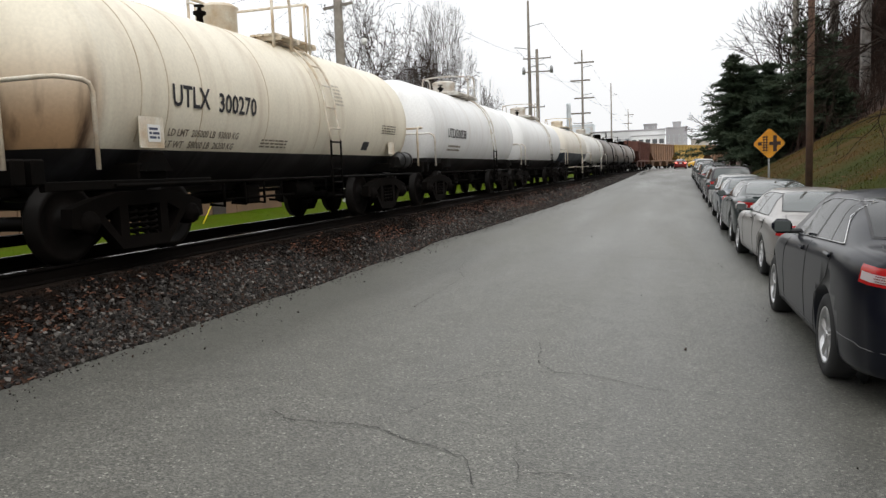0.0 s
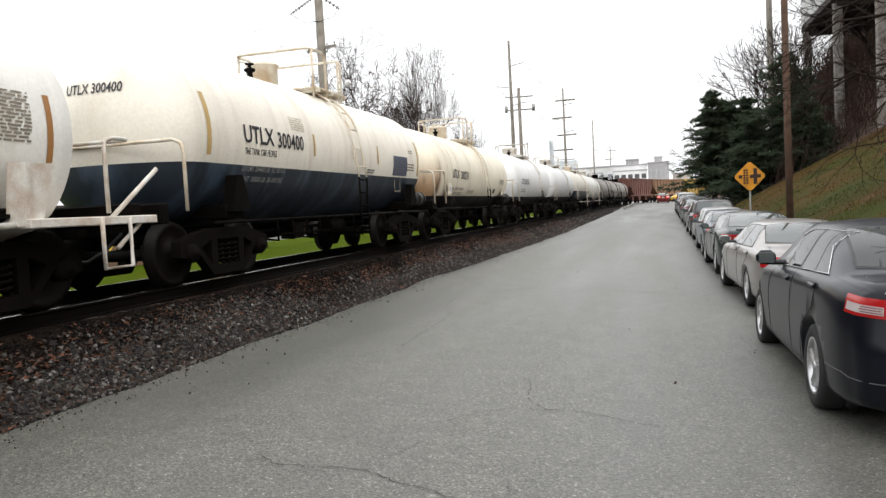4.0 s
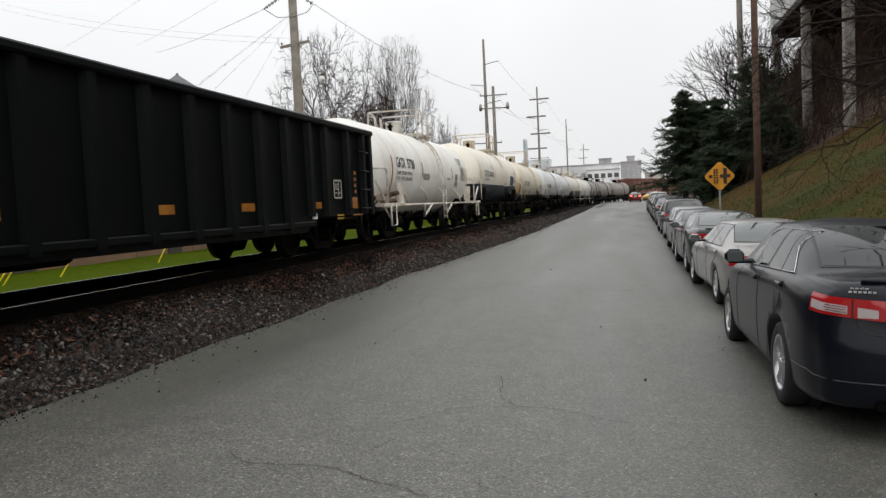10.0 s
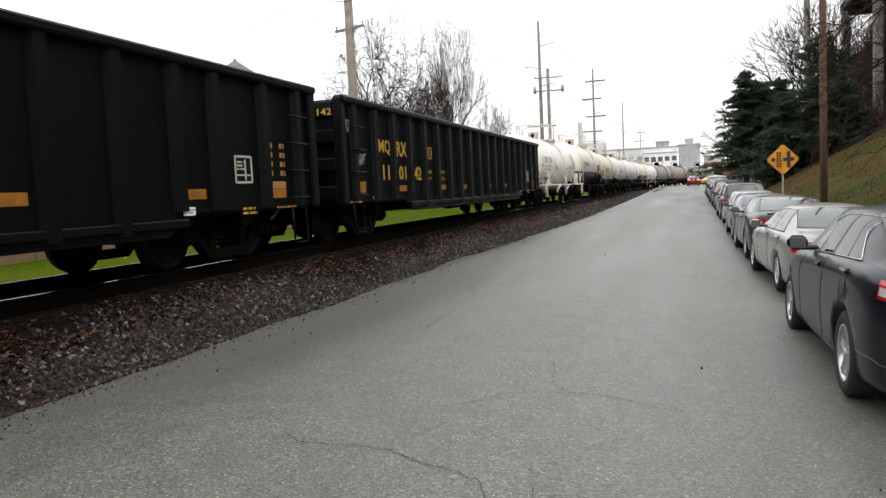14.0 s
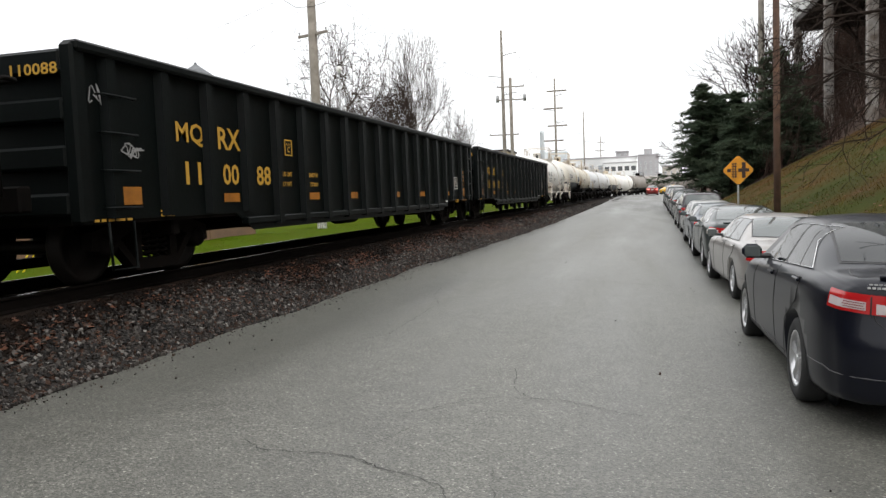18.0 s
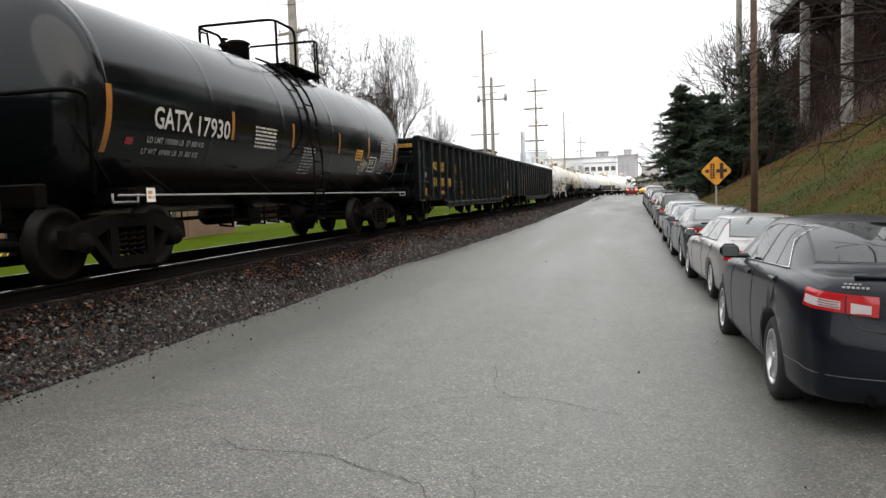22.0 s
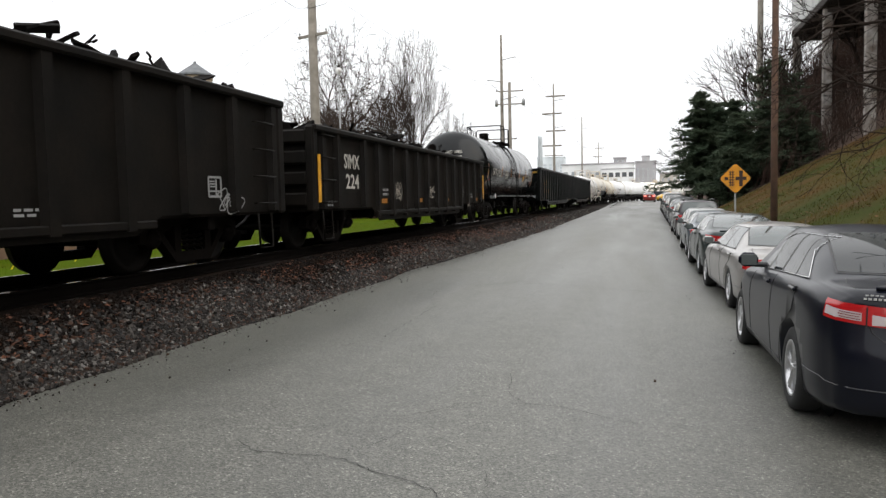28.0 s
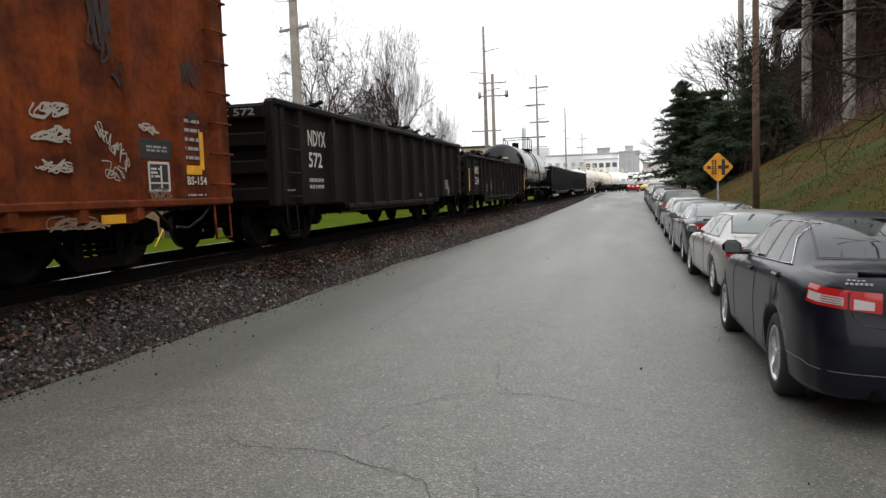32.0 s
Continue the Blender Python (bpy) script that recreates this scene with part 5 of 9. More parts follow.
letters(c, "LT WT   57700 LB  26150 KG", PAINT_DARK, -3.96, -2.47, 1.62, 0.1, 0, R, A)
letters(c, "CLAY SLURRY", PAINT_DARK, 3.5, 4.3, 2.46, 0.12, 0, R, A)
bars(c, PAINT_FADED, 3.9, 2.33, 0, 0.6, 0.14, 3, R, A, 31)
for y, z0, z1 in ((-4.28, 1.2, 2.2), (-1.38, 1.72, 2.14), (2.4, 1.72, 2.12), (4.7, 1.4, 2.2)):
    patch(c, "reflective_stripe", PAINT_RUST, y, (z0 + z1) / 2, 0, 0.075, z1 - z0, R, A, "faded rust-brown reflective stripe")
bars(c, PAINT_DARK, -0.95, 1.72, 0, 0.72, 0.2, 5, R, A, 32)
patch(c, "information_panel", PAINT_DARK, 3.05, 1.8, 0, 0.34, 0.2, R, A, "dark panel")
bars(c, PAINT_WHITE, 3.05, 1.8, 0, 0.28, 0.15, 2, R + 0.006, A, 33)
bars(c, PAINT_DARK, 3.05, 1.56, 0, 0.45, 0.22, 5, R, A, 34)
bars(c, PAINT_FADED, 4.1, 1.95, 0, 0.75, 0.5, 14, R, A, 35)
bars(c, PAINT_DARK, 1.9, 1.72, 0, 0.6, 0.08, 2, R, A, 36)
rn = random.Random(57)
for s in (1, -1):
    part("platform", bbox(B(), (1.2, s * 5.0, 0.92), (0.75, 1.8, 0.09), 0.01), WHITE_FIT, c, "white end platform")
    part("step", pipe(B(), [(1.58, s * 5.0, 0.95), (1.58, s * 5.0, 0.42), (1.58, s * 5.42, 0.42), (1.58, s * 5.42, 0.95)], 0.025), WHITE_FIT, c, "white stirrup step")
    part("end_brace", slab(B(), [(s * 4.55, 1.5), (s * 4.18, 1.48), (s * 4.12, 0.9), (s * 4.34, 0.9)], "x", 1.42, 1.47), WHITE_FIT, c, "white end brace plate")
    part("brace_flange", slab(B(), [(s * 4.2, 1.5), (s * 4.15, 1.5), (s * 4.08, 0.9), (s * 4.14, 0.9)], "x", 1.3, 1.52), WHITE_FIT, c, "white stiffening flange")
    part("handrail_brace", rod(B(), (1.45, s * 6.1, 1.5), (1.45, s * 5.3, 0.95), 0.028), WHITE_FIT, c)
    part("step_brace", rod(B(), (1.5, s * 5.75, 0.92), (1.5, s * 5.3, 0.62), 0.025), WHITE_FIT, c)
for k in range(13):
    y, q = -5.5 + 0.09 * k, rn.uniform(0.04, 0.12)
    bm = bbox(B(), (0, 0, 0), (rn.uniform(0.1, 0.3), rn.uniform(0.06, 0.2), q), 0.02)
    m = Euler((rn.uniform(-0.3, 0.3), rn.uniform(-0.2, 0.2), rn.uniform(0, 3))).to_matrix()
    for v in bm.verts:
        v.co = m @ v.co + Vector((1.3 + rn.uniform(-0.1, 0.08), y, 1.0 + q / 2 + (k % 3) * 0.06))
    part("valve_block", bm, (PAINT_FITTING, WHITE_FIT, RUST_BROWN)[k % 3], c, "rusty brown and white brake valve and fittings on the platform")
for k in range(4):
    part("air_pipe", pipe(B(), [(1.15 + 0.1 * k, -6.0, 0.98), (1.2 + 0.08 * k, -5.7, 1.06 + 0.03 * k), (1.22 + 0.07 * k, -5.4, 1.1 + 0.02 * k)], 0.018, 6), PAINT_FITTING, c, "rusty air pipe")
for y in (-1.6, 1.0):
    part("brace", pipe(B(), [(1.5, y - 0.45, 0.92), (1.35, y, 0.55), (1.5, y + 0.45, 0.92)], 0.035), WHITE_FIT, c, "white angled brace")

# two dark green gondolas
def dress_gondola(g, number, seed):
    x, q = 1.517, 1.606
    a, b, d = number
    letters(g, "MQ", PAINT_YELLOW, -7.24, -6.64, 1.77, 0.3, x)
    letters(g, "RX", PAINT_YELLOW, -6.3, -5.72, 1.77, 0.3, x)
    letters(g, a, PAINT_YELLOW, -7.08, -6.74, 1.28, 0.29, x)
    letters(g, b, PAINT_YELLOW, -6.22, -5.8, 1.28, 0.29, x)
    letters(g, d, PAINT_YELLOW, -5.3, -4.86, 1.28, 0.29, x)
    for dy, dz, w, h in ((0, 0.12, 0.26, 0.02), (0, -0.12, 0.26, 0.02), (-0.12, 0, 0.02, 0.24), (0.12, 0, 0.02, 0.24)):
        patch(g, "stencil_line", PAINT_YELLOW, -4.22 + dy, 1.75 + dz, x, w, h)
    letters(g, "PLATE", PAINT_YELLOW, -4.3, -4.14, 1.8, 0.035, x + 0.006)
    letters(g, "C", PAINT_YELLOW, -4.27, -4.18, 1.72, 0.09, x + 0.006)
    letters(g, "LD LMT", PAINT_YELLOW, -4.46, -4.13, 1.32, 0.07, x)
    letters(g, "LT WT", PAINT_YELLOW, -4.46, -4.16, 1.16, 0.07, x)
    letters(g, "208700", PAINT_YELLOW, -3.5, -3.14, 1.32, 0.07, x)
    letters(g, "77300", PAINT_YELLOW, -3.46, -3.14, 1.16, 0.07, x)
    for y in (-6.02, -3.3, -1.45, 1.25, 3.35, 5.95):
        patch(g, "reflector", ORANGE, y, 0.96, x, 0.4, 0.12, label="orange reflector")
    patch(g, "reflector", ORANGE, -8.2, 1.0, x + 0.02, 0.42, 0.2, label="orange reflector")
    patch(g, "reflector", PAINT_RUST, 7.86, 1.06, x + 0.02, 0.36, 0.1, label="faded orange reflector")
    patch(g, "reflector", ORANGE, 7.86, 0.94, x + 0.02, 0.36, 0.13, label="orange reflector")
    bars(g, PAINT_YELLOW, -8.45, 0.74, x, 0.6, 0.05, 1, seed=seed)
    bars(g, PAINT_YELLOW, -7.5, 0.79, x, 0.26, 0.1, 2, seed=seed + 1)
    bars(g, PAINT_YELLOW, 2.6, 0.66, x, 0.6, 0.05, 1, seed=seed + 2)
    for k in range(4):
        bars(g, PAINT_RUST, 7.72, 1.62 - 0.13 * k, x, 0.07, 0.08, 1, seed=seed + 3, gap=0.1)
        bars(g, PAINT_RUST, 8.02, 1.62 - 0.13 * k, x, 0.14, 0.08, 1, seed=seed + 13, gap=0.1)
    bars(g, PAINT_YELLOW, 7.1, 0.72, x, 0.34, 0.12, 2, seed=seed + 4)
    bars(g, PAINT_RUST, 8.1, 0.74, x, 0.6, 0.05, 1, seed=seed + 6)
    patch(g, "label", WHITE, 5.8, 0.76, x + 0.004, 0.22, 0.1)
    bars(g, PAINT_GREY, 5.8, 0.76, x + 0.009, 0.18, 0.06, 2, seed=seed + 7)
    frame_lines(g, PAINT_WHITE, 7.0, 1.27, x + 0.004, 0.38, 0.34)
    scrawl(g, PAINT_GREY, -8.1, 1.5, 0.3, 0.24, x + 0.01, seed, 4, 0.008)
    scrawl(g, PAINT_GREY, -8.6, 2.05, 0.2, 0.4, x + 0.01, seed + 5, 2, 0.008)
    end_letters(g, "MQRX  " + a + b + d, PAINT_YELLOW, 0.1, 1.43, 2.29, 0.14, -9.02)


g = gondola(-28.15, 17.85, 2.52, 0.62, "dark green-black steel gondola with yellow lettering", GREEN_BLACK, 19, inset=0.48, fish=0.14, clear=((6.8, 7.2),))
dress_gondola(g, ("11", "01", "42"), 50)
g = gondola(-47.08, 17.85, 2.52, 0.62, "dark green-black steel gondola with yellow lettering", GREEN_BLACK, 19, inset=0.48, fish=0.14, clear=((6.8, 7.2),))
dress_gondola(g, ("11", "00", "88"), 60)

# the black tank car
R, A = 1.4, 2.14
c = tank_car(-63.2, 13.2, R, A, "glossy black tank car with orange reflective stripes", BLACK_TANK, STEEL, dome=(0.21, 0.4, 0.0), ladder_y=0.0, saddle=1.1, rail_paint=PAINT_GREY, post=-0.2, barrel=5.67, walkway=(0.4, 2.05), rail_z=0.98, hoop=(-0.1, 0.85, 1.95))
letters(c, "GATX", PAINT_WHITE, -4.78, -3.92, 1.96, 0.28, 0, R, A)
letters(c, "17930", PAINT_WHITE, -3.77, -2.93, 1.93, 0.28, 0, R, A)
letters(c, "LD LMT 193000 LB  87 800 KG", PAINT_GREY, -4.86, -3.58, 1.68, 0.08, 0, R, A)
letters(c, "LT WT  69400 LB  31 500 KG", PAINT_GREY, -4.92, -3.67, 1.54, 0.08, 0, R, A)
for y, z0, z1, w in ((-5.62, 1.46, 2.26, 0.1), (-2.83, 1.8, 2.22, 0.08), (-0.72, 1.8, 2.22, 0.08), (1.51, 1.8, 2.22, 0.08), (3.35, 1.77, 2.24, 0.09), (5.45, 1.48, 2.28, 0.1)):
    patch(c, "reflective_stripe", ORANGE, y, (z0 + z1) / 2, 0, w, z1 - z0, R, A, "orange reflective stripe")
bars(c, PAINT_WHITE, -1.75, 1.9, 0, 0.75, 0.36, 6, R, A, 71)
bars(c, PAINT_GREY, 0.05, 1.6, 0, 0.55, 0.5, 9, R, A, 72)
patch(c, "label", YELLOW, 2.75, 1.82, 0, 0.42, 0.24, R, A, "yellow warning label")
bars(c, PAINT_DARK, 2.75, 1.82, 0, 0.36, 0.19, 3, R + 0.006, A, 75)
bars(c, PAINT_GREY, 4.72, 1.98, 0, 0.96, 0.5, 8, R, A, 73, 0.4)
for k in (4.24, 4.6, 4.95, 5.2):
    patch(c, "stencil_line", PAINT_GREY, k, 1.98, 0, 0.016, 0.5, R, A)
for k in range(9):
    patch(c, "stencil_line", PAINT_GREY, 4.72, 1.74 + 0.06 * k, 0, 0.98, 0.008, R, A)
frame_lines(c, PAINT_WHITE, 3.73, 1.65, 0, 0.46, 0.32, R, A)
scrawl(c, SPRAY_WHITE, 3.1, 1.6, 0.44, 0.4, 0, 3, 4, 0.011, R, A)
bars(c, PAINT_GREY, 4.5, 1.5, 0, 0.4, 0.12, 2, R, A, 74)
patch(c, "placard", plain("dull_red", (0.3, 0.02, 0.02), 0.5), 4.95, 1.68, 0, 0.13, 0.1, R, A)
patch(c, "placard", plain("dull_red_mark", (0.22, 0.015, 0.015), 0.5), -5.2, 1.64, 0, 0.15, 0.09, R, A, "dull red mark")
patch(c, "placard", WHITE, -5.17, 0.98, R + 0.15, 0.16, 0.17, label="white placard with a yellow mark")
bars(c, YELLOW, -5.17, 0.98, R + 0.156, 0.12, 0.12, 2, seed=76)
for s in (1, -1):
    part("end_brace", rod(B(), (1.44, s * 6.3, 1.75), (1.44, s * 5.75, 1.1), 0.02), STEEL, c, "slanting hand rail brace")
    part("step", pipe(B(), [(1.5, s * 5.35, 1.0), (1.5, s * 5.35, 0.9), (1.5, s * 5.8, 0.9), (1.5, s * 5.8, 1.0)], 0.016), PAINT_GREY, c, "grey stirrup bar")
for k in (-4.6, -1.9, 2.0):
    part("rail_brace", rod(B(), (R + 0.1, k, 0.98), (R * 0.9, k - 0.3, 1.3), 0.018), STEEL, c, "slanting rail bracket")
end_letters(c, "GATX 17930", PAINT_WHITE, -0.16, 0.51, 2.7, 0.12, 0, (6.37, R, A))
bars_end(c, PAINT_WHITE, 0.2, 2.54, 0.5, 0.08, 1, (6.37, R, A))

# two worn black gondolas of scrap
x = 1.517
g = gondola(-77.95, 14.5, 2.18, 0.62, "worn black gondola loaded with scrap metal", BROWN_BLACK, 15, fish=0.18, clear=((-5.75, -4.94),))
letters(g, "SIMX", PAINT_WHITE, -5.75, -4.94, 1.66, 0.29, x)
letters(g, "224", PAINT_WHITE, -5.68, -4.98, 1.27, 0.29, x)
for y in (-3.46, -0.62, 2.2, 4.1, 6.3):
    patch(g, "reflector", ORANGE, y, 0.87, x, 0.42, 0.1, label="orange reflector")
for y in (-7.13, 7.13):
    patch(g, "reflective_stripe", YELLOW, y, 1.29, 1.61, 0.12, 0.85, label="yellow reflective stripe")
bars(g, PAINT_GREY, -6.6, 0.84, x, 0.5, 0.12, 2, seed=81)
bars(g, PAINT_GREY, -3.35, 1.07, x, 0.36, 0.2, 2, seed=82)
scrawl(g, SPRAY_WHITE, -2.42, 1.12, 0.42, 0.56, x + 0.004, 8, 4, 0.01)
scrawl(g, SPRAY_WHITE, 0.45, 1.1, 0.56, 0.48, x + 0.004, 9, 4, 0.01)
frame_lines(g, PAINT_GREY, 4.12, 1.14, x + 0.004, 0.4, 0.34)
bars(g, PAINT_GREY, 5.6, 1.0, x, 0.3, 0.16, 2, seed=83)
patch(g, "label", PAINT_FADED, 5.1, 0.68, x, 0.2, 0.08)
scrap(g, -6.6, 6.6, 2.18, 280, 0.6, 4, 0.5)

g = gondola(-93.5, 14.1, 2.42, 0.62, "worn black gondola heaped with scrap metal", BROWN_BLACK, 13, inset=0.25, fish=0.1, clear=((-5.65, -4.82),))
letters(g, "NDYX", PAINT_WHITE, -5.62, -4.8, 1.93, 0.29, x)
letters(g, "572", PAINT_WHITE, -5.62, -5.0, 1.53, 0.28, x)
bars(g, PAINT_GREY, -5.3, 1.1, x, 0.66, 0.24, 2, seed=91)
bars(g, PAINT_GREY, 2.0, 0.82, x, 0.3, 0.1, 2, seed=92)
bars(g, PAINT_GREY, -6.5, 0.98, x, 0.5, 0.05, 1, seed=93)
frame_lines(g, PAINT_GREY, 5.2, 1.1, x + 0.004, 0.3, 0.26)
scrawl(g, PAINT_GREY, 5.6, 0.9, 0.6, 0.5, x + 0.004, 14, 4, 0.01)
end_letters(g, "NDYX 572", PAINT_GREY, 0.1, 1.28, 2.27, 0.12, -7.15)
scrap(g, -5.4, 6.6, 2.42, 290, 0.5, 6, 4.0)
part("expanded_mesh", bbox(B(), (0.6, -1.5, 2.66), (0.9, 1.6, 0.02), 0.004, Matrix.Rotation(0.25, 3, "X")), STEEL, g, "sheet of expanded metal")

# the oxide-red boxcar
c = boxcar(-110.2, 16.5, "faded oxide-red boxcar covered in graffiti", BOX_RED)
x = 1.545
patch(c, "stencil_panel", BLACK, 6.5, 1.5, x - 0.01, 0.62, 0.24, label="black panel of small print")
bars(c, PAINT_GREY, 6.5, 1.5, x, 0.4, 0.09, 2, seed=101)
patch(c, "stencil_panel", BLACK, 6.52, 1.16, x - 0.01, 0.42, 0.36)
frame_lines(c, PAINT_WHITE, 6.52, 1.16, x, 0.4, 0.34)
patch(c, "yellow_mark", YELLOW, 7.5, 1.52, x - 0.005, 0.09, 0.5, label="yellow corner mark")
patch(c, "yellow_mark", YELLOW, 7.24, 1.26, x - 0.005, 0.48, 0.12, label="yellow corner mark")
letters(c, "BS-154", PAINT_WHITE, 7.12, 7.58, 1.12, 0.11, x)
for k, z in enumerate((1.9, 1.78, 1.66, 1.54, 1.42)):
    bars(c, PAINT_GREY, 7.28, z, x, 0.38, 0.055, 1, seed=110 + k, gap=0.2)
bars(c, PAINT_GREY, 7.3, 0.93, x, 0.5, 0.05, 1, seed=120)
patch(c, "reflector", YELLOW, 5.62, 0.68, x + 0.01, 0.4, 0.1, label="yellow reflector")
scrawl(c, SPRAY_WHITE, 6.36, 1.74, 0.3, 0.16, x + 0.005, 21, 3, 0.011)
for z, w, seed, r in ((1.8, 0.5, 22, 0.011), (1.58, 0.5, 28, 0.011), (1.24, 0.48, 29, 0.008)):
    scrawl(c, SPRAY_WHITE, 4.87, z, w, 0.2, x + 0.005, seed, 5, r)
for k in range(4):
    scrawl(c, SPRAY_WHITE, 5.5 + 0.13 * k, 1.62 - 0.1 * k, 0.14, 0.3, x + 0.005, 33 + k, 2, 0.008)
scrawl(c, SPRAY_WHITE, 5.7, 1.22, 0.3, 0.24, x + 0.005, 23, 4, 0.006)
scrawl(c, SPRAY_FAINT, 6.5, 0.93, 0.36, 0.2, x + 0.005, 24, 5, 0.007)
scrawl(c, SPRAY_FAINT, 5.05, 0.66, 0.7, 0.2, x + 0.01, 25, 6, 0.008)
scrawl(c, SPRAY_BLACK, 5.6, 2.85, 0.3, 0.95, x + 0.005, 26, 8, 0.015)
scrawl(c, SPRAY_BLACK, 5.95, 2.3, 0.3, 0.3, x + 0.005, 30, 4, 0.011)
scrawl(c, SPRAY_BLACK, 7.2, 2.5, 0.5, 0.45, x + 0.005, 27, 6, 0.012)
scrawl(c, SPRAY_BLACK, 7.3, 1.98, 0.2, 0.16, x + 0.005, 31, 3, 0.014)


# ---- the parked cars ----
from mathutils.bvhtree import BVHTree


def curve_at(tab, y):
    """A value read from a table of (place, value), smoothly between its rows."""
    if y <= tab[0][0]:
        return tab[0][1]
    for i in range(len(tab) - 1):
        (a, p), (b, q) = tab[i], tab[i + 1]
        if y <= b:
            m0 = (q - tab[i - 1][1]) / (b - tab[i - 1][0]) if i else (q - p) / (b - a)
            m1 = (tab[i + 2][1] - p) / (tab[i + 2][0] - a) if i + 2 < len(tab) else (q - p) / (b - a)
            lim = 3 * (q - p) / (b - a)
            m0 = 0.0 if m0 * lim <= 0 else (min(m0, lim) if lim > 0 else max(m0, lim))
            m1 = 0.0 if m1 * lim <= 0 else (min(m1, lim) if lim > 0 else max(m1, lim))
            h, t = b - a, (y - a) / (b - a)
            return p * (2 * t ** 3 - 3 * t * t + 1) + m0 * h * (t ** 3 - 2 * t * t + t) + q * (3 * t * t - 2 * t ** 3) + m1 * h * (t ** 3 - t * t)
    return tab[-1][1]


def cut(me, cutters):
    """The mesh with cylinders taken out of it."""
    ob = bpy.data.objects.new("blank", me)
    scene.collection.objects.link(ob)
    bm = B()
    for a, b, r in cutters:
        rod(bm, a, b, r, n=40)
    bmesh.ops.recalc_face_normals(bm, faces=bm.faces)
    cm = bpy.data.meshes.new("cutter")
    bm.to_mesh(cm)
    bm.free()
    co = bpy.data.objects.new("cutter", cm)
    scene.collection.objects.link(co)
    mod = ob.modifiers.new("arches", "BOOLEAN")
    mod.operation, mod.object, mod.solver = "DIFFERENCE", co, "EXACT"
    res = bpy.data.meshes.new_from_object(ob.evaluated_get(bpy.context.evaluated_depsgraph_get()))
    bpy.data.objects.remove(ob)
    bpy.data.objects.remove(co)
    return res


# y runs forward from the rear axle; top: the line over the middle; belt: the shoulder; wide: the half width
SEDAN = dict(wb=2.775, tyre=0.332, rim=0.222, W=0.905, roof_w=0.6, roof_z=1.4,
             top=[(-1.02, 1.045), (-0.95, 1.08), (-0.55, 1.093), (-0.42, 1.11), (0.1, 1.28), (0.62, 1.4), (1.1, 1.448), (1.5, 1.452), (1.8, 1.4), (2.2, 1.2), (2.55, 1.02), (2.7, 0.985), (3.1, 0.93), (3.45, 0.84), (3.64, 0.7)],
             belt=[(-1.02, 1.0), (-0.5, 1.045), (0.0, 1.045), (1.0, 1.01), (1.8, 0.975), (2.6, 0.93), (3.2, 0.85), (3.64, 0.62)],
             wide=[(-1.02, 0.815), (-0.85, 0.868), (-0.5, 0.897), (0.0, 0.905), (2.7, 0.905), (3.1, 0.882), (3.4, 0.82), (3.64, 0.68)],
             glass_r=(-0.38, 0.58), glass_f=(1.78, 2.5), rear_in=0.46, doors=(-0.12, 0.9, 1.9), win=(-0.12, 0.34, 1.5, 1.95), belt_z=(1.06, 0.985), roof_line=1.345, lamp=((0.955, 0.985), (0.82, 0.865)), quarter=True)
OLD = dict(SEDAN, wb=2.74, tyre=0.315, rim=0.2, W=0.89, roof_w=0.57, roof_z=1.36,
           top=[(-1.1, 0.93), (-1.03, 0.99), (-0.6, 1.03), (-0.45, 1.045), (0.0, 1.25), (0.4, 1.37), (0.9, 1.41), (1.4, 1.415), (1.75, 1.36), (2.15, 1.15), (2.45, 1.0), (2.6, 0.965), (3.1, 0.91), (3.5, 0.82), (3.68, 0.66)],
           belt=[(-1.1, 0.9), (-0.5, 0.975), (0.0, 0.98), (1.0, 0.96), (1.8, 0.94), (2.6, 0.9), (3.2, 0.83), (3.68, 0.58)],
           wide=[(-1.1, 0.8), (-0.9, 0.86), (-0.5, 0.885), (0.0, 0.89), (2.7, 0.89), (3.1, 0.87), (3.45, 0.8), (3.68, 0.68)],
           glass_r=(-0.4, 0.36), glass_f=(1.72, 2.4), win=(-0.05, 0.22, 1.46, 1.9), belt_z=(0.99, 0.95), roof_line=1.31, lamp=((0.9, 0.9), (0.72, 0.74)), quarter=False)
SUV = dict(SEDAN, wb=2.7, tyre=0.36, rim=0.22, roof_w=0.66, roof_z=1.68,
           top=[(-0.95, 1.1), (-0.92, 1.16), (-0.86, 1.3), (-0.7, 1.62), (-0.6, 1.68), (-0.2, 1.72), (0.9, 1.74), (1.4, 1.73), (1.75, 1.64), (2.2, 1.3), (2.45, 1.13), (2.6, 1.1), (3.1, 1.05), (3.45, 0.95), (3.6, 0.76)],
           belt=[(-0.95, 1.06), (0.0, 1.09), (1.0, 1.08), (1.8, 1.06), (2.6, 1.04), (3.2, 0.96), (3.6, 0.68)],
           wide=[(-0.95, 0.83), (-0.8, 0.87), (-0.5, 0.897), (0.0, 0.905), (2.7, 0.905), (3.1, 0.882), (3.4, 0.83), (3.6, 0.7)],
           glass_r=(-0.9, -0.72), glass_f=(1.72, 2.4), win=(-0.7, -0.55, 1.42, 1.9), belt_z=(1.12, 1.08), roof_line=1.6, lamp=((1.02, 1.02), (0.78, 0.78)), quarter=True)
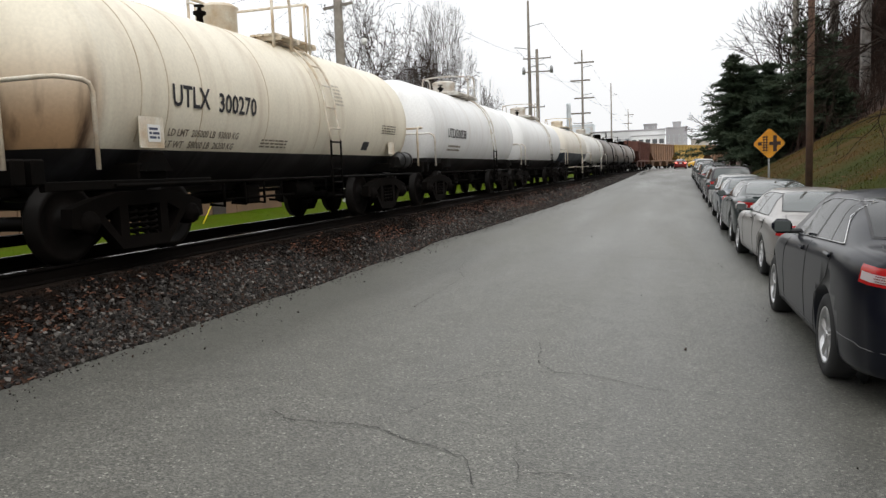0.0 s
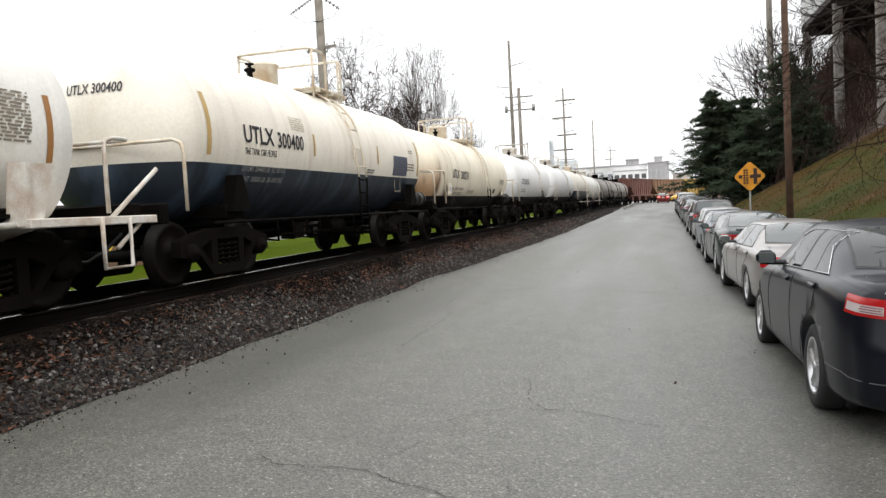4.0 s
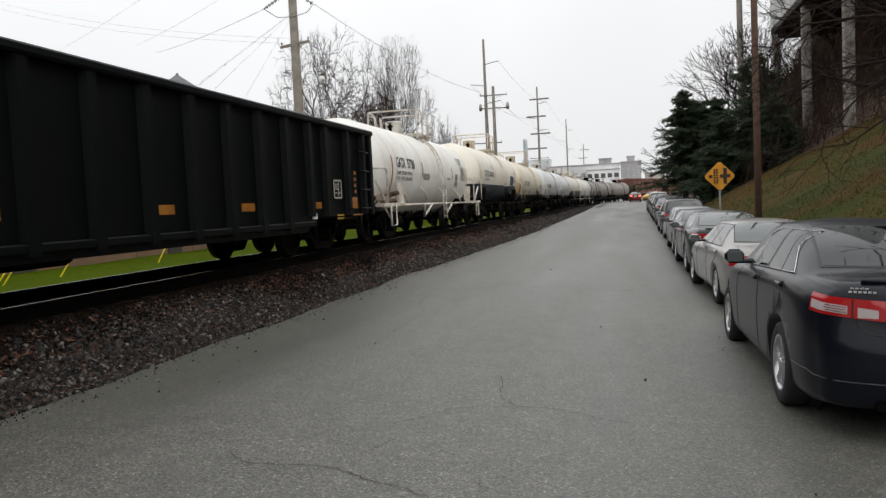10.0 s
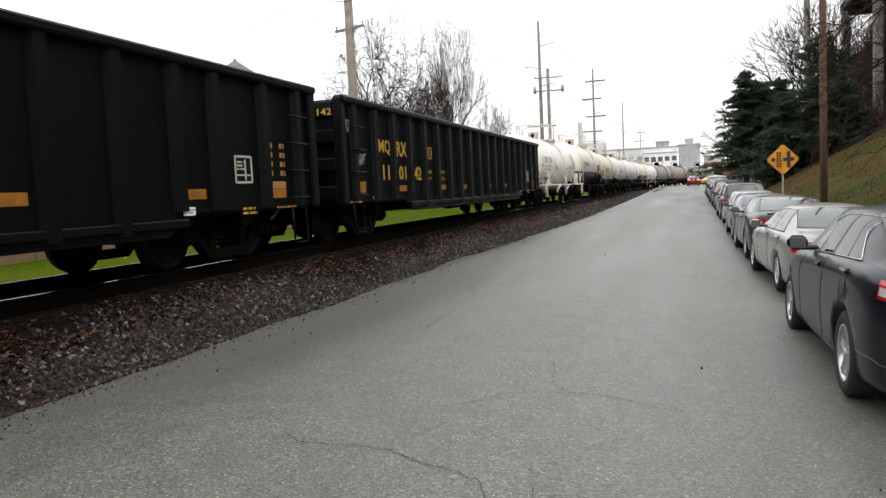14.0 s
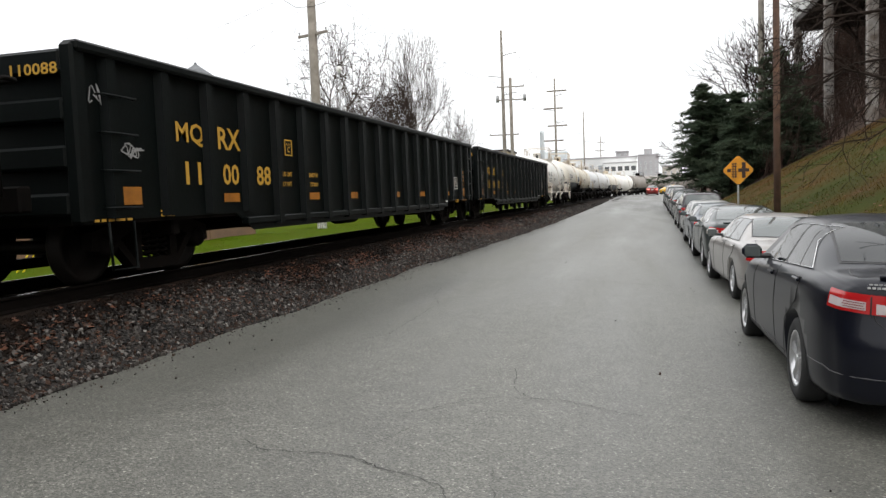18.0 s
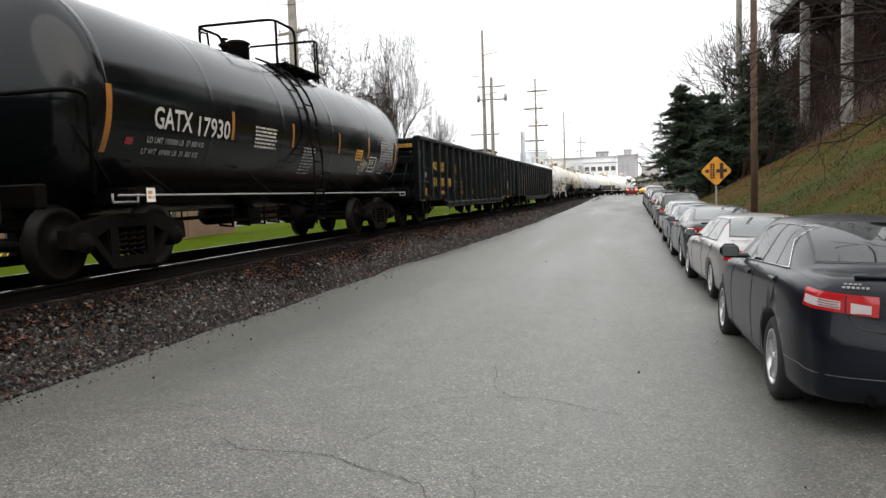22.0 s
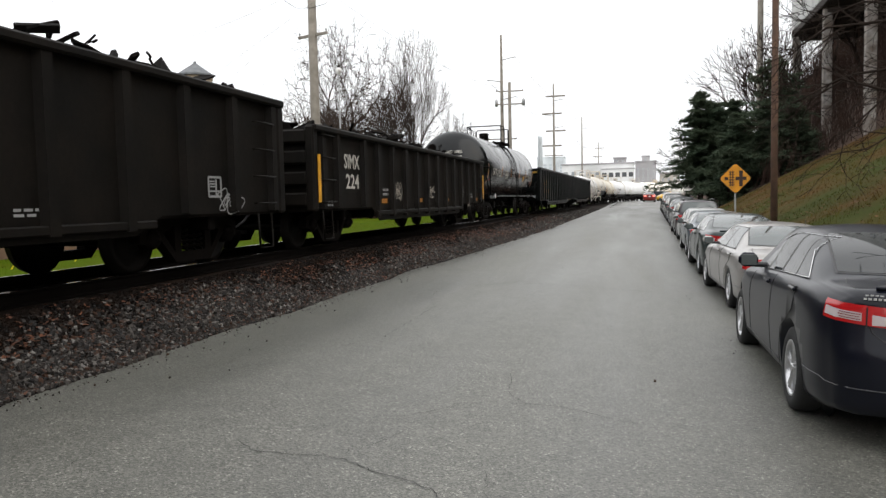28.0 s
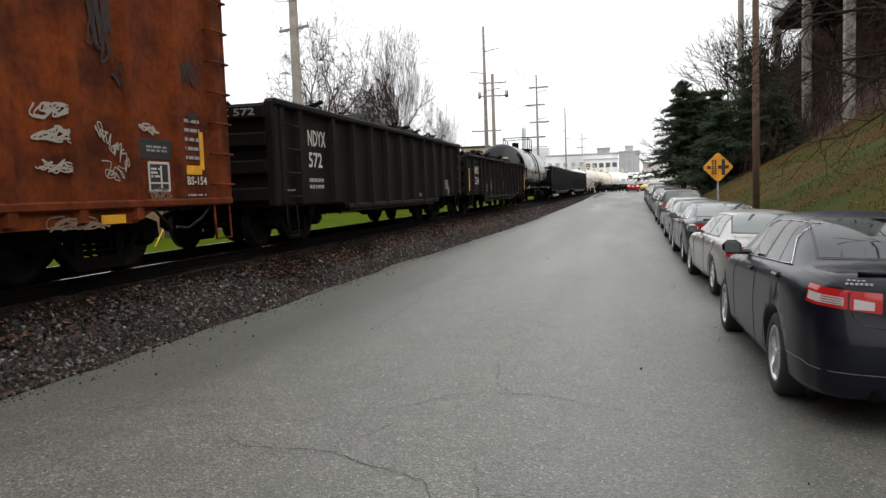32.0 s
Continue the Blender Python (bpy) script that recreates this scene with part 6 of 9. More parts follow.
HATCH = dict(SEDAN, wb=2.5, tyre=0.31, rim=0.2, W=0.87, roof_w=0.6, roof_z=1.43,
             top=[(-0.72, 0.98), (-0.68, 1.02), (-0.6, 1.1), (-0.3, 1.36), (-0.15, 1.42), (0.3, 1.47), (1.0, 1.48), (1.35, 1.46), (1.65, 1.38), (2.1, 1.12), (2.35, 0.99), (2.5, 0.96), (2.85, 0.9), (3.15, 0.8), (3.28, 0.66)],
             belt=[(-0.72, 0.95), (0.0, 0.99), (1.0, 0.97), (1.8, 0.94), (2.4, 0.9), (2.9, 0.82), (3.28, 0.58)],
             wide=[(-0.72, 0.79), (-0.6, 0.83), (-0.3, 0.86), (0.0, 0.87), (2.4, 0.87), (2.8, 0.85), (3.05, 0.79), (3.28, 0.66)],
             glass_r=(-0.6, -0.32), glass_f=(1.62, 2.3), win=(-0.45, -0.2, 1.32, 1.8), belt_z=(1.01, 0.96), roof_line=1.36, doors=(-0.05, 0.82, 1.8), lamp=((0.95, 0.95), (0.74, 0.74)), quarter=False)


def body_bm(p):
    y0, y1 = p["top"][0][0], p["top"][-1][0]
    def section(y):
        zt, zs, w = curve_at(p["top"], y), curve_at(p["belt"], y), curve_at(p["wide"], y)
        w0 = w / p["W"]
        zb = 0.2 + 0.03 * max(0.0, 1 - (y - y0) / 0.6) ** 2 + 0.05 * max(0.0, 1 - (y1 - y) / 0.5)
        wb = w * 0.895
        v = min(1.0, max(0.0, (zt - 0.05 - zs) / (p["roof_z"] - 0.02 - zs)))
        wt = (wb - 0.06) * (1 - v) + min(p["roof_w"], wb - 0.06) * v
        crown = 0.02 + 0.03 * v
        zc = max(zt - crown, zs + 0.012)
        pts = [(0, zb), (w * 0.8, zb), (w * 0.925, zb + 0.015), (w * 0.962, zb + 0.06), (w * 0.975, zb + 0.14), (w * 0.988, 0.45), (w, 0.6), (w * 0.998, 0.7), (w * 0.985, zs - 0.13), (w * 0.958, zs - 0.05), (w * 0.925, zs - 0.012), (wb, zs)]
        bx, cx = (wb, zs), (wt, zc)
        d = math.dist(bx, cx)
        r = min(0.12, 0.42 * d)
        s = (cx[0] + (bx[0] - cx[0]) * r / d, cx[1] + (bx[1] - cx[1]) * r / d)
        e = (cx[0] - r * 1.1, zc + crown * (1 - ((wt - r * 1.1) / wt) ** 2))
        for t in (0.25, 0.5, 0.75):
            pts.append((bx[0] + (s[0] - bx[0]) * t, bx[1] + (s[1] - bx[1]) * t + 0.004 * math.sin(math.pi * t)))
        for t in steps(0, 1, 6):
            pts.append(tuple((1 - t) ** 2 * s[k] + 2 * t * (1 - t) * cx[k] + t * t * e[k] for k in (0, 1)))
        for t in (0.3, 0.65):
            x = e[0] * (1 - t)
            pts.append((x, zc + crown * (1 - (x / wt) ** 2)))
        pts.append((0, zt))
        return pts, w
    def bent(x, y, z):
        """Rounds the ends of the plan: the sides lag behind the middle."""
        q = abs(x) / p["W"]
        return (x, y + 0.15 * q * q * max(0.0, 1 - (y - y0) / 1.7) + 0.1 * q ** 6 * max(0.0, 1 - (y - y0) / 0.4) - 0.32 * q * q * max(0.0, 1 - (y1 - y) / 2.4), z)
    def ring(half, y):
        return [bent(x, y(z), z) for x, z in half] + [bent(-x, y(z), z) for x, z in reversed(half[1:-1])]
    ys = [y0, y0 + 0.03, y0 + 0.07, y0 + 0.12]
    ys += [y0 + 0.12 + (y1 - y0 - 0.24) * i / 58 for i in range(1, 58)]
    ys += [y1 - 0.12, y1 - 0.06, y1 - 0.02, y1]
    rings = []
    # rear face: the bumper stands proud, the boot panel above is upright
    tail = [(0.2, 0.0), (0.3, 0.035), (0.42, 0.072), (0.6, 0.08), (0.68, 0.07), (0.73, 0.02), (0.8, 0.006), (0.98, 0.0), (1.1, -0.04), (1.7, -0.2)]
    half, _ = section(y0)
    for k, g in ((0.05, 1.0), (0.45, 1.0), (0.72, 1.0), (0.88, 0.95), (0.94, 0.8), (0.975, 0.5), (0.992, 0.2)):
        rings.append(ring([(x * k, 0.62 + (z - 0.62) * k) for x, z in half], lambda z, g=g: y0 - g * (0.03 + curve_at(tail, z))))
    for y in ys:
        half, _ = section(y)
        rings.append(ring(half, lambda z, y=y: y))
    half, _ = section(y1)
    for k, g in ((0.98, 0.3), (0.92, 0.7), (0.7, 0.95), (0.3, 1.0), (0.05, 1.0)):
        rings.append(ring([(x * k, 0.5 + (z - 0.5) * k) for x, z in half], lambda z, g=g: y1 + g * 0.07))
    bm = loft(B(), rings)
    bmesh.ops.recalc_face_normals(bm, faces=bm.faces)
    return bm


def wheel_meshes(p, spokes):
    r, q = p["tyre"], p["rim"]
    tyre = mesh_of("tyre", lathe(B(), [(-0.1, q), (-0.105, r - 0.05), (-0.09, r - 0.012), (-0.06, r), (0.06, r), (0.09, r - 0.012), (0.108, r - 0.05), (0.102, q + 0.012), (0.096, q)], "x", 40, caps=False), RUBBER)
    bm = B()
    lathe(bm, [(0.08, q + 0.006), (0.1, q), (0.094, q - 0.014), (0.05, q - 0.022), (0.0, q - 0.03)], "x", 40, caps=False)
    for i in range(spokes):
        m = Matrix.Rotation(2 * math.pi * i / spokes, 3, "X")
        big = spokes == 5
        prof = [(0.03, 0.05 if big else 0.026, 0.088), (q * 0.5, 0.034 if big else 0.02, 0.084), (q - 0.016, 0.05 if big else 0.03, 0.09)]
        rows = []
        for rr, ww, x in prof:
            rows.append([m @ Vector(v) for v in ((x - 0.04, -ww, rr), (x - 0.012, -ww, rr), (x, -ww * 0.4, rr), (x - 0.008, 0, rr), (x, ww * 0.4, rr), (x - 0.012, ww, rr), (x - 0.04, ww, rr))])
        loft(bm, rows, closed=True, caps=True, smooth=False)
    rod(bm, (0.03, 0, 0), (0.095, 0, 0), 0.042, 0.034, 16)
    rim = mesh_of("rim", bm, ALLOY)
    disc = mesh_of("brake_disc", lathe(B(), [(0.0, 0.0), (0.0, q - 0.03), (0.012, q - 0.03), (0.012, 0.0)], "x", 28), BLACK_TRIM)
    return tyre, rim, disc


TINTED = plain("tinted_car_glass", (0.008, 0.01, 0.011), 0.04)
TINTED.node_tree.nodes["Principled BSDF"].inputs["Specular IOR Level"].default_value = 0.22
MODELS = {}


def model(kind):
    """Body, wheels and the shared meshes of the parts that lie on its skin."""
    if kind in MODELS:
        return MODELS[kind]
    p = {"sedan": SEDAN, "old": OLD, "suv": SUV, "hatch": HATCH}[kind]
    bm = body_bm(p)
    tree = BVHTree.FromBMesh(bm)
    me = bpy.data.meshes.new("body")
    bm.to_mesh(me)
    bm.free()
    w, t = p["W"], p["tyre"]
    cutters = [((s * w * 1.1, y, t + 0.015), (s * (w - 0.3), y, t + 0.015), t + 0.05) for s in (1, -1) for y in (0.0, p["wb"])]
    body = cut(me, cutters)
    def hit(o, d, lift):
        loc, nor, _, _ = tree.ray_cast(Vector(o), Vector(d).normalized())
        if loc is None:
            loc, nor, _, _ = tree.find_nearest(Vector(o) + Vector(d).normalized() * 2)
        if nor.dot(Vector(d)) > 0:
            nor = -nor
        return loc + nor * lift
    def on_side(s, y, z, lift=0.004):
        return hit((s * 2, y, z), (-s, 0, 0), lift)
    def on_top(x, y, lift=0.004):
        return hit((x, y, 3), (0, 0, -1), lift)
    def on_rear(x, z, lift=0.004):
        return hit((x, -3, z), (0, 1, 0), lift)
    def sheet_of(rows, lift_edges=False):
        return loft(B(), rows, closed=False, caps=False)
    def side_patch(s, low, high, a, b, lift):
        """A pane on the side between two lines low(u) and high(u), u from a to b; each gives (y, z)."""
        rows = []
        for v in steps(0, 1, 7):
            row = []
            for u in steps(0, 1, 12):
                (ya, za), (yb, zb) = low(a + (b - a) * u), high(a + (b - a) * u)
                row.append(on_side(s, ya + (yb - ya) * v, za + (zb - za) * v, lift))
            rows.append(row)
        return sheet_of(rows)
    pane = TINTED if p is SEDAN else GLASS
    parts = []
    r0, r1, f1, f0 = p["win"]
    zb0, zb1 = p["belt_z"]
    zr = p["roof_line"]
    def low(u):
        y = r0 + (f0 - r0) * u
        return (y, zb0 + (zb1 - zb0) * (y - r0) / (f0 - r0))
    def high(u):
        y = r1 + (f1 - r1) * u
        return (y, zr - 0.1 * max(0, 1 - u / 0.14) ** 2 - 0.06 * max(0, (u - 0.72) / 0.28) ** 2 + 0.018 * math.sin(math.pi * u))
    mid = (p["doors"][1] - r0) / (f0 - r0)
    q0 = 0.2 if p["quarter"] else 0.01
    for s in (-1, 1):
        parts.append(("side_window", side_patch(s, low, high, mid + 0.02, 0.99, 0.004), pane, "dark side window"))
        parts.append(("side_window", side_patch(s, low, high, q0 + 0.02, mid - 0.02, 0.004), pane, "dark side window"))
        parts.append(("window_post", side_patch(s, low, high, mid - 0.021, mid + 0.021, 0.003), BLACK_TRIM, "black door post"))
        if p["quarter"]:
            parts.append(("quarter_window", side_patch(s, low, high, 0.01, q0, 0.004), pane, "small dark quarter window"))
            parts.append(("window_post", side_patch(s, low, high, q0 - 0.001, q0 + 0.021, 0.003), BLACK_TRIM, "black window post"))
        line = [on_side(s, *low(u), 0.008) for u in steps(0, 1, 16)]
        line2 = [on_side(s, *high(u), 0.007) for u in steps(0, 1, 16)]
        parts.append(("window_trim", pipe(B(), line, 0.0042, 6), "trim", "bright trim under the windows"))
        parts.append(("window_trim", pipe(B(), [line[0]] + line2, 0.003, 6), "trim", "bright trim over the windows"))
        d0, d1, d2 = p["doors"]
        zs = curve_at(p["belt"], 1.0)
        for pts in ([(d1, 0.27), (d1 - 0.01, 0.5), (d1, 0.8), (d1, zs - 0.01)], [(d2 + 0.14, 0.27), (d2 + 0.12, 0.5), (d2 + 0.16, 0.8), (d2 + 0.04, zs - 0.04)], [(t + 0.16, 0.27), (t + 0.13, 0.42), (t + 0.02, 0.62), (d0 + 0.12, 0.8), (d0 + 0.05, zs - 0.02)]):
            fine = []
            for a, b in zip(pts, pts[1:]):
                fine += [(a[0] + (b[0] - a[0]) * k / 4, a[1] + (b[1] - a[1]) * k / 4) for k in range(4)]
            parts.append(("door_gap", pipe(B(), [on_side(s, y, z, 0.0) for y, z in fine + [pts[-1]]], 0.0045, 4), BLACK_TRIM, ""))
        parts.append(("sill_line", pipe(B(), [on_side(s, y, 0.3, 0.001) for y in steps(t + 0.12, p["wb"] - t - 0.12, 8)], 0.004, 4), BLACK_TRIM, ""))
        # tail lamp round the corner
        y0 = p["top"][0][0]
        (ti, to), (bi, bo) = p["lamp"]
        def corner(a0, a1, za, zb, lift):
            rows = []
            for v in steps(0, 1, 6):
                row = []
                for u in steps(0, 1, 16):
                    g = math.radians(a0 + (a1 - a0) * u)
                    d = (s * math.sin(g), -math.cos(g), 0)
                    z = za(u) + (zb(u) - za(u)) * v
                    ax = (s * 0.5, y0 + 0.42, z)
                    row.append(hit((ax[0] + d[0] * 2, ax[1] + d[1] * 2, z), (-d[0], -d[1], 0), lift))
                rows.append(row)
            return sheet_of(rows)
        tip = p is not OLD and p is not SEDAN
        lo = lambda u: bi + (bo - bi) * u + (0.03 * max(0, u - 0.8) / 0.2 if tip else 0)
        hi = lambda u: ti + (to - ti) * u - (0.025 * (max(0, u - 0.75) / 0.25) ** 2 if tip else 0)
        a1 = 66 if p is SEDAN else 74 if p["quarter"] else 62
        parts.append(("tail_lamp", corner(-8 if p is SEDAN else -34, a1, lo, hi, 0.008), "lamp", "red tail lamp cluster"))
        m1 = lambda u: lo(0.43 + 0.53 * u) + 0.022
        m2 = lambda u: lo(0.43 + 0.53 * u) + 0.078
        if p is SEDAN:
            parts.append(("clear_lens", corner(24, 63, m1, m2, 0.0115), LAMP_CLEAR, "clear lens with rows of lamps"))
            parts.append(("reversing_lens", corner(-2, 15, lambda u: bi + 0.02, lambda u: bi + 0.075 + 0.015 * u, 0.0115), LAMP_CLEAR, "clear reversing lens"))
            parts.append(("lamp_seam", corner(18.9, 20.1, lambda u: bi, lambda u: ti, 0.0125), BLACK_TRIM, ""))
            bm = B()
            for i in range(9):
                for k in (0, 1, 2):
                    g = math.radians(26 + i * 2.1 + (1.05 if k == 1 else 0))
                    u = (math.degrees(g) - 24) / 39
                    z = m1(u) + (m2(u) - m1(u)) * (0.2 + 0.3 * k)
                    d = (s * math.sin(g), -math.cos(g), 0)
                    c = hit((s * 0.5 + d[0] * 2, y0 + 0.42 + d[1] * 2, z), (-d[0], -d[1], 0), 0.012)
                    box(bm, c, (0.009, 0.009, 0.006))
            parts.append(("lamp_row", bm, RED_DARK, "rows of small red lamps"))
        else:
            parts.append(("reversing_lens", corner(-18, 8, lambda u: bi + 0.02, lambda u: bi + 0.07, 0.0115), LAMP_CLEAR, "clear reversing lens"))
        # bumper seam from the wheel arch round the corner
        seam = [on_side(s, y, 0.44, 0.003) for y in steps(-t - 0.06, y0 + 0.3, 6)]
        for g in (60, 45, 30, 15, 0, -15, -30):
            d = (s * math.sin(math.radians(g)), -math.cos(math.radians(g)), 0)
            seam.append(hit((s * 0.5 + d[0] * 2, y0 + 0.42 + d[1] * 2, 0.42), (-d[0], -d[1], 0), 0.004))
        parts.append(("bumper_seam", pipe(B(), seam, 0.0035, 5), GREY_SEAM, "lighter bumper seam"))
        # boot lid gap from the glass over the shoulder and down the rear
        if p is SEDAN or p is OLD:
            top = [on_top(s * x, y, 0.0) for x, y in ((0.62, p["glass_r"][0] - 0.02), (0.66, p["glass_r"][0] - 0.2), (0.675, y0 + 0.32), (0.665, y0 + 0.2))]
            back = [on_rear(s * x, z, 0.0) for x, z in ((0.64, ti - 0.005), (0.62, bi + 0.05), (0.6, bi - 0.03), (0.54, bi - 0.08), (0.4, bi - 0.1))]
            parts.append(("boot_gap", pipe(B(), top + back, 0.005, 5), BLACK_TRIM, ""))
    # rear window and windscreen
    a, b = p["glass_r"]
    def end_pane(a, b, wa, wb_, lift, bow):
        rows = []
        for v in steps(0, 1, 10):
            y = a + (b - a) * v
            h = wa + (wb_ - wa) * v
            rows.append([on_top(h * u, y + bow * u * u, lift) for u in steps(-1, 1, 14)])
        return sheet_of(rows)
    if p is SUV or p is HATCH:
        zt = p["roof_line"] + 0.02
        rows = []
        for v in steps(0, 1, 8):
            z = p["belt_z"][0] + 0.03 + (zt - 0.03 - p["belt_z"][0]) * v
            h = w * 0.76 * (1 - v) + p["roof_w"] * 0.9 * v
            rows.append([on_rear(h * u, z, 0.005) for u in steps(-1, 1, 12)])
        parts.append(("rear_window", sheet_of(rows), pane, "dark tinted rear window"))
    else:
        parts.append(("rear_window", end_pane(a + 0.02, b, 0.64, 0.5, 0.005, 0.1), pane, "dark tinted rear window"))
        parts.append(("rear_window_seal", end_pane(a - 0.005, b + 0.025, 0.66, 0.525, 0.003, 0.1), BLACK_TRIM, "black seal round the rear window"))
    a, b = p["glass_f"]
    parts.append(("windscreen", end_pane(a, b, 0.55, 0.66, 0.005, -0.22), pane, "windscreen"))
    zt = p["lamp"][0][0]
    if p is SEDAN:
        parts.append(("boot_lip", pipe(B(), [on_top(x, y0 + 0.045 + 0.1 * (x / 0.6) ** 2, 0.012) for x in steps(-0.56, 0.56, 14)], 0.017, 8), "paint", "raised lip on the boot lid"))
    parts.append(("number_plate", bbox(B(), on_rear(0, zt - 0.13, 0.004), (0.31, 0.012, 0.16), 0.005), WHITE, "pale number plate"))
    MODELS[kind] = (p, body, wheel_meshes(p, 5 if kind == "sedan" else 8), [(n, mesh_of(n, b, BLACK_TRIM if isinstance(m, str) else m), m, l) for n, b, m, l in parts], on_side)
    return MODELS[kind]


def car(kind, paint, m, label, category="car", lamp=None, brake=None, chrome=True, group="cars parked along the street", marks=False, high=1.0):
    p, body, (tyre, rim, disc), skin, on_side = model(kind)
    c = thing("car", label, category, group, m @ Matrix.Diagonal((1, 1, high, 1)))
    def dressed(me, material):
        k = me.copy()
        k.materials.clear()
        k.materials.append(material)
        return k
    b = part("body", dressed(body, paint), paint, c, "painted car body")
    slots = {"trim": CHROME if chrome else BLACK_TRIM, "lamp": lamp or LAMP_RED, "paint": paint}
    lamp_part = None
    for name, me, material, note in skin:
        me = dressed(me, slots[material]) if isinstance(material, str) else me
        if material is TINTED and not marks:
            me = dressed(me, GLASS)
        under = lamp_part if name in ("clear_lens", "reversing_lens", "lamp_seam", "lamp_row") and lamp_part else c
        ob = part(name, me, None, under, "black trim round the windows" if material == "trim" and not chrome else note)
        if name == "tail_lamp":
            lamp_part = ob
    w, t = p["W"], p["tyre"]
    d0, d1, d2 = p["doors"]
    zb0, zb1 = p["belt_z"]
    for s in (-1, 1):
        for y, z in ((d0 + 0.14, zb0 - 0.1), (d1 + 0.22, zb1 - 0.075)):
            h = part("door_handle", bbox(B(), on_side(s, y, z, 0.02), (0.026, 0.2, 0.034), 0.012), paint, c, "body-coloured door handle")
            part("handle_recess", bbox(B(), on_side(s, y - 0.01, z - 0.004, -0.001), (0.012, 0.12, 0.07), 0.004), BLACK_TRIM, h)
        bm = B()
        my, mz = d2 - 0.1, zb1 + 0.075
        wx = s * w * 0.9
        bbox(bm, (wx + s * 0.15, my, mz), (0.19, 0.12, 0.145), 0.05)
        mir = part("door_mirror", bm, paint, c, "door mirror")
        part("mirror_arm", bbox(B(), (wx + s * 0.02, my + 0.02, mz - 0.05), (0.18, 0.07, 0.05), 0.02), BLACK_TRIM, mir)
        part("mirror_glass", bbox(B(), (wx + s * 0.15, my - 0.058, mz), (0.15, 0.008, 0.11), 0.003), GLASS, mir)
        if brake:
            part("brake_light", bbox(B(), (s * w * 0.68, p["top"][0][0] - 0.03, p["lamp"][0][0] - 0.08), (0.34, 0.05, 0.13), 0.02), brake, c, "lit red brake light")
        yf = p["top"][-1][0]
        part("headlamp", bbox(B(), (s * w * 0.66, yf - 0.2, 0.66), (0.34, 0.22, 0.13), 0.05, Matrix.Rotation(s * -0.45, 3, "Z")), LAMP_CLEAR, c, "clear headlamp")
    y0 = p["top"][0][0]
    part("under_tray", bbox(B(), (0, p["wb"] / 2, 0.22), (2 * w - 0.3, p["wb"] + 1.2, 0.1), 0.03), BLACK_TRIM, c)
    part("exhaust", rod(B(), (-w * 0.52, y0 + 0.25, 0.27), (-w * 0.52, y0 - 0.03, 0.265), 0.03, n=14), STEEL, c, "exhaust tip")
    if kind == "suv":
        for s in (-1, 1):
            part("roof_rail", pipe(B(), [(s * 0.58, y, z) for y, z in ((-0.35, 1.69), (-0.25, 1.76), (0.5, 1.79), (1.2, 1.77), (1.3, 1.71))], 0.018, 8), BLACK_TRIM, c, "black roof rail")
    if kind == "old":
        part("aerial", rod(B(), (0.1, -0.3, 1.06), (0.1, -0.34, 1.5), 0.004, n=6), BLACK_TRIM, c, "thin roof aerial")
    if marks:
        # two lines of bright lettering on the boot lid, as plain bars
        for x0, x1, z, h in ((-0.645, -0.55, 1.056, 0.008), (-0.655, -0.5, 1.032, 0.014)):
            bm = B()
            k = 0
            while x0 + k * 0.027 < x1:
                box(bm, (x0 + k * 0.027 + 0.01, y0 - 0.036 + 0.15 * ((x0 + k * 0.027) / w) ** 2 + 0.1 * ((x0 + k * 0.027) / w) ** 6, z - 0.02), (0.019, 0.008, h))
                k += 1
            part("lettering", bm, BADGE, c, "bright lettering as plain bars")
    for s in (-1, 1):
        for y in (0.0, p["wb"]):
            part("wheel_arch", rod(B(), (s * (w - 0.285), y, t + 0.015), (s * (w - 0.27), y, t + 0.015), t + 0.049, n=32), BLACK_TRIM, c)
            wh = part("wheel", tyre, None, c, "black tyre on an alloy rim")
            wh.matrix_basis = Matrix.Diagonal((1, 1, 1 / high, 1)) @ pose(s * (w - 0.118), y, t, 0, 0, 0 if s > 0 else 180)
            part("rim", rim, None, wh, "silver alloy rim")
            part("brake_disc", disc, None, wh)
    return c


def car_paint(name, color, metal=0.0, rough=0.35, coat=0.6):
    """Wet lacquer: a dark base under a clear coat, with a skin of raindrops."""
    m = mat(name, color, rough, metal, vary=0.1, scale=2, fine=160, bump=0.0, stain=0.15, coat=coat, spec=0.15)
    m.node_tree.nodes["Principled BSDF"].inputs["Coat Roughness"].default_value = 0.03
    nt = m.node_tree
    n, l = nt.nodes, nt.links
    co, vo, ramp, bp = n.new("ShaderNodeTexCoord"), n.new("ShaderNodeTexVoronoi"), n.new("ShaderNodeMapRange"), n.new("ShaderNodeBump")
    vo.inputs["Scale"].default_value = 75
    ramp.inputs["From Min"].default_value, ramp.inputs["From Max"].default_value = 0.12, 0.34
    ramp.inputs["To Min"].default_value, ramp.inputs["To Max"].default_value = 1.0, 0.0
    l.new(co.outputs["Object"], vo.inputs["Vector"])
    l.new(vo.outputs["Distance"], ramp.inputs["Value"])
    bp.inputs["Strength"].default_value, bp.inputs["Distance"].default_value = 0.09, 0.003
    l.new(ramp.outputs["Result"], bp.inputs["Height"])
    l.new(bp.outputs["Normal"], n["Principled BSDF"].inputs["Coat Normal"])
    return m


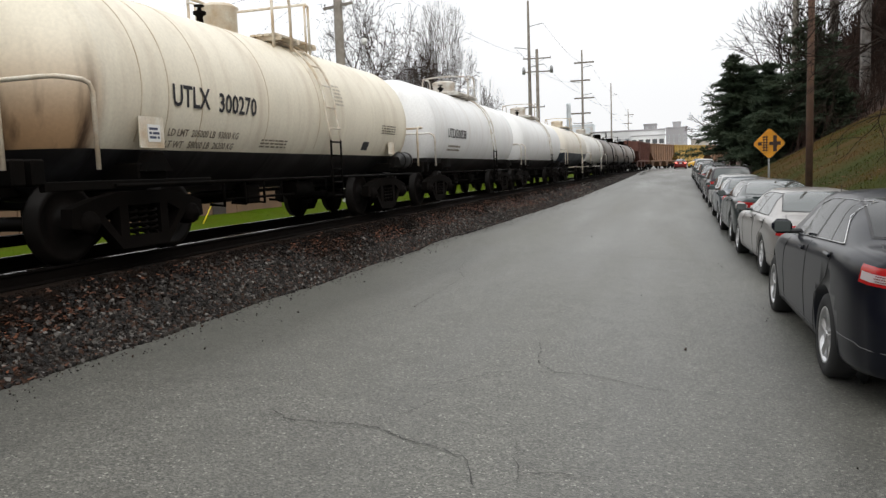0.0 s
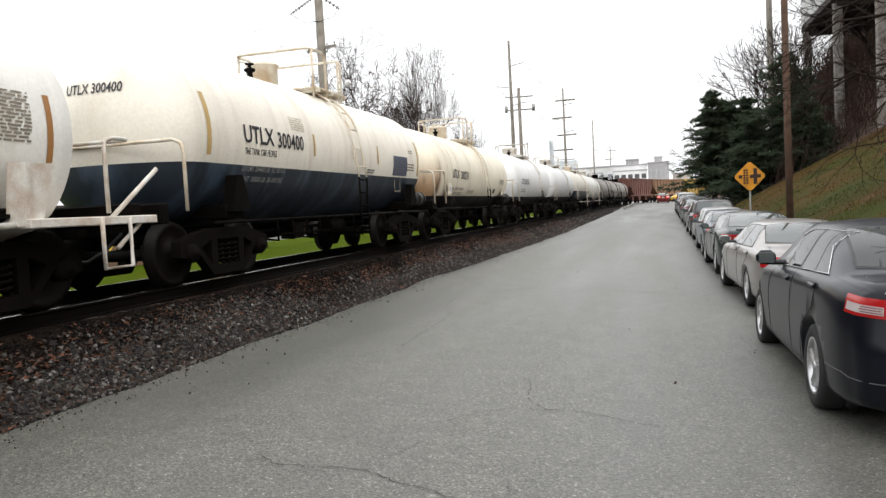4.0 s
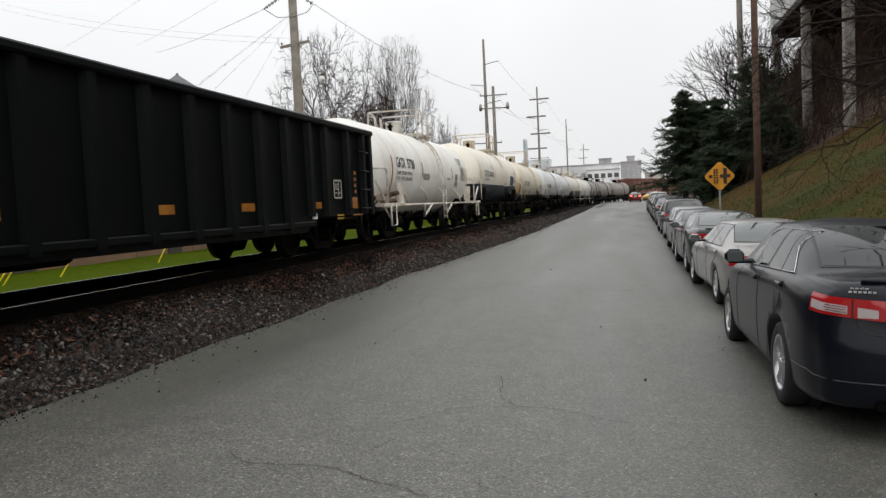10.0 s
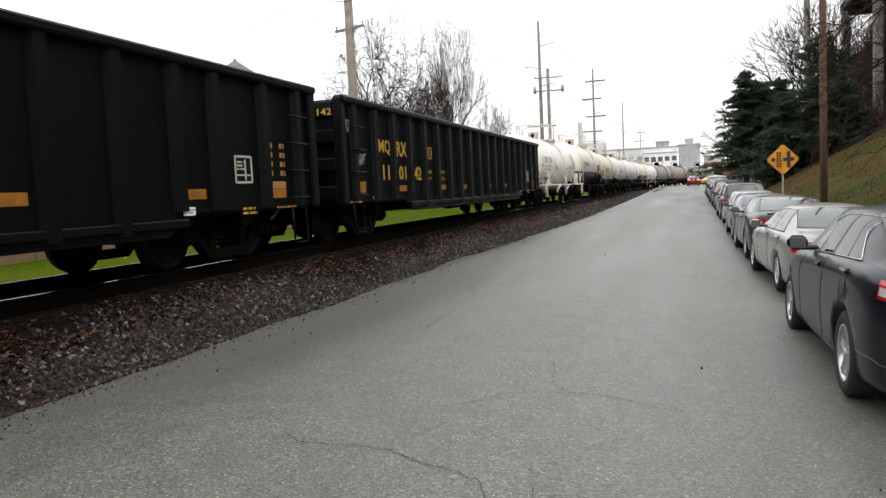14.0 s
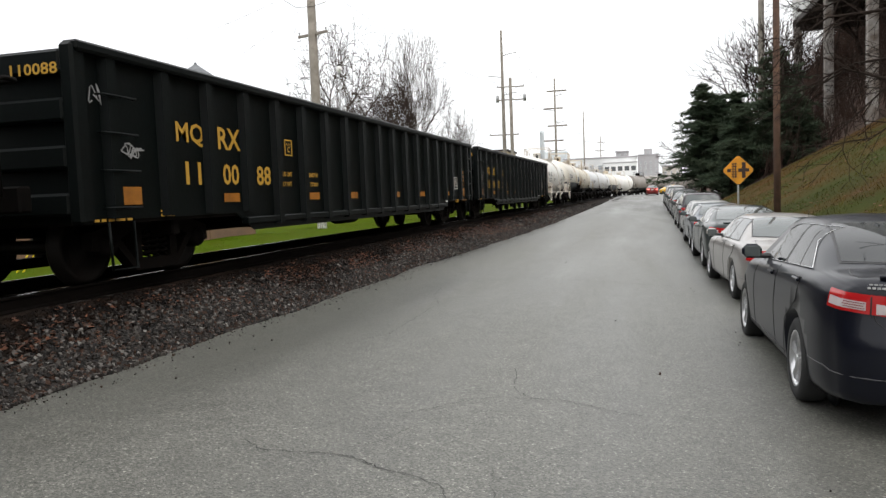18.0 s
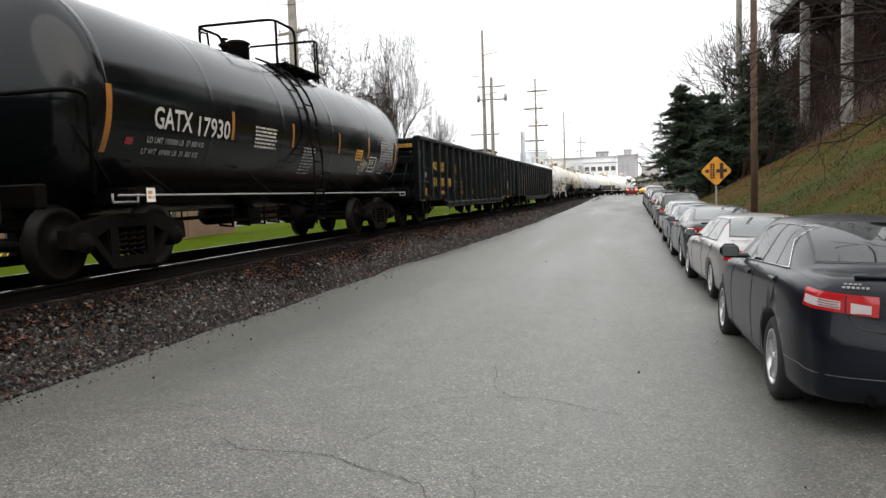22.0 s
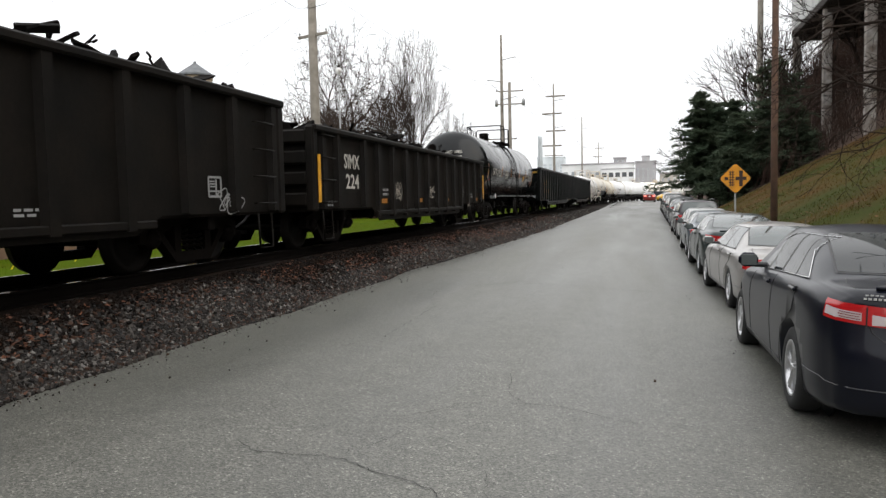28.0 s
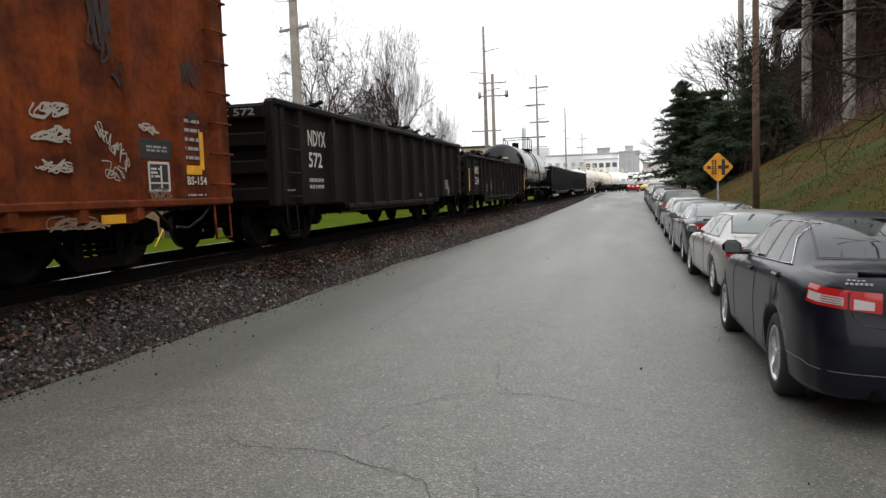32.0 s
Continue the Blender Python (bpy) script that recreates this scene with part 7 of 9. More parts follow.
BADGE = plain("bright_badge", (0.5, 0.5, 0.5), 0.3, 0.3)
RED_DARK = plain("dark_red_lamps", (0.2, 0.01, 0.012), 0.2)
GREY_SEAM = plain("grey_seam", (0.07, 0.07, 0.075), 0.4)
CHARCOAL = car_paint("charcoal_metallic", (0.004, 0.005, 0.0105), coat=0.32)
SILVER = car_paint("silver_metallic", (0.37, 0.352, 0.335), 0.35)
PEWTER = car_paint("pewter_metallic", (0.14, 0.14, 0.137), 0.3)
DARK_GREEN = car_paint("dark_green_metallic", (0.024, 0.034, 0.034))
BLUE_GREY = car_paint("blue_grey_metallic", (0.09, 0.11, 0.13), 0.2)
PALE_SILVER = car_paint("pale_silver", (0.36, 0.36, 0.35), 0.3)
PLUM = car_paint("dark_plum", (0.024, 0.015, 0.02))
BLACK_CAR = car_paint("black_car_paint", (0.01, 0.01, 0.012))
RED_CAR = car_paint("red_car_paint", (0.2, 0.022, 0.02))
YELLOW_CAR = car_paint("yellow_cab_paint", (0.65, 0.36, 0.02))


def parked(y, x_left, w=1.78, turn=0.0, nose=None):
    x = x_left + w / 2
    tilt = math.degrees(math.atan(0.03))
    lift = nose if nose is not None else math.degrees(math.atan(0.0085)) if y > 20 else 0.0
    return pose(x, y, road_z(x, y + 1.3) - (0.0085 * 1.3 if y > 20 else 0), lift, tilt, turn)


saloon = car("sedan", CHARCOAL, parked(6.3, 1.135, 1.81, 0.5, -0.55), "charcoal metallic saloon car parked at the kerb, wet with rain", marks=True)
car("old", SILVER, parked(12.0, 1.3, turn=2.2), "silver saloon car parked behind a charcoal one", chrome=False, high=0.905)
car("sedan", DARK_GREEN, parked(17.0, 1.26, turn=0.5), "dark green saloon car with red tail lamps", high=0.91)
car("old", BLUE_GREY, parked(21.9, 1.28), "blue-grey saloon car parked at the kerb", chrome=False, high=0.89)
car("hatch", PALE_SILVER, parked(26.5, 1.36), "pale silver small car parked at the kerb", chrome=False, high=0.84)
car("suv", PLUM, parked(31.6, 1.42), "dark plum estate car with roof rails", "car", chrome=False, high=0.84)
car("hatch", PEWTER, parked(37.2, 1.52), "grey small car parked at the kerb", chrome=False, high=0.85)
car("sedan", BLACK_CAR, parked(42.2, 1.6), "black saloon car parked at the kerb", chrome=False, high=0.95)
car("suv", BLACK_CAR, parked(47.6, 1.66), "black estate car parked at the kerb", chrome=False, high=0.85)
car("old", SILVER, parked(53.4, 1.76), "silver saloon car parked far along the street", chrome=False)
car("sedan", DARK_GREEN, parked(59.0, 1.84), "dark saloon car parked far along the street", chrome=False)
car("suv", SILVER, parked(65.0, 1.9), "silver estate car parked far along the street", chrome=False, high=0.94)
BRAKE = glow("lit_brake_lamp", (1.0, 0.2, 0.15), 2.6)
car("sedan", RED_CAR, parked(114.5, 0.75), "red car standing with its brake lights lit", brake=BRAKE, chrome=False, group="cars waiting in the street")
car("sedan", YELLOW_CAR, parked(124.5, 4.5, turn=145), "yellow cab turning at the far end of the street", "taxi", chrome=False, group="cars waiting in the street")


# ---- trees ----
BARK = mat("grey_brown_bark", (0.05, 0.036, 0.028), 0.9, vary=0.4, scale=2, fine=15, tint=(0.034, 0.025, 0.02), spec=0.1)
BARK_DARK = mat("dark_bark", (0.028, 0.02, 0.016), 0.9, vary=0.4, scale=2, fine=15, spec=0.1)
BARK_RED = mat("reddish_twigs", (0.05, 0.03, 0.023), 0.9, vary=0.4, scale=1, fine=9, spec=0.1)
NEEDLES = mat("dark_evergreen_needles", (0.076, 0.11, 0.072), 0.75, vary=0.7, scale=0.7, fine=6, bump=0, tint=(0.09, 0.112, 0.07), island=True, spec=0.25)

def let_light_through(m, share):
    """Thin needles pass some of the daylight on."""
    n, l = m.node_tree.nodes, m.node_tree.links
    b = n["Principled BSDF"]
    tr, mx = n.new("ShaderNodeBsdfTranslucent"), n.new("ShaderNodeMixShader")
    l.new(b.inputs["Base Color"].links[0].from_socket, tr.inputs["Color"])
    mx.inputs["Fac"].default_value = share
    l.new(b.outputs["BSDF"], mx.inputs[1])
    l.new(tr.outputs["BSDF"], mx.inputs[2])
    l.new(mx.outputs["Shader"], n["Material Output"].inputs["Surface"])


let_light_through(NEEDLES, 0.6)


class Soup:
    """Collects many small tapered bars or blades into one mesh."""
    def __init__(self):
        self.v, self.f = [], []

    def bar(self, a, b, r0, r1, n=4):
        d = (b - a)
        if d.length < 1e-5:
            return
        d = d.normalized()
        u = d.orthogonal().normalized()
        w = d.cross(u)
        k = len(self.v)
        for p, r in ((a, r0), (b, r1)):
            for i in range(n):
                t = 2 * math.pi * i / n
                self.v.append(p + (u * math.cos(t) + w * math.sin(t)) * r)
        for i in range(n):
            j = (i + 1) % n
            self.f.append((k + i, k + j, k + n + j, k + n + i))

    def blade(self, a, d, side, length, width):
        k = len(self.v)
        self.v += [a - side * width * 0.5, a + side * width * 0.5, a + d * length + side * width * 0.15, a + d * length - side * width * 0.15]
        self.f.append((k, k + 1, k + 2, k + 3))

    def mesh(self, name, material):
        me = bpy.data.meshes.new(name)
        me.from_pydata(self.v, [], self.f)
        me.materials.append(material)
        me.update()
        return me


def limb(wood, twigs, rnd, p, d, length, r, level, depth, spread, up, thin, shoots=0.42):
    """One branch: it bends, sends out a shoot or two and forks at its end."""
    q, dd = p, d
    n = 3 if level < 5 else 2
    for i in range(n):
        dd = (dd + Vector((rnd.uniform(-1, 1), rnd.uniform(-1, 1), rnd.uniform(-0.8, 0.8))) * 0.2 + Vector((0, 0, 0.1 * up * (level > 0)))).normalized()
        e = q + dd * length / n
        r0, r1 = max(thin, r * (1 - 0.2 * i / n)), max(thin, r * (1 - 0.2 * (i + 1) / n))
        (wood if level < 3 else twigs).bar(q, e, r0, r1, 7 if level < 2 else 5 if level < 4 else 3)
        q = e
        if 0 < level < depth and i < n - 1 and rnd.random() < shoots:
            u = dd.orthogonal().normalized()
            a = rnd.uniform(0, 6.283)
            u = u * math.cos(a) + dd.cross(u) * math.sin(a)
            limb(wood, twigs, rnd, q, (dd + u * rnd.uniform(0.5, 1.0) * spread).normalized(), length * rnd.uniform(0.5, 0.75), r1 * 0.42, level + 2, depth, spread, up, thin, shoots)
    if level < depth:
        k = 4 if level == 0 else 3 if rnd.random() < 0.3 else 2
        a0 = rnd.uniform(0, 6.283)
        for j in range(k):
            u = dd.orthogonal().normalized()
            a = a0 + 6.283 * j / k + rnd.uniform(-0.4, 0.4)
            u = u * math.cos(a) + dd.cross(u) * math.sin(a)
            g = math.radians(rnd.uniform(14, 36) * spread * (1.25 if level == 0 else 1.0))
            limb(wood, twigs, rnd, q, (dd * math.cos(g) + u * math.sin(g)).normalized(), length * rnd.uniform(0.68, 0.9) * (0.9 if level == 0 else 1.0), r1 * (0.66 if k > 2 else 0.79), level + 1, depth, spread, up, thin, shoots)


def bare_tree(base, height, spread, seed, bark=BARK, label="bare winter tree with fine grey twigs", up=0.75, depth=7, trunk=0.24, lean=(0, 0), thick=1.0, wide=None, fork=0.26, shoots=0.42, group="bare winter trees"):
    rnd = random.Random(seed)
    t = thing("bare_tree", label, "tree", group, pose(*base))
    wood, twigs = Soup(), Soup()
    limb(wood, twigs, rnd, Vector((0, 0, -0.3)), Vector((lean[0], lean[1], 1)).normalized(), height * fork, trunk, 0, depth, spread, up, 0.011 * thick, shoots)
    k = height / max(v.z for v in twigs.v)
    reach = sorted(math.hypot(v.x, v.y) for v in twigs.v if v.z * k > height * 0.6)
    far = reach[int(len(reach) * 0.95)]
    kx = wide / far if wide else k
    for s in (wood, twigs):
        s.v = [Vector((v.x * (kx if v.z > height * fork * 0.6 else 1), v.y * (kx if v.z > height * fork * 0.6 else 1), v.z * k)) for v in s.v]
    part("trunk", wood.mesh("trunk", bark), bark, t, "trunk and main limbs")
    part("crown", twigs.mesh("crown", bark), bark, t, "crown of bare twigs")
    return t


def conifer(base, height, radius, seed, label="dark evergreen with drooping layered branches", low=0.08, lean=0.0, sway=(0, 0)):
    """An evergreen: long uneven boughs that droop and lift at the tip, each with feathery sprays of needles."""
    rnd = random.Random(seed)
    t = thing("evergreen_tree", label, "tree", "evergreens above the street", pose(*base))
    wood, need = Soup(), Soup()
    wood.bar(Vector((0, 0, -0.4)), Vector((lean, 0, height * 0.97)), radius * 0.05 + 0.05, 0.02, 8)
    n = int(height * 15)
    for i in range(n):
        f = low + (1 - low) * (i / n) ** 0.95
        z = height * f
        a = i * 2.4 + rnd.uniform(-0.6, 0.6)
        r = radius * (1 - f) ** 0.62 * rnd.uniform(0.45, 1.12) * (1 + 0.2 * math.sin(a * 2 + z * 1.3)) + 0.15
        tilt = rnd.uniform(-0.15, 0.5) + 0.4 * max(0.0, f - 0.7)
        out = Vector((math.cos(a) + sway[0], math.sin(a) + sway[1], tilt)).normalized()
        side = out.cross(Vector((0, 0, 1))).normalized()
        p0 = Vector((lean * f, 0, z))
        prev = p0
        droop = rnd.uniform(0.18, 0.42)
        segs = 6
        for k in range(1, segs + 1):
            s = k / segs
            p = p0 + out * r * s + Vector((0, 0, -droop * r * s * s + 0.2 * r * max(0, s - 0.6))) + side * 0.05 * r * math.sin(3 * s + i)
            wood.bar(prev, p, 0.026 * (1.1 - s) + 0.005, 0.026 * (1.05 - s) + 0.004, 3)
            for j in range(14):
                q = prev.lerp(p, rnd.random())
                sg = rnd.choice((-1, 1))
                d = (out * rnd.uniform(0.3, 1.0) + side * sg * rnd.uniform(0.3, 1.1) + Vector((0, 0, rnd.uniform(-0.55, 0.4)))).normalized()
                ln = rnd.uniform(0.2, 0.6) * (0.5 + 0.5 * min(1.0, r / 2.5)) * (1.15 - 0.4 * s)
                w = d.cross(Vector((rnd.uniform(-0.9, 0.9), rnd.uniform(-0.9, 0.9), 1))).normalized()
                need.blade(q, d, w, ln, rnd.uniform(0.05, 0.12))
                for h in range(4):
                    q2 = q + d * ln * rnd.uniform(0.1, 1.0)
                    d2 = (d * 0.7 + w * rnd.choice((-1, 1)) * rnd.uniform(0.3, 0.9) + Vector((0, 0, rnd.uniform(-0.5, 0.3)))).normalized()
                    need.blade(q2, d2, d2.cross(Vector((rnd.uniform(-0.9, 0.9), rnd.uniform(-0.9, 0.9), 1))).normalized(), ln * rnd.uniform(0.3, 0.6), rnd.uniform(0.035, 0.075))
            prev = p
    part("trunk", wood.mesh("trunk", BARK_DARK), BARK_DARK, t, "dark trunk and branches")
    part("crown", need.mesh("crown", NEEDLES), NEEDLES, t, "dense dark green needles")
    return t


conifer((4.3, 55.5, 0.9), 7.9, 3.3, 11, low=0.12, sway=(-0.25, 0))
conifer((5.2, 57.0, 1.4), 6.8, 3.6, 19, low=0.1)
conifer((6.9, 57.5, 1.6), 6.8, 4.2, 12, low=0.02)
conifer((5.6, 59.0, 1.4), 7.0, 4.2, 20, low=0.1)
conifer((6.4, 52.5, 1.6), 5.4, 3.4, 18, low=0.02)
conifer((8.8, 53.6, 2.4), 8.2, 3.9, 13, low=0.02)
conifer((10.0, 56.0, 3.0), 5.8, 3.2, 14, low=0.02)
conifer((9.4, 51.0, 3.0), 4.4, 2.8, 15, "low spreading dark evergreen", low=0.02)
conifer((5.6, 50.6, 1.0), 3.6, 2.0, 17, "low spreading dark evergreen", low=0.02)

for i, (x, y, h, up, tr) in enumerate(((7.4, 66, 8.6, 0.1, 0.17), (9.4, 72, 11.5, 0.5, 0.2), (11.0, 64, 11.0, 0.5, 0.17), (6.2, 74, 7.0, 0.1, 0.16), (16.5, 63, 12.0, 0.5, 0.16), (20.0, 60, 13.0, 0.5, 0.18), (15.0, 70, 14.0, 0.5, 0.18), (24.0, 66, 12.0, 0.5, 0.18), (19.0, 52, 9.0, 0.5, 0.14), (22.5, 56, 10.0, 0.5, 0.15), (10.6, 60, 10.0, 0.5, 0.15), (17.0, 57, 9.0, 0.5, 0.13))):
    z = hill_z(x, y)
    bare_tree((x, y, z), h, 0.9, 40 + i, BARK_RED if i % 2 else BARK_DARK, "bare brown tree on the wooded hillside", up, 6, tr, thick=1.4)


def bough_tree():
    """The tree whose thin dark boughs reach out over the bank."""
    rnd = random.Random(71)
    x, y = 9.4, 24.0
    z = bank_z(x, y)
    t = thing("bare_tree", "bare tree with thin dark boughs drooping over the bank", "tree", "bare winter trees", pose(x, y, z))
    wood, twigs = Soup(), Soup()
    limb(wood, twigs, rnd, Vector((0, 0, -0.3)), Vector((0.05, 0, 1)), 2.4, 0.14, 0, 6, 1.1, 0.1, 0.008)
    for pts in (((0, 0, 3.0), (-0.6, -0.1, 3.35), (-2.4, -0.3, 3.5), (-4.1, -0.2, 3.45), (-5.2, 0.2, 2.75)), ((0, 0, 2.2), (-1.0, 0.3, 1.7), (-2.4, 0.2, 1.6), (-3.6, 0.4, 2.05), (-4.9, 0.3, 1.4)), ((0, 0, 2.4), (-1.2, -0.4, 2.2), (-2.6, -0.5, 1.4), (-4.1, -0.4, -0.05)), ((0, 0, 2.8), (-1.4, 0.9, 2.4), (-3.0, 1.4, 2.3), (-4.2, 1.8, 1.6)), ((0, 0, 3.2), (-1.2, 1.2, 4.2), (-2.6, 2.0, 4.6), (-4.0, 2.6, 4.2)), ((0, 0, 2.0), (-0.8, -0.9, 1.4), (-2.2, -1.3, 0.6), (-3.4, -1.4, -0.2))):
        pts = [Vector(p) for p in pts]
        n = len(pts) - 1
        for i in range(n):
            a, b = pts[i], pts[i + 1]
            r0, r1 = 0.075 * (1 - 0.8 * i / n), 0.075 * (1 - 0.8 * (i + 1) / n)
            wood.bar(a, b, r0, r1, 6)
            for k in range(4):
                q = a.lerp(b, rnd.random())
                d = ((b - a).normalized() + Vector((rnd.uniform(-0.5, 0.5), rnd.uniform(-0.8, 0.8), rnd.uniform(-0.7, 0.8)))).normalized()
                limb(wood, twigs, rnd, q, d, rnd.uniform(0.4, 0.9), 0.022, 4, 7, 1.2, -0.2, 0.007)
    part("trunk", wood.mesh("trunk", BARK_DARK), BARK_DARK, t, "trunk and thin boughs")
    part("crown", twigs.mesh("crown", BARK_DARK), BARK_DARK, t, "thin bare twigs")


bough_tree()
bare_tree((15.5, 38.0, bank_z(15.5, 38.0)), 9.0, 0.9, 72, BARK_DARK, "bare tree with thin dark boughs over the bank", 0.2, 6, 0.13, (-0.2, 0.0))
for x, y, h, s in ((6.6, 9.5, 9.5, 78), (7.5, -4.0, 9.0, 73), (7.2, 2.2, 9.0, 77), (10.5, -12.0, 11.0, 74), (6.5, -17.0, 9.0, 75)):
    bare_tree((x, y, bank_z(x, y)), h, 1.0, s, BARK_DARK, "bare tree on the bank, mirrored in car windows", 0.1, 7, 0.2, thick=1.6)

# brush on the hillside behind the columns: dense brown stems
rnd = random.Random(5)
brush = Soup()
for i in range(5200):
    x, y = rnd.uniform(7, 42), rnd.uniform(49, 100)
    z = hill_z(x, y)
    p = Vector((x, y, z - 0.1))
    d = Vector((rnd.uniform(-0.35, 0.35), rnd.uniform(-0.35, 0.35), 1)).normalized()
    ln = rnd.uniform(0.7, 2.6) if x < 14 else rnd.uniform(1.5, 5.5)
    q = p + d * ln * 0.6
    brush.bar(p, q, 0.035, 0.02, 3)
    for k in range(4):
        e = (d + Vector((rnd.uniform(-0.7, 0.7), rnd.uniform(-0.7, 0.7), rnd.uniform(0, 0.4)))).normalized()
        brush.bar(p.lerp(q, rnd.uniform(0.4, 1)), q + e * ln * rnd.uniform(0.3, 0.6), 0.018, 0.006, 3)
tagged(new("undergrowth", brush.mesh("undergrowth", BARK_RED)), "tangle of brown leafless undergrowth on the hillside", "undergrowth", kind="stuff")

# blades and tufts on the bank
blades = Soup()
for i in range(36000):
    y = rnd.uniform(8, 47.5)
    x = rnd.uniform(3.6, 3.6 + 12.5 * min(1, y / 26))
    if noise.noise((x * 0.6, y * 0.6, 9)) < -0.32:
        continue
    a = rnd.uniform(0, 2 * math.pi)
    d = Vector((math.cos(a) * 0.55, math.sin(a) * 0.55, 1)).normalized()
    side = Vector((-math.sin(a), math.cos(a), 0))
    blades.blade(Vector((x, y, bank_z(x, y) - 0.01)), d, side, rnd.uniform(0.04, 0.12), rnd.uniform(0.012, 0.026))
tagged(new("grass_blades", blades.mesh("grass_blades", BANK_BLADE)), "short rough grass blades over the bank", "grass", kind="stuff")
litter = Soup()
for i in range(3800):
    y = rnd.uniform(8, 48)
    x = rnd.uniform(3.6, 16)
    if noise.noise((x * 0.35, y * 0.35, 4)) < -0.05 and rnd.random() < 0.8:
        continue
    a = rnd.uniform(0, 2 * math.pi)
    d = Vector((math.cos(a), math.sin(a), 0.15))
    litter.blade(Vector((x, y, bank_z(x, y) + 0.03)), d.normalized(), Vector((-math.sin(a), math.cos(a), rnd.uniform(-0.3, 0.3))), rnd.uniform(0.06, 0.13), rnd.uniform(0.06, 0.1))
tagged(new("fallen_leaves", litter.mesh("fallen_leaves", LEAF_LITTER)), "brown fallen leaves scattered over the bank", "leaves", kind="stuff")

# ---- the building on columns above the bank ----
CONCRETE = mat("stained_concrete", (0.33, 0.31, 0.29), 0.9, vary=0.6, scale=1.6, fine=4.5, tint=(0.15, 0.12, 0.1), spec=0.2)
WALL_PALE = mat("pale_render", (0.62, 0.62, 0.6), 0.85, vary=0.15, scale=0.5)
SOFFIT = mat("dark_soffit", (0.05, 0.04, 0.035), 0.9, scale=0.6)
hall = thing("elevated_building", "building raised on tall pale concrete columns above the bank", "building")
for i in range(4):
    y = 39.5 + 9.65 * i
    x = 13.3 - 0.018 * (y - 49) if y > 48 else 14.8
    z = hill_z(x, y) - 0.6 if y > 48 else bank_z(x, y) - 0.6
    part("column", bbox(B(), (x, y, (z + 14.7) / 2), (0.58, 0.58, 14.7 - z), 0.05), CONCRETE, hall, "stained pale concrete column")
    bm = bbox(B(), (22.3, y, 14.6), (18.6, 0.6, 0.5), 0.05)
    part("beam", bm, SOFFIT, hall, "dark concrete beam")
    bm = bbox(B(), (28.0, y, 8.0), (0.6, 0.6, 13.0), 0.05)
    part("column", bm, CONCRETE, hall, "stained pale concrete column")
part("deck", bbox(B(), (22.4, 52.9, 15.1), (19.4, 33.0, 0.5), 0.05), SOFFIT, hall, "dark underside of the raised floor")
part("wall", bbox(B(), (12.85, 52.9, 19.3), (0.3, 33.0, 7.9), 0.03), WALL_PALE, hall, "pale rendered wall")
for i in range(6):
    w = part("window", bbox(B(), (12.67, 38.6 + 4.8 * i, 18.6), (0.08, 1.6, 1.8), 0.02), BLACK_TRIM, hall, "window frame")
    part("pane", box(B(), (12.62, 38.6 + 4.8 * i, 18.6), (0.03, 1.4, 1.6)), GLASS, w)

# ---- poles and the warning sign ----
def lathe_pole(name, x, y, z0, z1, r0, r1, material, label, group="utility poles"):
    t = thing(name, label, "utility pole", group, pose(x, y, 0))
    part("shaft", lathe(B(), [(z0 - 0.5, r0), (z0 + (z1 - z0) * 0.3, r0 * 0.95 + r1 * 0.05), (z1, r1), (z1 + 0.03, r1 * 0.6)], "z", 16), material, t, "round wooden shaft")
    return t


p = lathe_pole("utility_pole", 4.66, 28.3, bank_z(4.66, 28.3) - 0.1, 14.5, 0.118, 0.1, BROWN_POLE, "tall dark brown wooden utility pole on the bank")
p = lathe_pole("utility_pole", 8.85, 60.0, hill_z(8.85, 60.0) - 0.1, 21.0, 0.24, 0.19, WOOD_POLE, "tall grey weathered utility pole behind the evergreens")

SIGN_FACE = mat("sign_yellow", (0.72, 0.3, 0.012), 0.45, vary=0.08, scale=3, bump=0.02)
SIGN_EDGE = plain("sign_black", (0.03, 0.012, 0.008), 0.5)
sx, sy, sz = 3.27, 27.4, 2.22
sign = thing("warning_sign", "yellow diamond sign warning of a side road rail crossing", "road sign", "", pose(sx, sy, sz, 0, 0, 4))
part("post", bbox(B(), (0, 0.035, -1.05), (0.06, 0.04, 2.6), 0.008), GALV, sign, "galvanised steel sign post")
def diamond(r, c):
    pts = []
    for k in range(4):
        a = math.pi / 2 * k
        for e in (-0.09, 0.09):
            pts.append((r * (math.cos(a) * (1 - abs(e)) - math.sin(a) * e), r * (math.sin(a) * (1 - abs(e)) + math.cos(a) * e)))
    return pts
part("panel", slab(B(), diamond(0.55, 0.05), "y", -0.002, 0.006), SIGN_EDGE, sign, "black-edged diamond panel")
part("face", slab(B(), diamond(0.53, 0.05), "y", -0.006, -0.0025), SIGN_FACE, sign, "orange-yellow reflective face")
bm = B()
slab(bm, [(0.0, -0.06), (0.36, -0.06), (0.36, 0.06), (0.0, 0.06)], "y", -0.01, -0.006)
part("symbol", bm, SIGN_EDGE, sign, "black road symbol")
part("symbol", slab(B(), [(0.12, -0.27), (0.24, -0.27), (0.24, 0.27), (0.12, 0.27)], "y", -0.013, -0.0105), SIGN_EDGE, sign, "black road symbol")
part("symbol", slab(B(), [(-0.36, -0.055), (-0.24, -0.055), (-0.24, 0.055), (-0.36, 0.055)], "y", -0.01, -0.006), SIGN_EDGE, sign, "black road symbol")
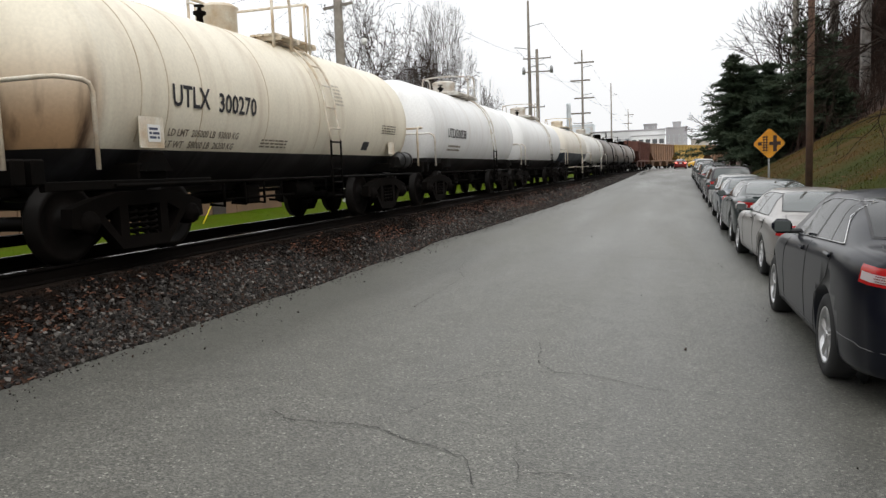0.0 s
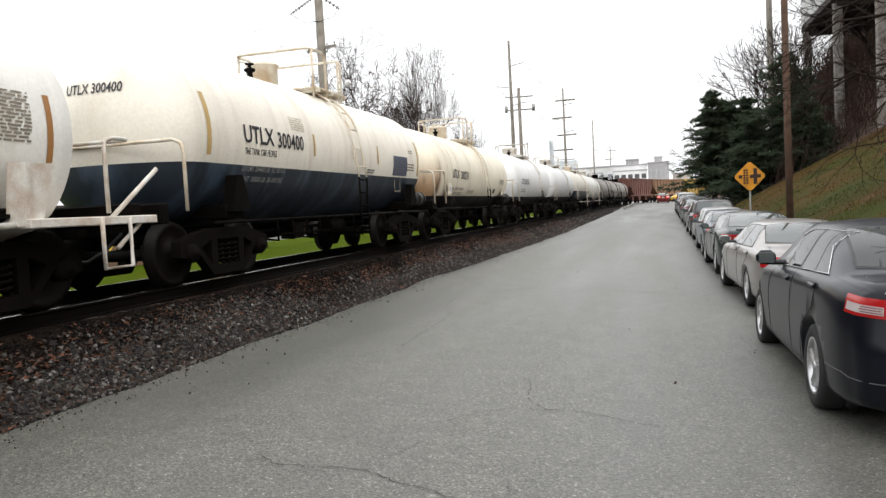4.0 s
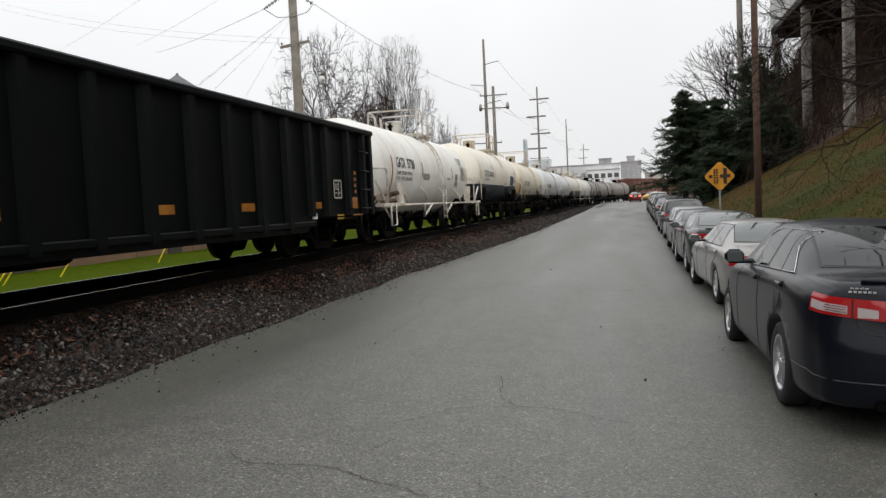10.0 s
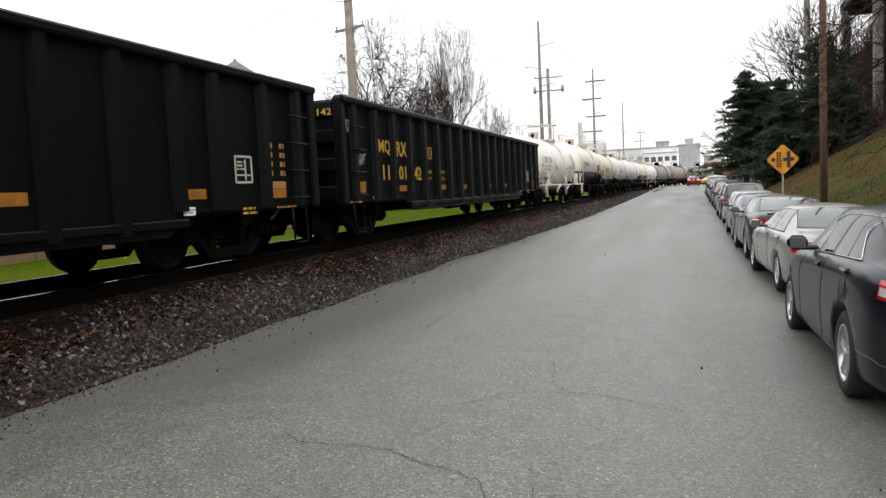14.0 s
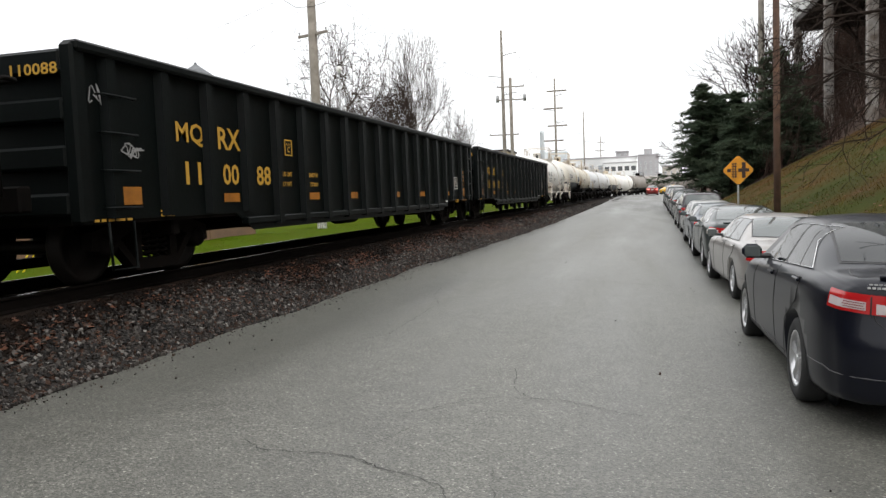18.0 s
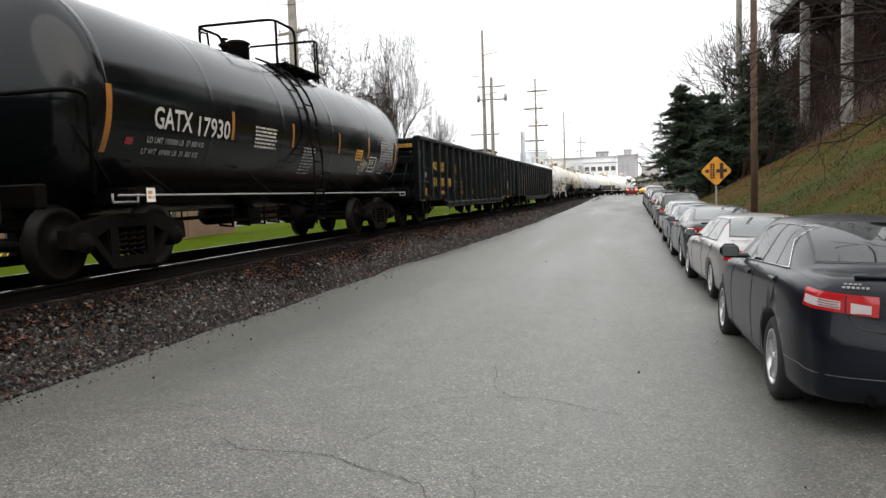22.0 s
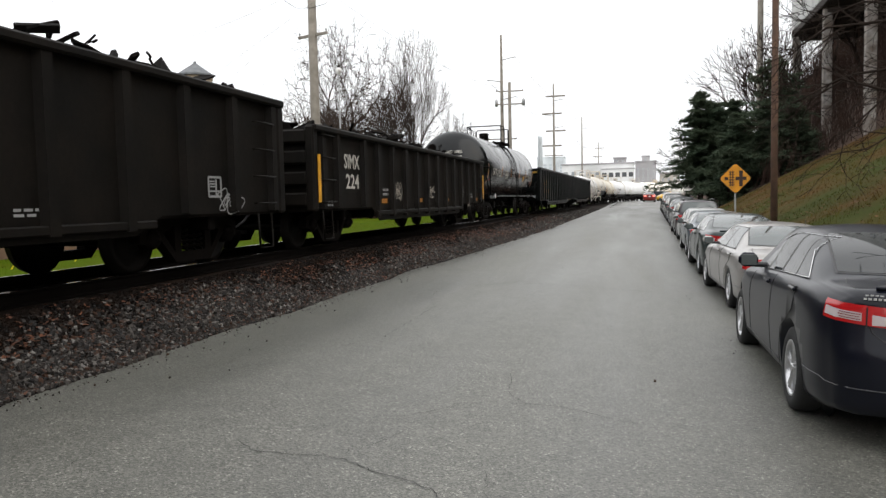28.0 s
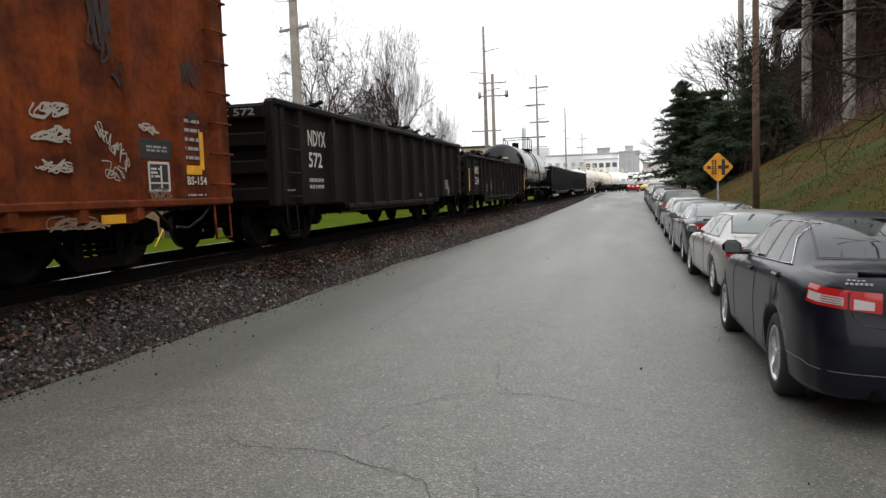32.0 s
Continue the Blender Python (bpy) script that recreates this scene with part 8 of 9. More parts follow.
for x in (-0.17, -0.09):
    part("symbol", slab(B(), [(x - 0.015, -0.26), (x + 0.015, -0.26), (x + 0.015, 0.26), (x - 0.015, 0.26)], "y", -0.01, -0.006), SIGN_EDGE, sign, "black track symbol")
for k in range(6):
    z = -0.22 + 0.088 * k
    part("symbol", slab(B(), [(-0.22, z - 0.016), (-0.04, z - 0.016), (-0.04, z + 0.016), (-0.22, z + 0.016)], "y", -0.013, -0.0105), SIGN_EDGE, sign, "black track symbol")


# ---- beyond the track ----
TAN_WALL = mat("tan_render", (0.17, 0.1, 0.058), 0.9, vary=0.2, scale=0.8, fine=20, tint=(0.12, 0.075, 0.047))
shed = thing("low_building", "long low tan-rendered building beyond the grass", "building")
for i in range(14):
    y = -20 + i * 3.6
    part("wall_panel", bbox(B(), (-17.3, y + 1.79, 1.2), (0.3, 3.57, 2.2), 0.015), TAN_WALL, shed, "tan rendered wall panel")
part("roof", bbox(B(), (-20.6, 5.2, 2.34), (7.0, 51.0, 0.14), 0.03), SOFFIT, shed, "flat dark roof")
part("back_wall", bbox(B(), (-23.6, 5.2, 1.2), (0.3, 50.4, 2.2), 0.02), TAN_WALL, shed)
for y in (-20.1, 30.5):
    part("end_wall", bbox(B(), (-20.4, y, 1.2), (6.4, 0.25, 2.2), 0.02), TAN_WALL, shed)
for y in (9.5, 18.0, 25.5):
    d = part("service_door", bbox(B(), (-17.13, y, 0.85), (0.06, 0.9, 1.5), 0.02), SOFFIT, shed, "dark service door")

GUY = plain("yellow_guy_guard", (0.8, 0.62, 0.02), 0.4)
guy = thing("guy_wires", "yellow plastic guards on slanting guy wires in the grass", "guy wire", "", None)
for x, y in ((-14.1, 13.9), (-14.1, 14.1), (-14.1, 15.9), (-14.3, 20.3)):
    part("guard", rod(B(), (x, y, 0.25), (x - 0.15, y + 2.3, 2.5), 0.018, n=8), GUY, guy, "bright yellow guard")
    part("wire", rod(B(), (x - 0.15, y + 2.3, 2.5), (-15.3, 34, 11.5), 0.004, n=4), STEEL, guy)


def crossarm(t, z, length, turn, material, pins=3, brace=True):
    m = Matrix.Rotation(radians(turn), 3, "Z")
    a = part("crossarm", bbox(B(), (0, 0, z), (length, 0.1, 0.13), 0.01, m), material, t, "wooden crossarm")
    for k in range(pins):
        x = -length / 2 + 0.08 + (length - 0.16) * k / max(1, pins - 1)
        q = m @ Vector((x, 0, 0))
        part("insulator", lathe(B(), [(z + 0.07, 0.02), (z + 0.13, 0.03), (z + 0.14, 0.055), (z + 0.19, 0.05), (z + 0.23, 0.02)], "z", 10, (q.x, q.y, 0)), GALV, a, "grey porcelain insulator")
    if brace:
        for s in (1, -1):
            q = m @ Vector((s * length * 0.3, 0, 0))
            part("brace", rod(B(), (q.x, q.y, z - 0.04), (0, 0, z - 0.45), 0.018, n=5), GALV, t)


p = lathe_pole("utility_pole", -15.4, 34.0, 0.3, 17.5, 0.235, 0.175, WOOD_POLE, "tall weathered wooden utility pole with crossarm beyond the railway")
crossarm(p, 9.9, 1.95, -20, WOOD_POLE)
part("base_sleeve", lathe(B(), [(0.1, 0.24), (1.15, 0.23), (1.16, 0.2)], "z", 14), WHITE, p, "white painted base")
def string(t, a, b, discs):
    a, b = Vector(a), Vector(b)
    bm = B()
    rod(bm, a, b, 0.025, n=6)
    for k in range(discs):
        q = a.lerp(b, 0.12 + 0.76 * k / max(1, discs - 1))
        d = (b - a).normalized() * 0.05
        rod(bm, q - d, q + d, 0.035, 0.105, 10)
    part("insulator_string", bm, GALV, t, "string of grey disc insulators")
string(p, (-0.1, 0, 12.5), (-1.35, -0.4, 11.65), 8)
string(p, (0.1, 0, 12.45), (0.95, 0.3, 11.8), 5)
part("jumper", pipe(B(), [(-1.35, -0.4, 11.65), (-0.7, -0.3, 11.2), (0.1, -0.25, 11.15), (0.7, 0.1, 11.4), (0.95, 0.3, 11.8)], 0.015, 5), STEEL, p, "drooping jumper wire")


def sag(a, b, dip, n=14):
    a, b = Vector(a), Vector(b)
    return [a.lerp(b, i / n) - Vector((0, 0, dip * 4 * (i / n) * (1 - i / n))) for i in range(n + 1)]


for a, b, dip in (((-15.5, 34, 17.2), (-45.6, 53.1, 16.0), 0.4), ((-15.5, 34, 14.3), (-40.7, 56.9, 16.8), 0.3), ((-16.75, 33.6, 11.65), (-39.5, 57.8, 16.2), 0.2),
                  ((-15.6, 34, 10.2), (-48.3, 50.6, 19.7), 0.5), ((-15.9, 34, 10.0), (-48.3, 50.6, 19.2), 0.5), ((-14.4, 34.3, 11.8), (-14.6, 87, 14.5), 0.9)):
    w = solid("overhead_wire", pipe(B(), sag(a, b, dip), 0.011 if abs(a[2] - 11.7) < 0.2 else 0.006, 4), STEEL, "thin dark overhead wire strung from the pole", "wire", "overhead wires")

# the tall line poles down the track
for i, (x, y, h) in enumerate(((-15.4, 86.5, 20.8), (-15.0, 138.5, 22.7), (-15.0, 210.0, 24.0), (-15.0, 300.0, 23.3))):
    p = lathe_pole("line_pole", x, y, 0.3, h, 0.24, 0.13, WOOD_POLE, "slim tall transmission pole with alternating davit arms", "transmission poles down the line")
    for k, (s, f) in enumerate(((1, 0.86), (-1, 0.74), (1, 0.64))):
        part("davit_arm", pipe(B(), [(0, 0, h * f), (s * 0.9, 0, h * f + 0.18), (s * 1.7, 0, h * f + 0.3)], 0.05, 5), GALV, p, "thin davit arm")
    if i != 2:
        crossarm(p, h * 0.42, 3.4, 8, WOOD_POLE, 2, False)
    if i in (1, 3):
        for k, fr in enumerate((0.9, 0.76, 0.62, 0.5)):
            part("crossarm", bbox(B(), (0.35 * (-1) ** k, 0, h * fr), (3.6, 0.2, 0.26), 0.01), WOOD_POLE, p, "wooden crossarm")
p = lathe_pole("utility_pole", -14.4, 86.0, 0.3, 15.2, 0.22, 0.17, WOOD_POLE, "weathered wooden pole with two crossarms and transformers")
crossarm(p, 14.2, 3.2, 8, WOOD_POLE)
crossarm(p, 12.7, 3.2, 8, WOOD_POLE, 2)
for s in (1.6, -1.6):
    part("transformer", lathe(B(), [(12.5, 0.18), (13.2, 0.18), (13.25, 0.12), (13.35, 0.05)], "z", 12, (s, 0.2, 0)), GALV, p, "grey pole transformer can")
for s, f in ((1.7, 0.86), (-1.7, 0.74), (1.7, 0.64)):
    pts = [(-15.4 + s, 86.5, 20.8 * f + 0.3), (-15 + s, 138.5, 22.7 * f + 0.3), (-15 + s, 210, 24.0 * f + 0.3), (-15 + s, 300, 23.3 * f + 0.3)]
    for a, b in zip(pts, pts[1:]):
        solid("overhead_wire", pipe(B(), sag(a, b, 1.2), 0.014, 4), STEEL, "thin overhead wire between tall poles", "wire", "overhead wires")

# bare trees beyond the grass
bare_tree((-23.6, 58, 0.3), 16.6, 1.35, 21, BARK, "wide bare tree with dense grey-brown twigs", 0.1, 8, 0.4, thick=1.6, wide=4.9, fork=0.27, shoots=0.8)
bare_tree((-22.2, 63, 0.3), 13.4, 1.3, 22, BARK, "wide bare tree with dense grey-brown twigs", 0.25, 8, 0.3, thick=1.5, wide=4.2, fork=0.27, shoots=0.75)
bare_tree((-25.8, 62, 0.3), 10.5, 1.4, 27, BARK, "bare tree with grey-brown twigs", 0.15, 8, 0.26, thick=1.5, wide=3.6, fork=0.27, shoots=0.7)
bare_tree((-19.0, 62, 0.3), 16.6, 0.95, 23, BARK, "bare vase-shaped tree with upswept branches", 0.6, 8, 0.4, thick=1.6, wide=3.0, fork=0.3, shoots=0.75)
bare_tree((-17.0, 66, 0.3), 10.4, 1.1, 24, BARK, "small bare tree beside the railway", 0.3, 8, 0.18, thick=1.4, wide=1.8, fork=0.4)
bare_tree((-15.2, 66, 0.3), 8.8, 1.1, 25, BARK, "small bare tree beside the railway", 0.3, 8, 0.14, thick=1.4, wide=1.4, fork=0.4)
bare_tree((-70, 150, 0.3), 25, 1.0, 26, BARK, "bare tree far beyond the railway", 0.2, 7, 0.4, thick=2.0)
bare_tree((-62, 142, 0.3), 22, 1.0, 28, BARK, "bare tree far beyond the railway", 0.2, 7, 0.4, thick=2.0)
brush = Soup()
for i in range(2600):
    x, y = rnd.uniform(-29, -17.6), rnd.uniform(52, 66)
    p = Vector((x, y, 0.2))
    d = Vector((rnd.uniform(-0.4, 0.4), rnd.uniform(-0.4, 0.4), 1)).normalized()
    ln = rnd.uniform(2.0, 5.6)
    q = p + d * ln * 0.6
    brush.bar(p, q, 0.03, 0.02, 3)
    for k in range(5):
        e = (d + Vector((rnd.uniform(-0.8, 0.8), rnd.uniform(-0.8, 0.8), rnd.uniform(0, 0.5)))).normalized()
        brush.bar(p.lerp(q, rnd.uniform(0.4, 1)), q + e * ln * rnd.uniform(0.25, 0.5), 0.016, 0.006, 3)
tagged(new("undergrowth", brush.mesh("undergrowth", BARK_RED)), "brown leafless thicket under the trees", "undergrowth", kind="stuff")

lamp = thing("street_lamp", "small white globe lamp on a thin grey post among trees", "street lamp", "", pose(-21.56, 52, 0.3))
part("post", lathe(B(), [(-0.2, 0.07), (10.93, 0.045)], "z", 10), GALV, lamp, "thin grey lamp post")
part("globe", lathe(B(), [(10.93, 0.08), (11.03, 0.2), (11.23, 0.24), (11.41, 0.16), (11.47, 0.0)], "z", 16), WHITE, lamp, "white globe")
part("cap", lathe(B(), [(11.43, 0.14), (11.53, 0.08), (11.57, 0.0)], "z", 12), STEEL, lamp, "dark cap")

# the water tower
TANK_BRICK = mat("old_tan_masonry", (0.33, 0.27, 0.19), 0.9, vary=0.25, scale=0.6, fine=5, tint=(0.22, 0.17, 0.12))
tower = thing("water_tower", "round tan masonry water tower with a conical grey roof", "water tower", "", pose(-70.6, 109.0, 0))
part("tank", lathe(B(), [(0.3, 2.4), (14, 2.45), (15, 2.62), (23.0, 2.66)], "z", 28), TANK_BRICK, tower, "weathered tan tank wall")
part("roof", lathe(B(), [(22.9, 3.0), (23.15, 3.02), (25.1, 0.25), (25.4, 0.2), (25.45, 0.0)], "z", 28, smooth=False), mat("slate_roof", (0.16, 0.17, 0.18), 0.8, scale=1), tower, "conical grey roof")
part("cornice", lathe(B(), [(22.3, 2.68), (22.35, 2.78), (22.6, 2.78), (22.65, 2.68)], "z", 28), TANK_BRICK, tower)

# ---- the distance ----
def block(name, label, c, s, wall, cols, rows, win, roof=SOFFIT, glass=GLASS, wz=(0.2, 0.86), parapet=0.5):
    """A far building with its windows in the face towards the street."""
    b = thing(name, label, "building", "buildings in the distance")
    x, y, z = c
    w, d, h = s
    part("wall", bbox(B(), (x, y + d / 2, z + h / 2), (w, d, h), 0.05), wall, b, "outer walls")
    part("roof", bbox(B(), (x, y + d / 2, z + h + parapet / 2), (w + 0.4, d + 0.4, parapet), 0.05), roof, b, "flat roof edge")
    for i in range(cols):
        for k in range(rows):
            wx = x - w / 2 + w * (i + 0.5) / cols
            wzz = z + h * (wz[0] + (wz[1] - wz[0]) * (k + 0.5) / rows)
            fr = part("window", bbox(B(), (wx, y - 0.03, wzz), (w / cols * win, 0.12, h * (wz[1] - wz[0]) / rows * 0.62), 0.02), WHITE, b, "window frame")
            part("pane", box(B(), (wx, y - 0.1, wzz), (w / cols * win * 0.86, 0.03, h * (wz[1] - wz[0]) / rows * 0.54)), glass, fr)
    return b


# the haze of distance is put into these pale wall and pane colours
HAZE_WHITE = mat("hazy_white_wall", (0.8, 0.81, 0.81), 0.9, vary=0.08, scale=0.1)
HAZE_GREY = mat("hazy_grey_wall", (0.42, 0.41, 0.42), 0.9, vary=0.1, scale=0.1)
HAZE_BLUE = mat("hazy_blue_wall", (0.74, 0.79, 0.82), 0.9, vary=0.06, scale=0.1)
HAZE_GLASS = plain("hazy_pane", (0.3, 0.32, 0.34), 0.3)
CREAM_WALL = mat("cream_siding", (0.5, 0.42, 0.27), 0.85, vary=0.1, scale=0.4)
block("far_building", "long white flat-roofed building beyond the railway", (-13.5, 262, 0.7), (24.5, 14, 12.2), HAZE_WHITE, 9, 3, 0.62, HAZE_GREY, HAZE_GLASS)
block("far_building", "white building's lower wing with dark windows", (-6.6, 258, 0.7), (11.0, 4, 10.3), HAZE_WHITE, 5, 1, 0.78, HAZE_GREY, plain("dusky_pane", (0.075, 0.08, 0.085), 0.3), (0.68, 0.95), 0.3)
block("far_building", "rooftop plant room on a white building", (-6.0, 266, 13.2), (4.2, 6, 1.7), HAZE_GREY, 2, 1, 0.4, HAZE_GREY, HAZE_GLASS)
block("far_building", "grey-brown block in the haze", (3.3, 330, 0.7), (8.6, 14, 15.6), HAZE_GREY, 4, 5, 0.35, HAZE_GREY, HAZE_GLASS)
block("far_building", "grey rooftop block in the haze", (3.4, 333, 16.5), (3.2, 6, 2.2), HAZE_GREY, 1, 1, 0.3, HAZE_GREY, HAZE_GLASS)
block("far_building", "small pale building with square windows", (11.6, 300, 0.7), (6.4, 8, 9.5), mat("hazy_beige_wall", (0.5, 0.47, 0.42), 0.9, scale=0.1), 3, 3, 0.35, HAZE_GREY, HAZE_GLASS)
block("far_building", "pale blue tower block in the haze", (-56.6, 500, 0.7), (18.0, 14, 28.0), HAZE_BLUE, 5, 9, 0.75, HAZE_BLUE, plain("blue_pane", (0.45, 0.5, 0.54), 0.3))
block("yellow_house", "cream house with a shallow roof beyond the railway", (-23.0, 118, 0.3), (4.6, 9, 8.4), CREAM_WALL, 2, 2, 0.5, SOFFIT, GLASS, (0.6, 0.95), 0.3)
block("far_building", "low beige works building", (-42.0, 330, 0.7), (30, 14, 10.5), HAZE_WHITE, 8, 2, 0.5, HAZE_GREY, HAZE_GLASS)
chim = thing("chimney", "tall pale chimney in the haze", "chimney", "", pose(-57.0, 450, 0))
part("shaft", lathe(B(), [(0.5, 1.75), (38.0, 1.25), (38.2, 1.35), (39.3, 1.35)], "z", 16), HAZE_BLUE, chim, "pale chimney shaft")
# the brown brick wall at the end of the street
endwall = thing("brick_warehouse", "low red-brown brick warehouse beyond the crossing", "building", "buildings in the distance")
BRICK_FAR = mat("red_brown_brick", (0.2, 0.075, 0.045), 0.9, vary=0.25, scale=0.4, fine=4)
part("wall", bbox(B(), (22, 276, 3.0), (34, 10, 6.0), 0.05), BRICK_FAR, endwall, "red-brown brick walls")
part("roof", bbox(B(), (22, 276, 6.15), (34.6, 10.6, 0.3), 0.05), SOFFIT, endwall)
for i in range(7):
    part("window", bbox(B(), (7.5 + i * 4.6, 270.95, 3.6), (1.6, 0.15, 1.9), 0.03), HAZE_GLASS, endwall, "pale window")


# ---- cracks, stones and leaves ----
def crack(pts, w, seed):
    r = random.Random(seed)
    bm = B()
    line = []
    for (a, b) in zip(pts, pts[1:]):
        n = max(2, int(math.dist(a, b) / 0.05))
        for i in range(n):
            t = i / n
            line.append((a[0] + (b[0] - a[0]) * t + r.uniform(-0.012, 0.012), a[1] + (b[1] - a[1]) * t + r.uniform(-0.012, 0.012)))
    line.append(pts[-1])
    rows = []
    for i, (x, y) in enumerate(line):
        e = line[min(i + 1, len(line) - 1)], line[max(i - 1, 0)]
        d = Vector((e[0][0] - e[1][0], e[0][1] - e[1][1]))
        d = d.normalized() if d.length > 1e-6 else Vector((1, 0))
        ww = w * r.uniform(0.06, 0.4) * (0.3 if i in (0, len(line) - 1) else 1)
        o = Vector((-d.y, d.x)) * ww / 2
        rows.append([(x - o.x, y - o.y, road_h(x, y) + 0.006), (x + o.x, y + o.y, road_h(x, y) + 0.006)])
    loft(bm, rows, closed=False, caps=False)
    return part("crack", bm, CRACK, road, "dark crack in the asphalt")


crack([(-2.64, 4.39), (-2.5, 4.29), (-2.44, 4.25), (-2.21, 4.25), (-1.98, 4.28), (-1.8, 4.26), (-1.54, 4.09), (-1.35, 4.04), (-1.2, 3.96), (-1.13, 3.93), (-1.04, 3.72), (-0.98, 3.56)], 0.026, 1)
crack([(-1.81, 4.3), (-1.87, 4.46), (-1.73, 4.56), (-1.66, 4.74), (-1.59, 4.95)], 0.016, 2)
crack([(-1.81, 5.16), (-1.61, 5.36), (-1.42, 5.6), (-1.25, 5.74), (-1.11, 5.79), (-0.87, 5.82), (-0.63, 5.81), (-0.36, 5.7), (-0.18, 5.58), (-0.01, 5.54)], 0.024, 3)
crack([(-0.87, 5.82), (-1.02, 6.0), (-1.1, 6.23), (-1.12, 6.55), (-1.2, 6.84)], 0.026, 4)
crack([(-0.91, 4.28), (-0.88, 4.17), (-0.85, 4.11), (-0.79, 4.12)], 0.018, 5)
crack([(-0.85, 4.11), (-0.86, 4.0), (-0.8, 3.87), (-0.78, 3.69)], 0.014, 6)
crack([(-0.77, 3.81), (-0.58, 3.85), (-0.42, 3.84), (-0.32, 3.85)], 0.02, 7)
crack([(-3.37, 3.55), (-3.43, 3.81), (-3.34, 4.0), (-2.98, 4.13)], 0.012, 8)
crack([(-3.68, 4.98), (-3.48, 5.0), (-3.28, 4.95)], 0.012, 9)
crack([(-3.2, 7.42), (-3.09, 7.74), (-2.9, 8.19), (-2.92, 9.14), (-2.97, 10.59), (-3.26, 11.39), (-3.41, 12.42)], 0.024, 10)
crack([(-3.0, 13.19), (-2.25, 14.1), (-1.15, 13.87), (-0.22, 13.49), (0.45, 13.21)], 0.05, 11)
crack([(-3.6, 13.4), (-2.2, 13.2), (-0.6, 13.5), (0.8, 13.3)], 0.022, 21)

rnd = random.Random(12)


def rock_verts(size):
    """A chipped stone: a cube with pushed corners."""
    vs = []
    for sx in (-1, 1):
        for sy in (-1, 1):
            for sz in (-1, 1):
                vs.append(Vector((sx * rnd.uniform(0.3, 0.75), sy * rnd.uniform(0.3, 0.75), sz * rnd.uniform(0.25, 0.6))) * size)
    return vs


ROCK_FACES = ((0, 1, 3, 2), (4, 6, 7, 5), (0, 4, 5, 1), (2, 3, 7, 6), (0, 2, 6, 4), (1, 5, 7, 3))
stone_meshes = []
for k in range(12):
    me = bpy.data.meshes.new("stone")
    me.from_pydata(rock_verts(0.045), [], ROCK_FACES)
    me.materials.append(STONE)
    stone_meshes.append(me)


def bed_spot(y0, y1):
    y = rnd.uniform(y0, y1)
    e = road_edge(y)
    x = rnd.uniform(TRACK_X + drift(y) + 1.15, e + 0.12) if rnd.random() < 0.78 else e + rnd.uniform(-0.34, 0.07)
    return x, y


def turn():
    return Euler((rnd.uniform(0, 6), rnd.uniform(0, 6), rnd.uniform(0, 6))).to_matrix()


# the nearest stones along the asphalt's edge, one by one
for i in range(290):
    y = rnd.uniform(4.3, 9.5)
    x = road_edge(y) + rnd.triangular(-0.75, 0.1, -0.1)
    s = part("stone", rnd.choice(stone_meshes), None, bed)
    s.matrix_basis = Matrix.Translation((x, y, bed_h(x, y) + 0.016)) @ turn().to_4x4() @ Matrix.Scale(rnd.uniform(0.4, 1.0), 4)
# stones that rolled onto the asphalt
loose = [(-4.49, 7.27), (-3.75, 6.14), (-4.11, 5.73), (-4.02, 6.99), (-4.08, 7.48), (-4.72, 9.05), (-1.71, 17.26), (-0.46, 21.18), (-0.34, 9.6), (0.14, 6.86), (-4.53, 10.14), (-4.57, 5.32), (-2.71, 23.11), (-2.89, 8.14)]
loose += [(road_edge(y) + 0.1 + abs(rnd.gauss(0, 0.28)), y) for y in (rnd.uniform(4.5, 40) for i in range(110))]
for x, y in loose:
    s = tagged(new("loose_stone", rnd.choice(stone_meshes)), "small dark stone lying loose on the asphalt", "stone", "loose stones on the asphalt")
    s.matrix_basis = Matrix.Translation((x, y, road_h(x, y) + 0.009)) @ turn().to_4x4() @ Matrix.Scale(rnd.uniform(0.18, 0.42), 4)
shaded = Soup()
soup = Soup()
for y0, y1, n, k in ((3.0, 14, 21000, 0.66), (14, 30, 15000, 0.85), (30, 70, 9000, 1.4)):
    for i in range(n):
        x, y = bed_spot(y0, y1)
        m = turn()
        sz = rnd.uniform(0.5, 1.35) * k * 0.045
        # stones close to the rail take the colour with painted train shade
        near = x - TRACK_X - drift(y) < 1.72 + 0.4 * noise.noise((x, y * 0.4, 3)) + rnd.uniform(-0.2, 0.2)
        heap = shaded if near else soup
        base = len(heap.v)
        c = Vector((x, y, bed_h(x, y) + (0.01 if x < road_edge(y) - 0.3 else 0.02)))
        heap.v += [c + m @ v for v in rock_verts(sz)]
        heap.f += [tuple(base + j for j in f) for f in ROCK_FACES]
part("shaded_stones", shaded.mesh("shaded_stones", SHADED_STONE), SHADED_STONE, bed, "stones beside the rail with the shade of the train put into their colour")["kind"] = "stuff"
part("ballast_stones", soup.mesh("ballast_stones", STONE), STONE, bed, "grey and brown crushed stones")["kind"] = "stuff"
soup = Soup()
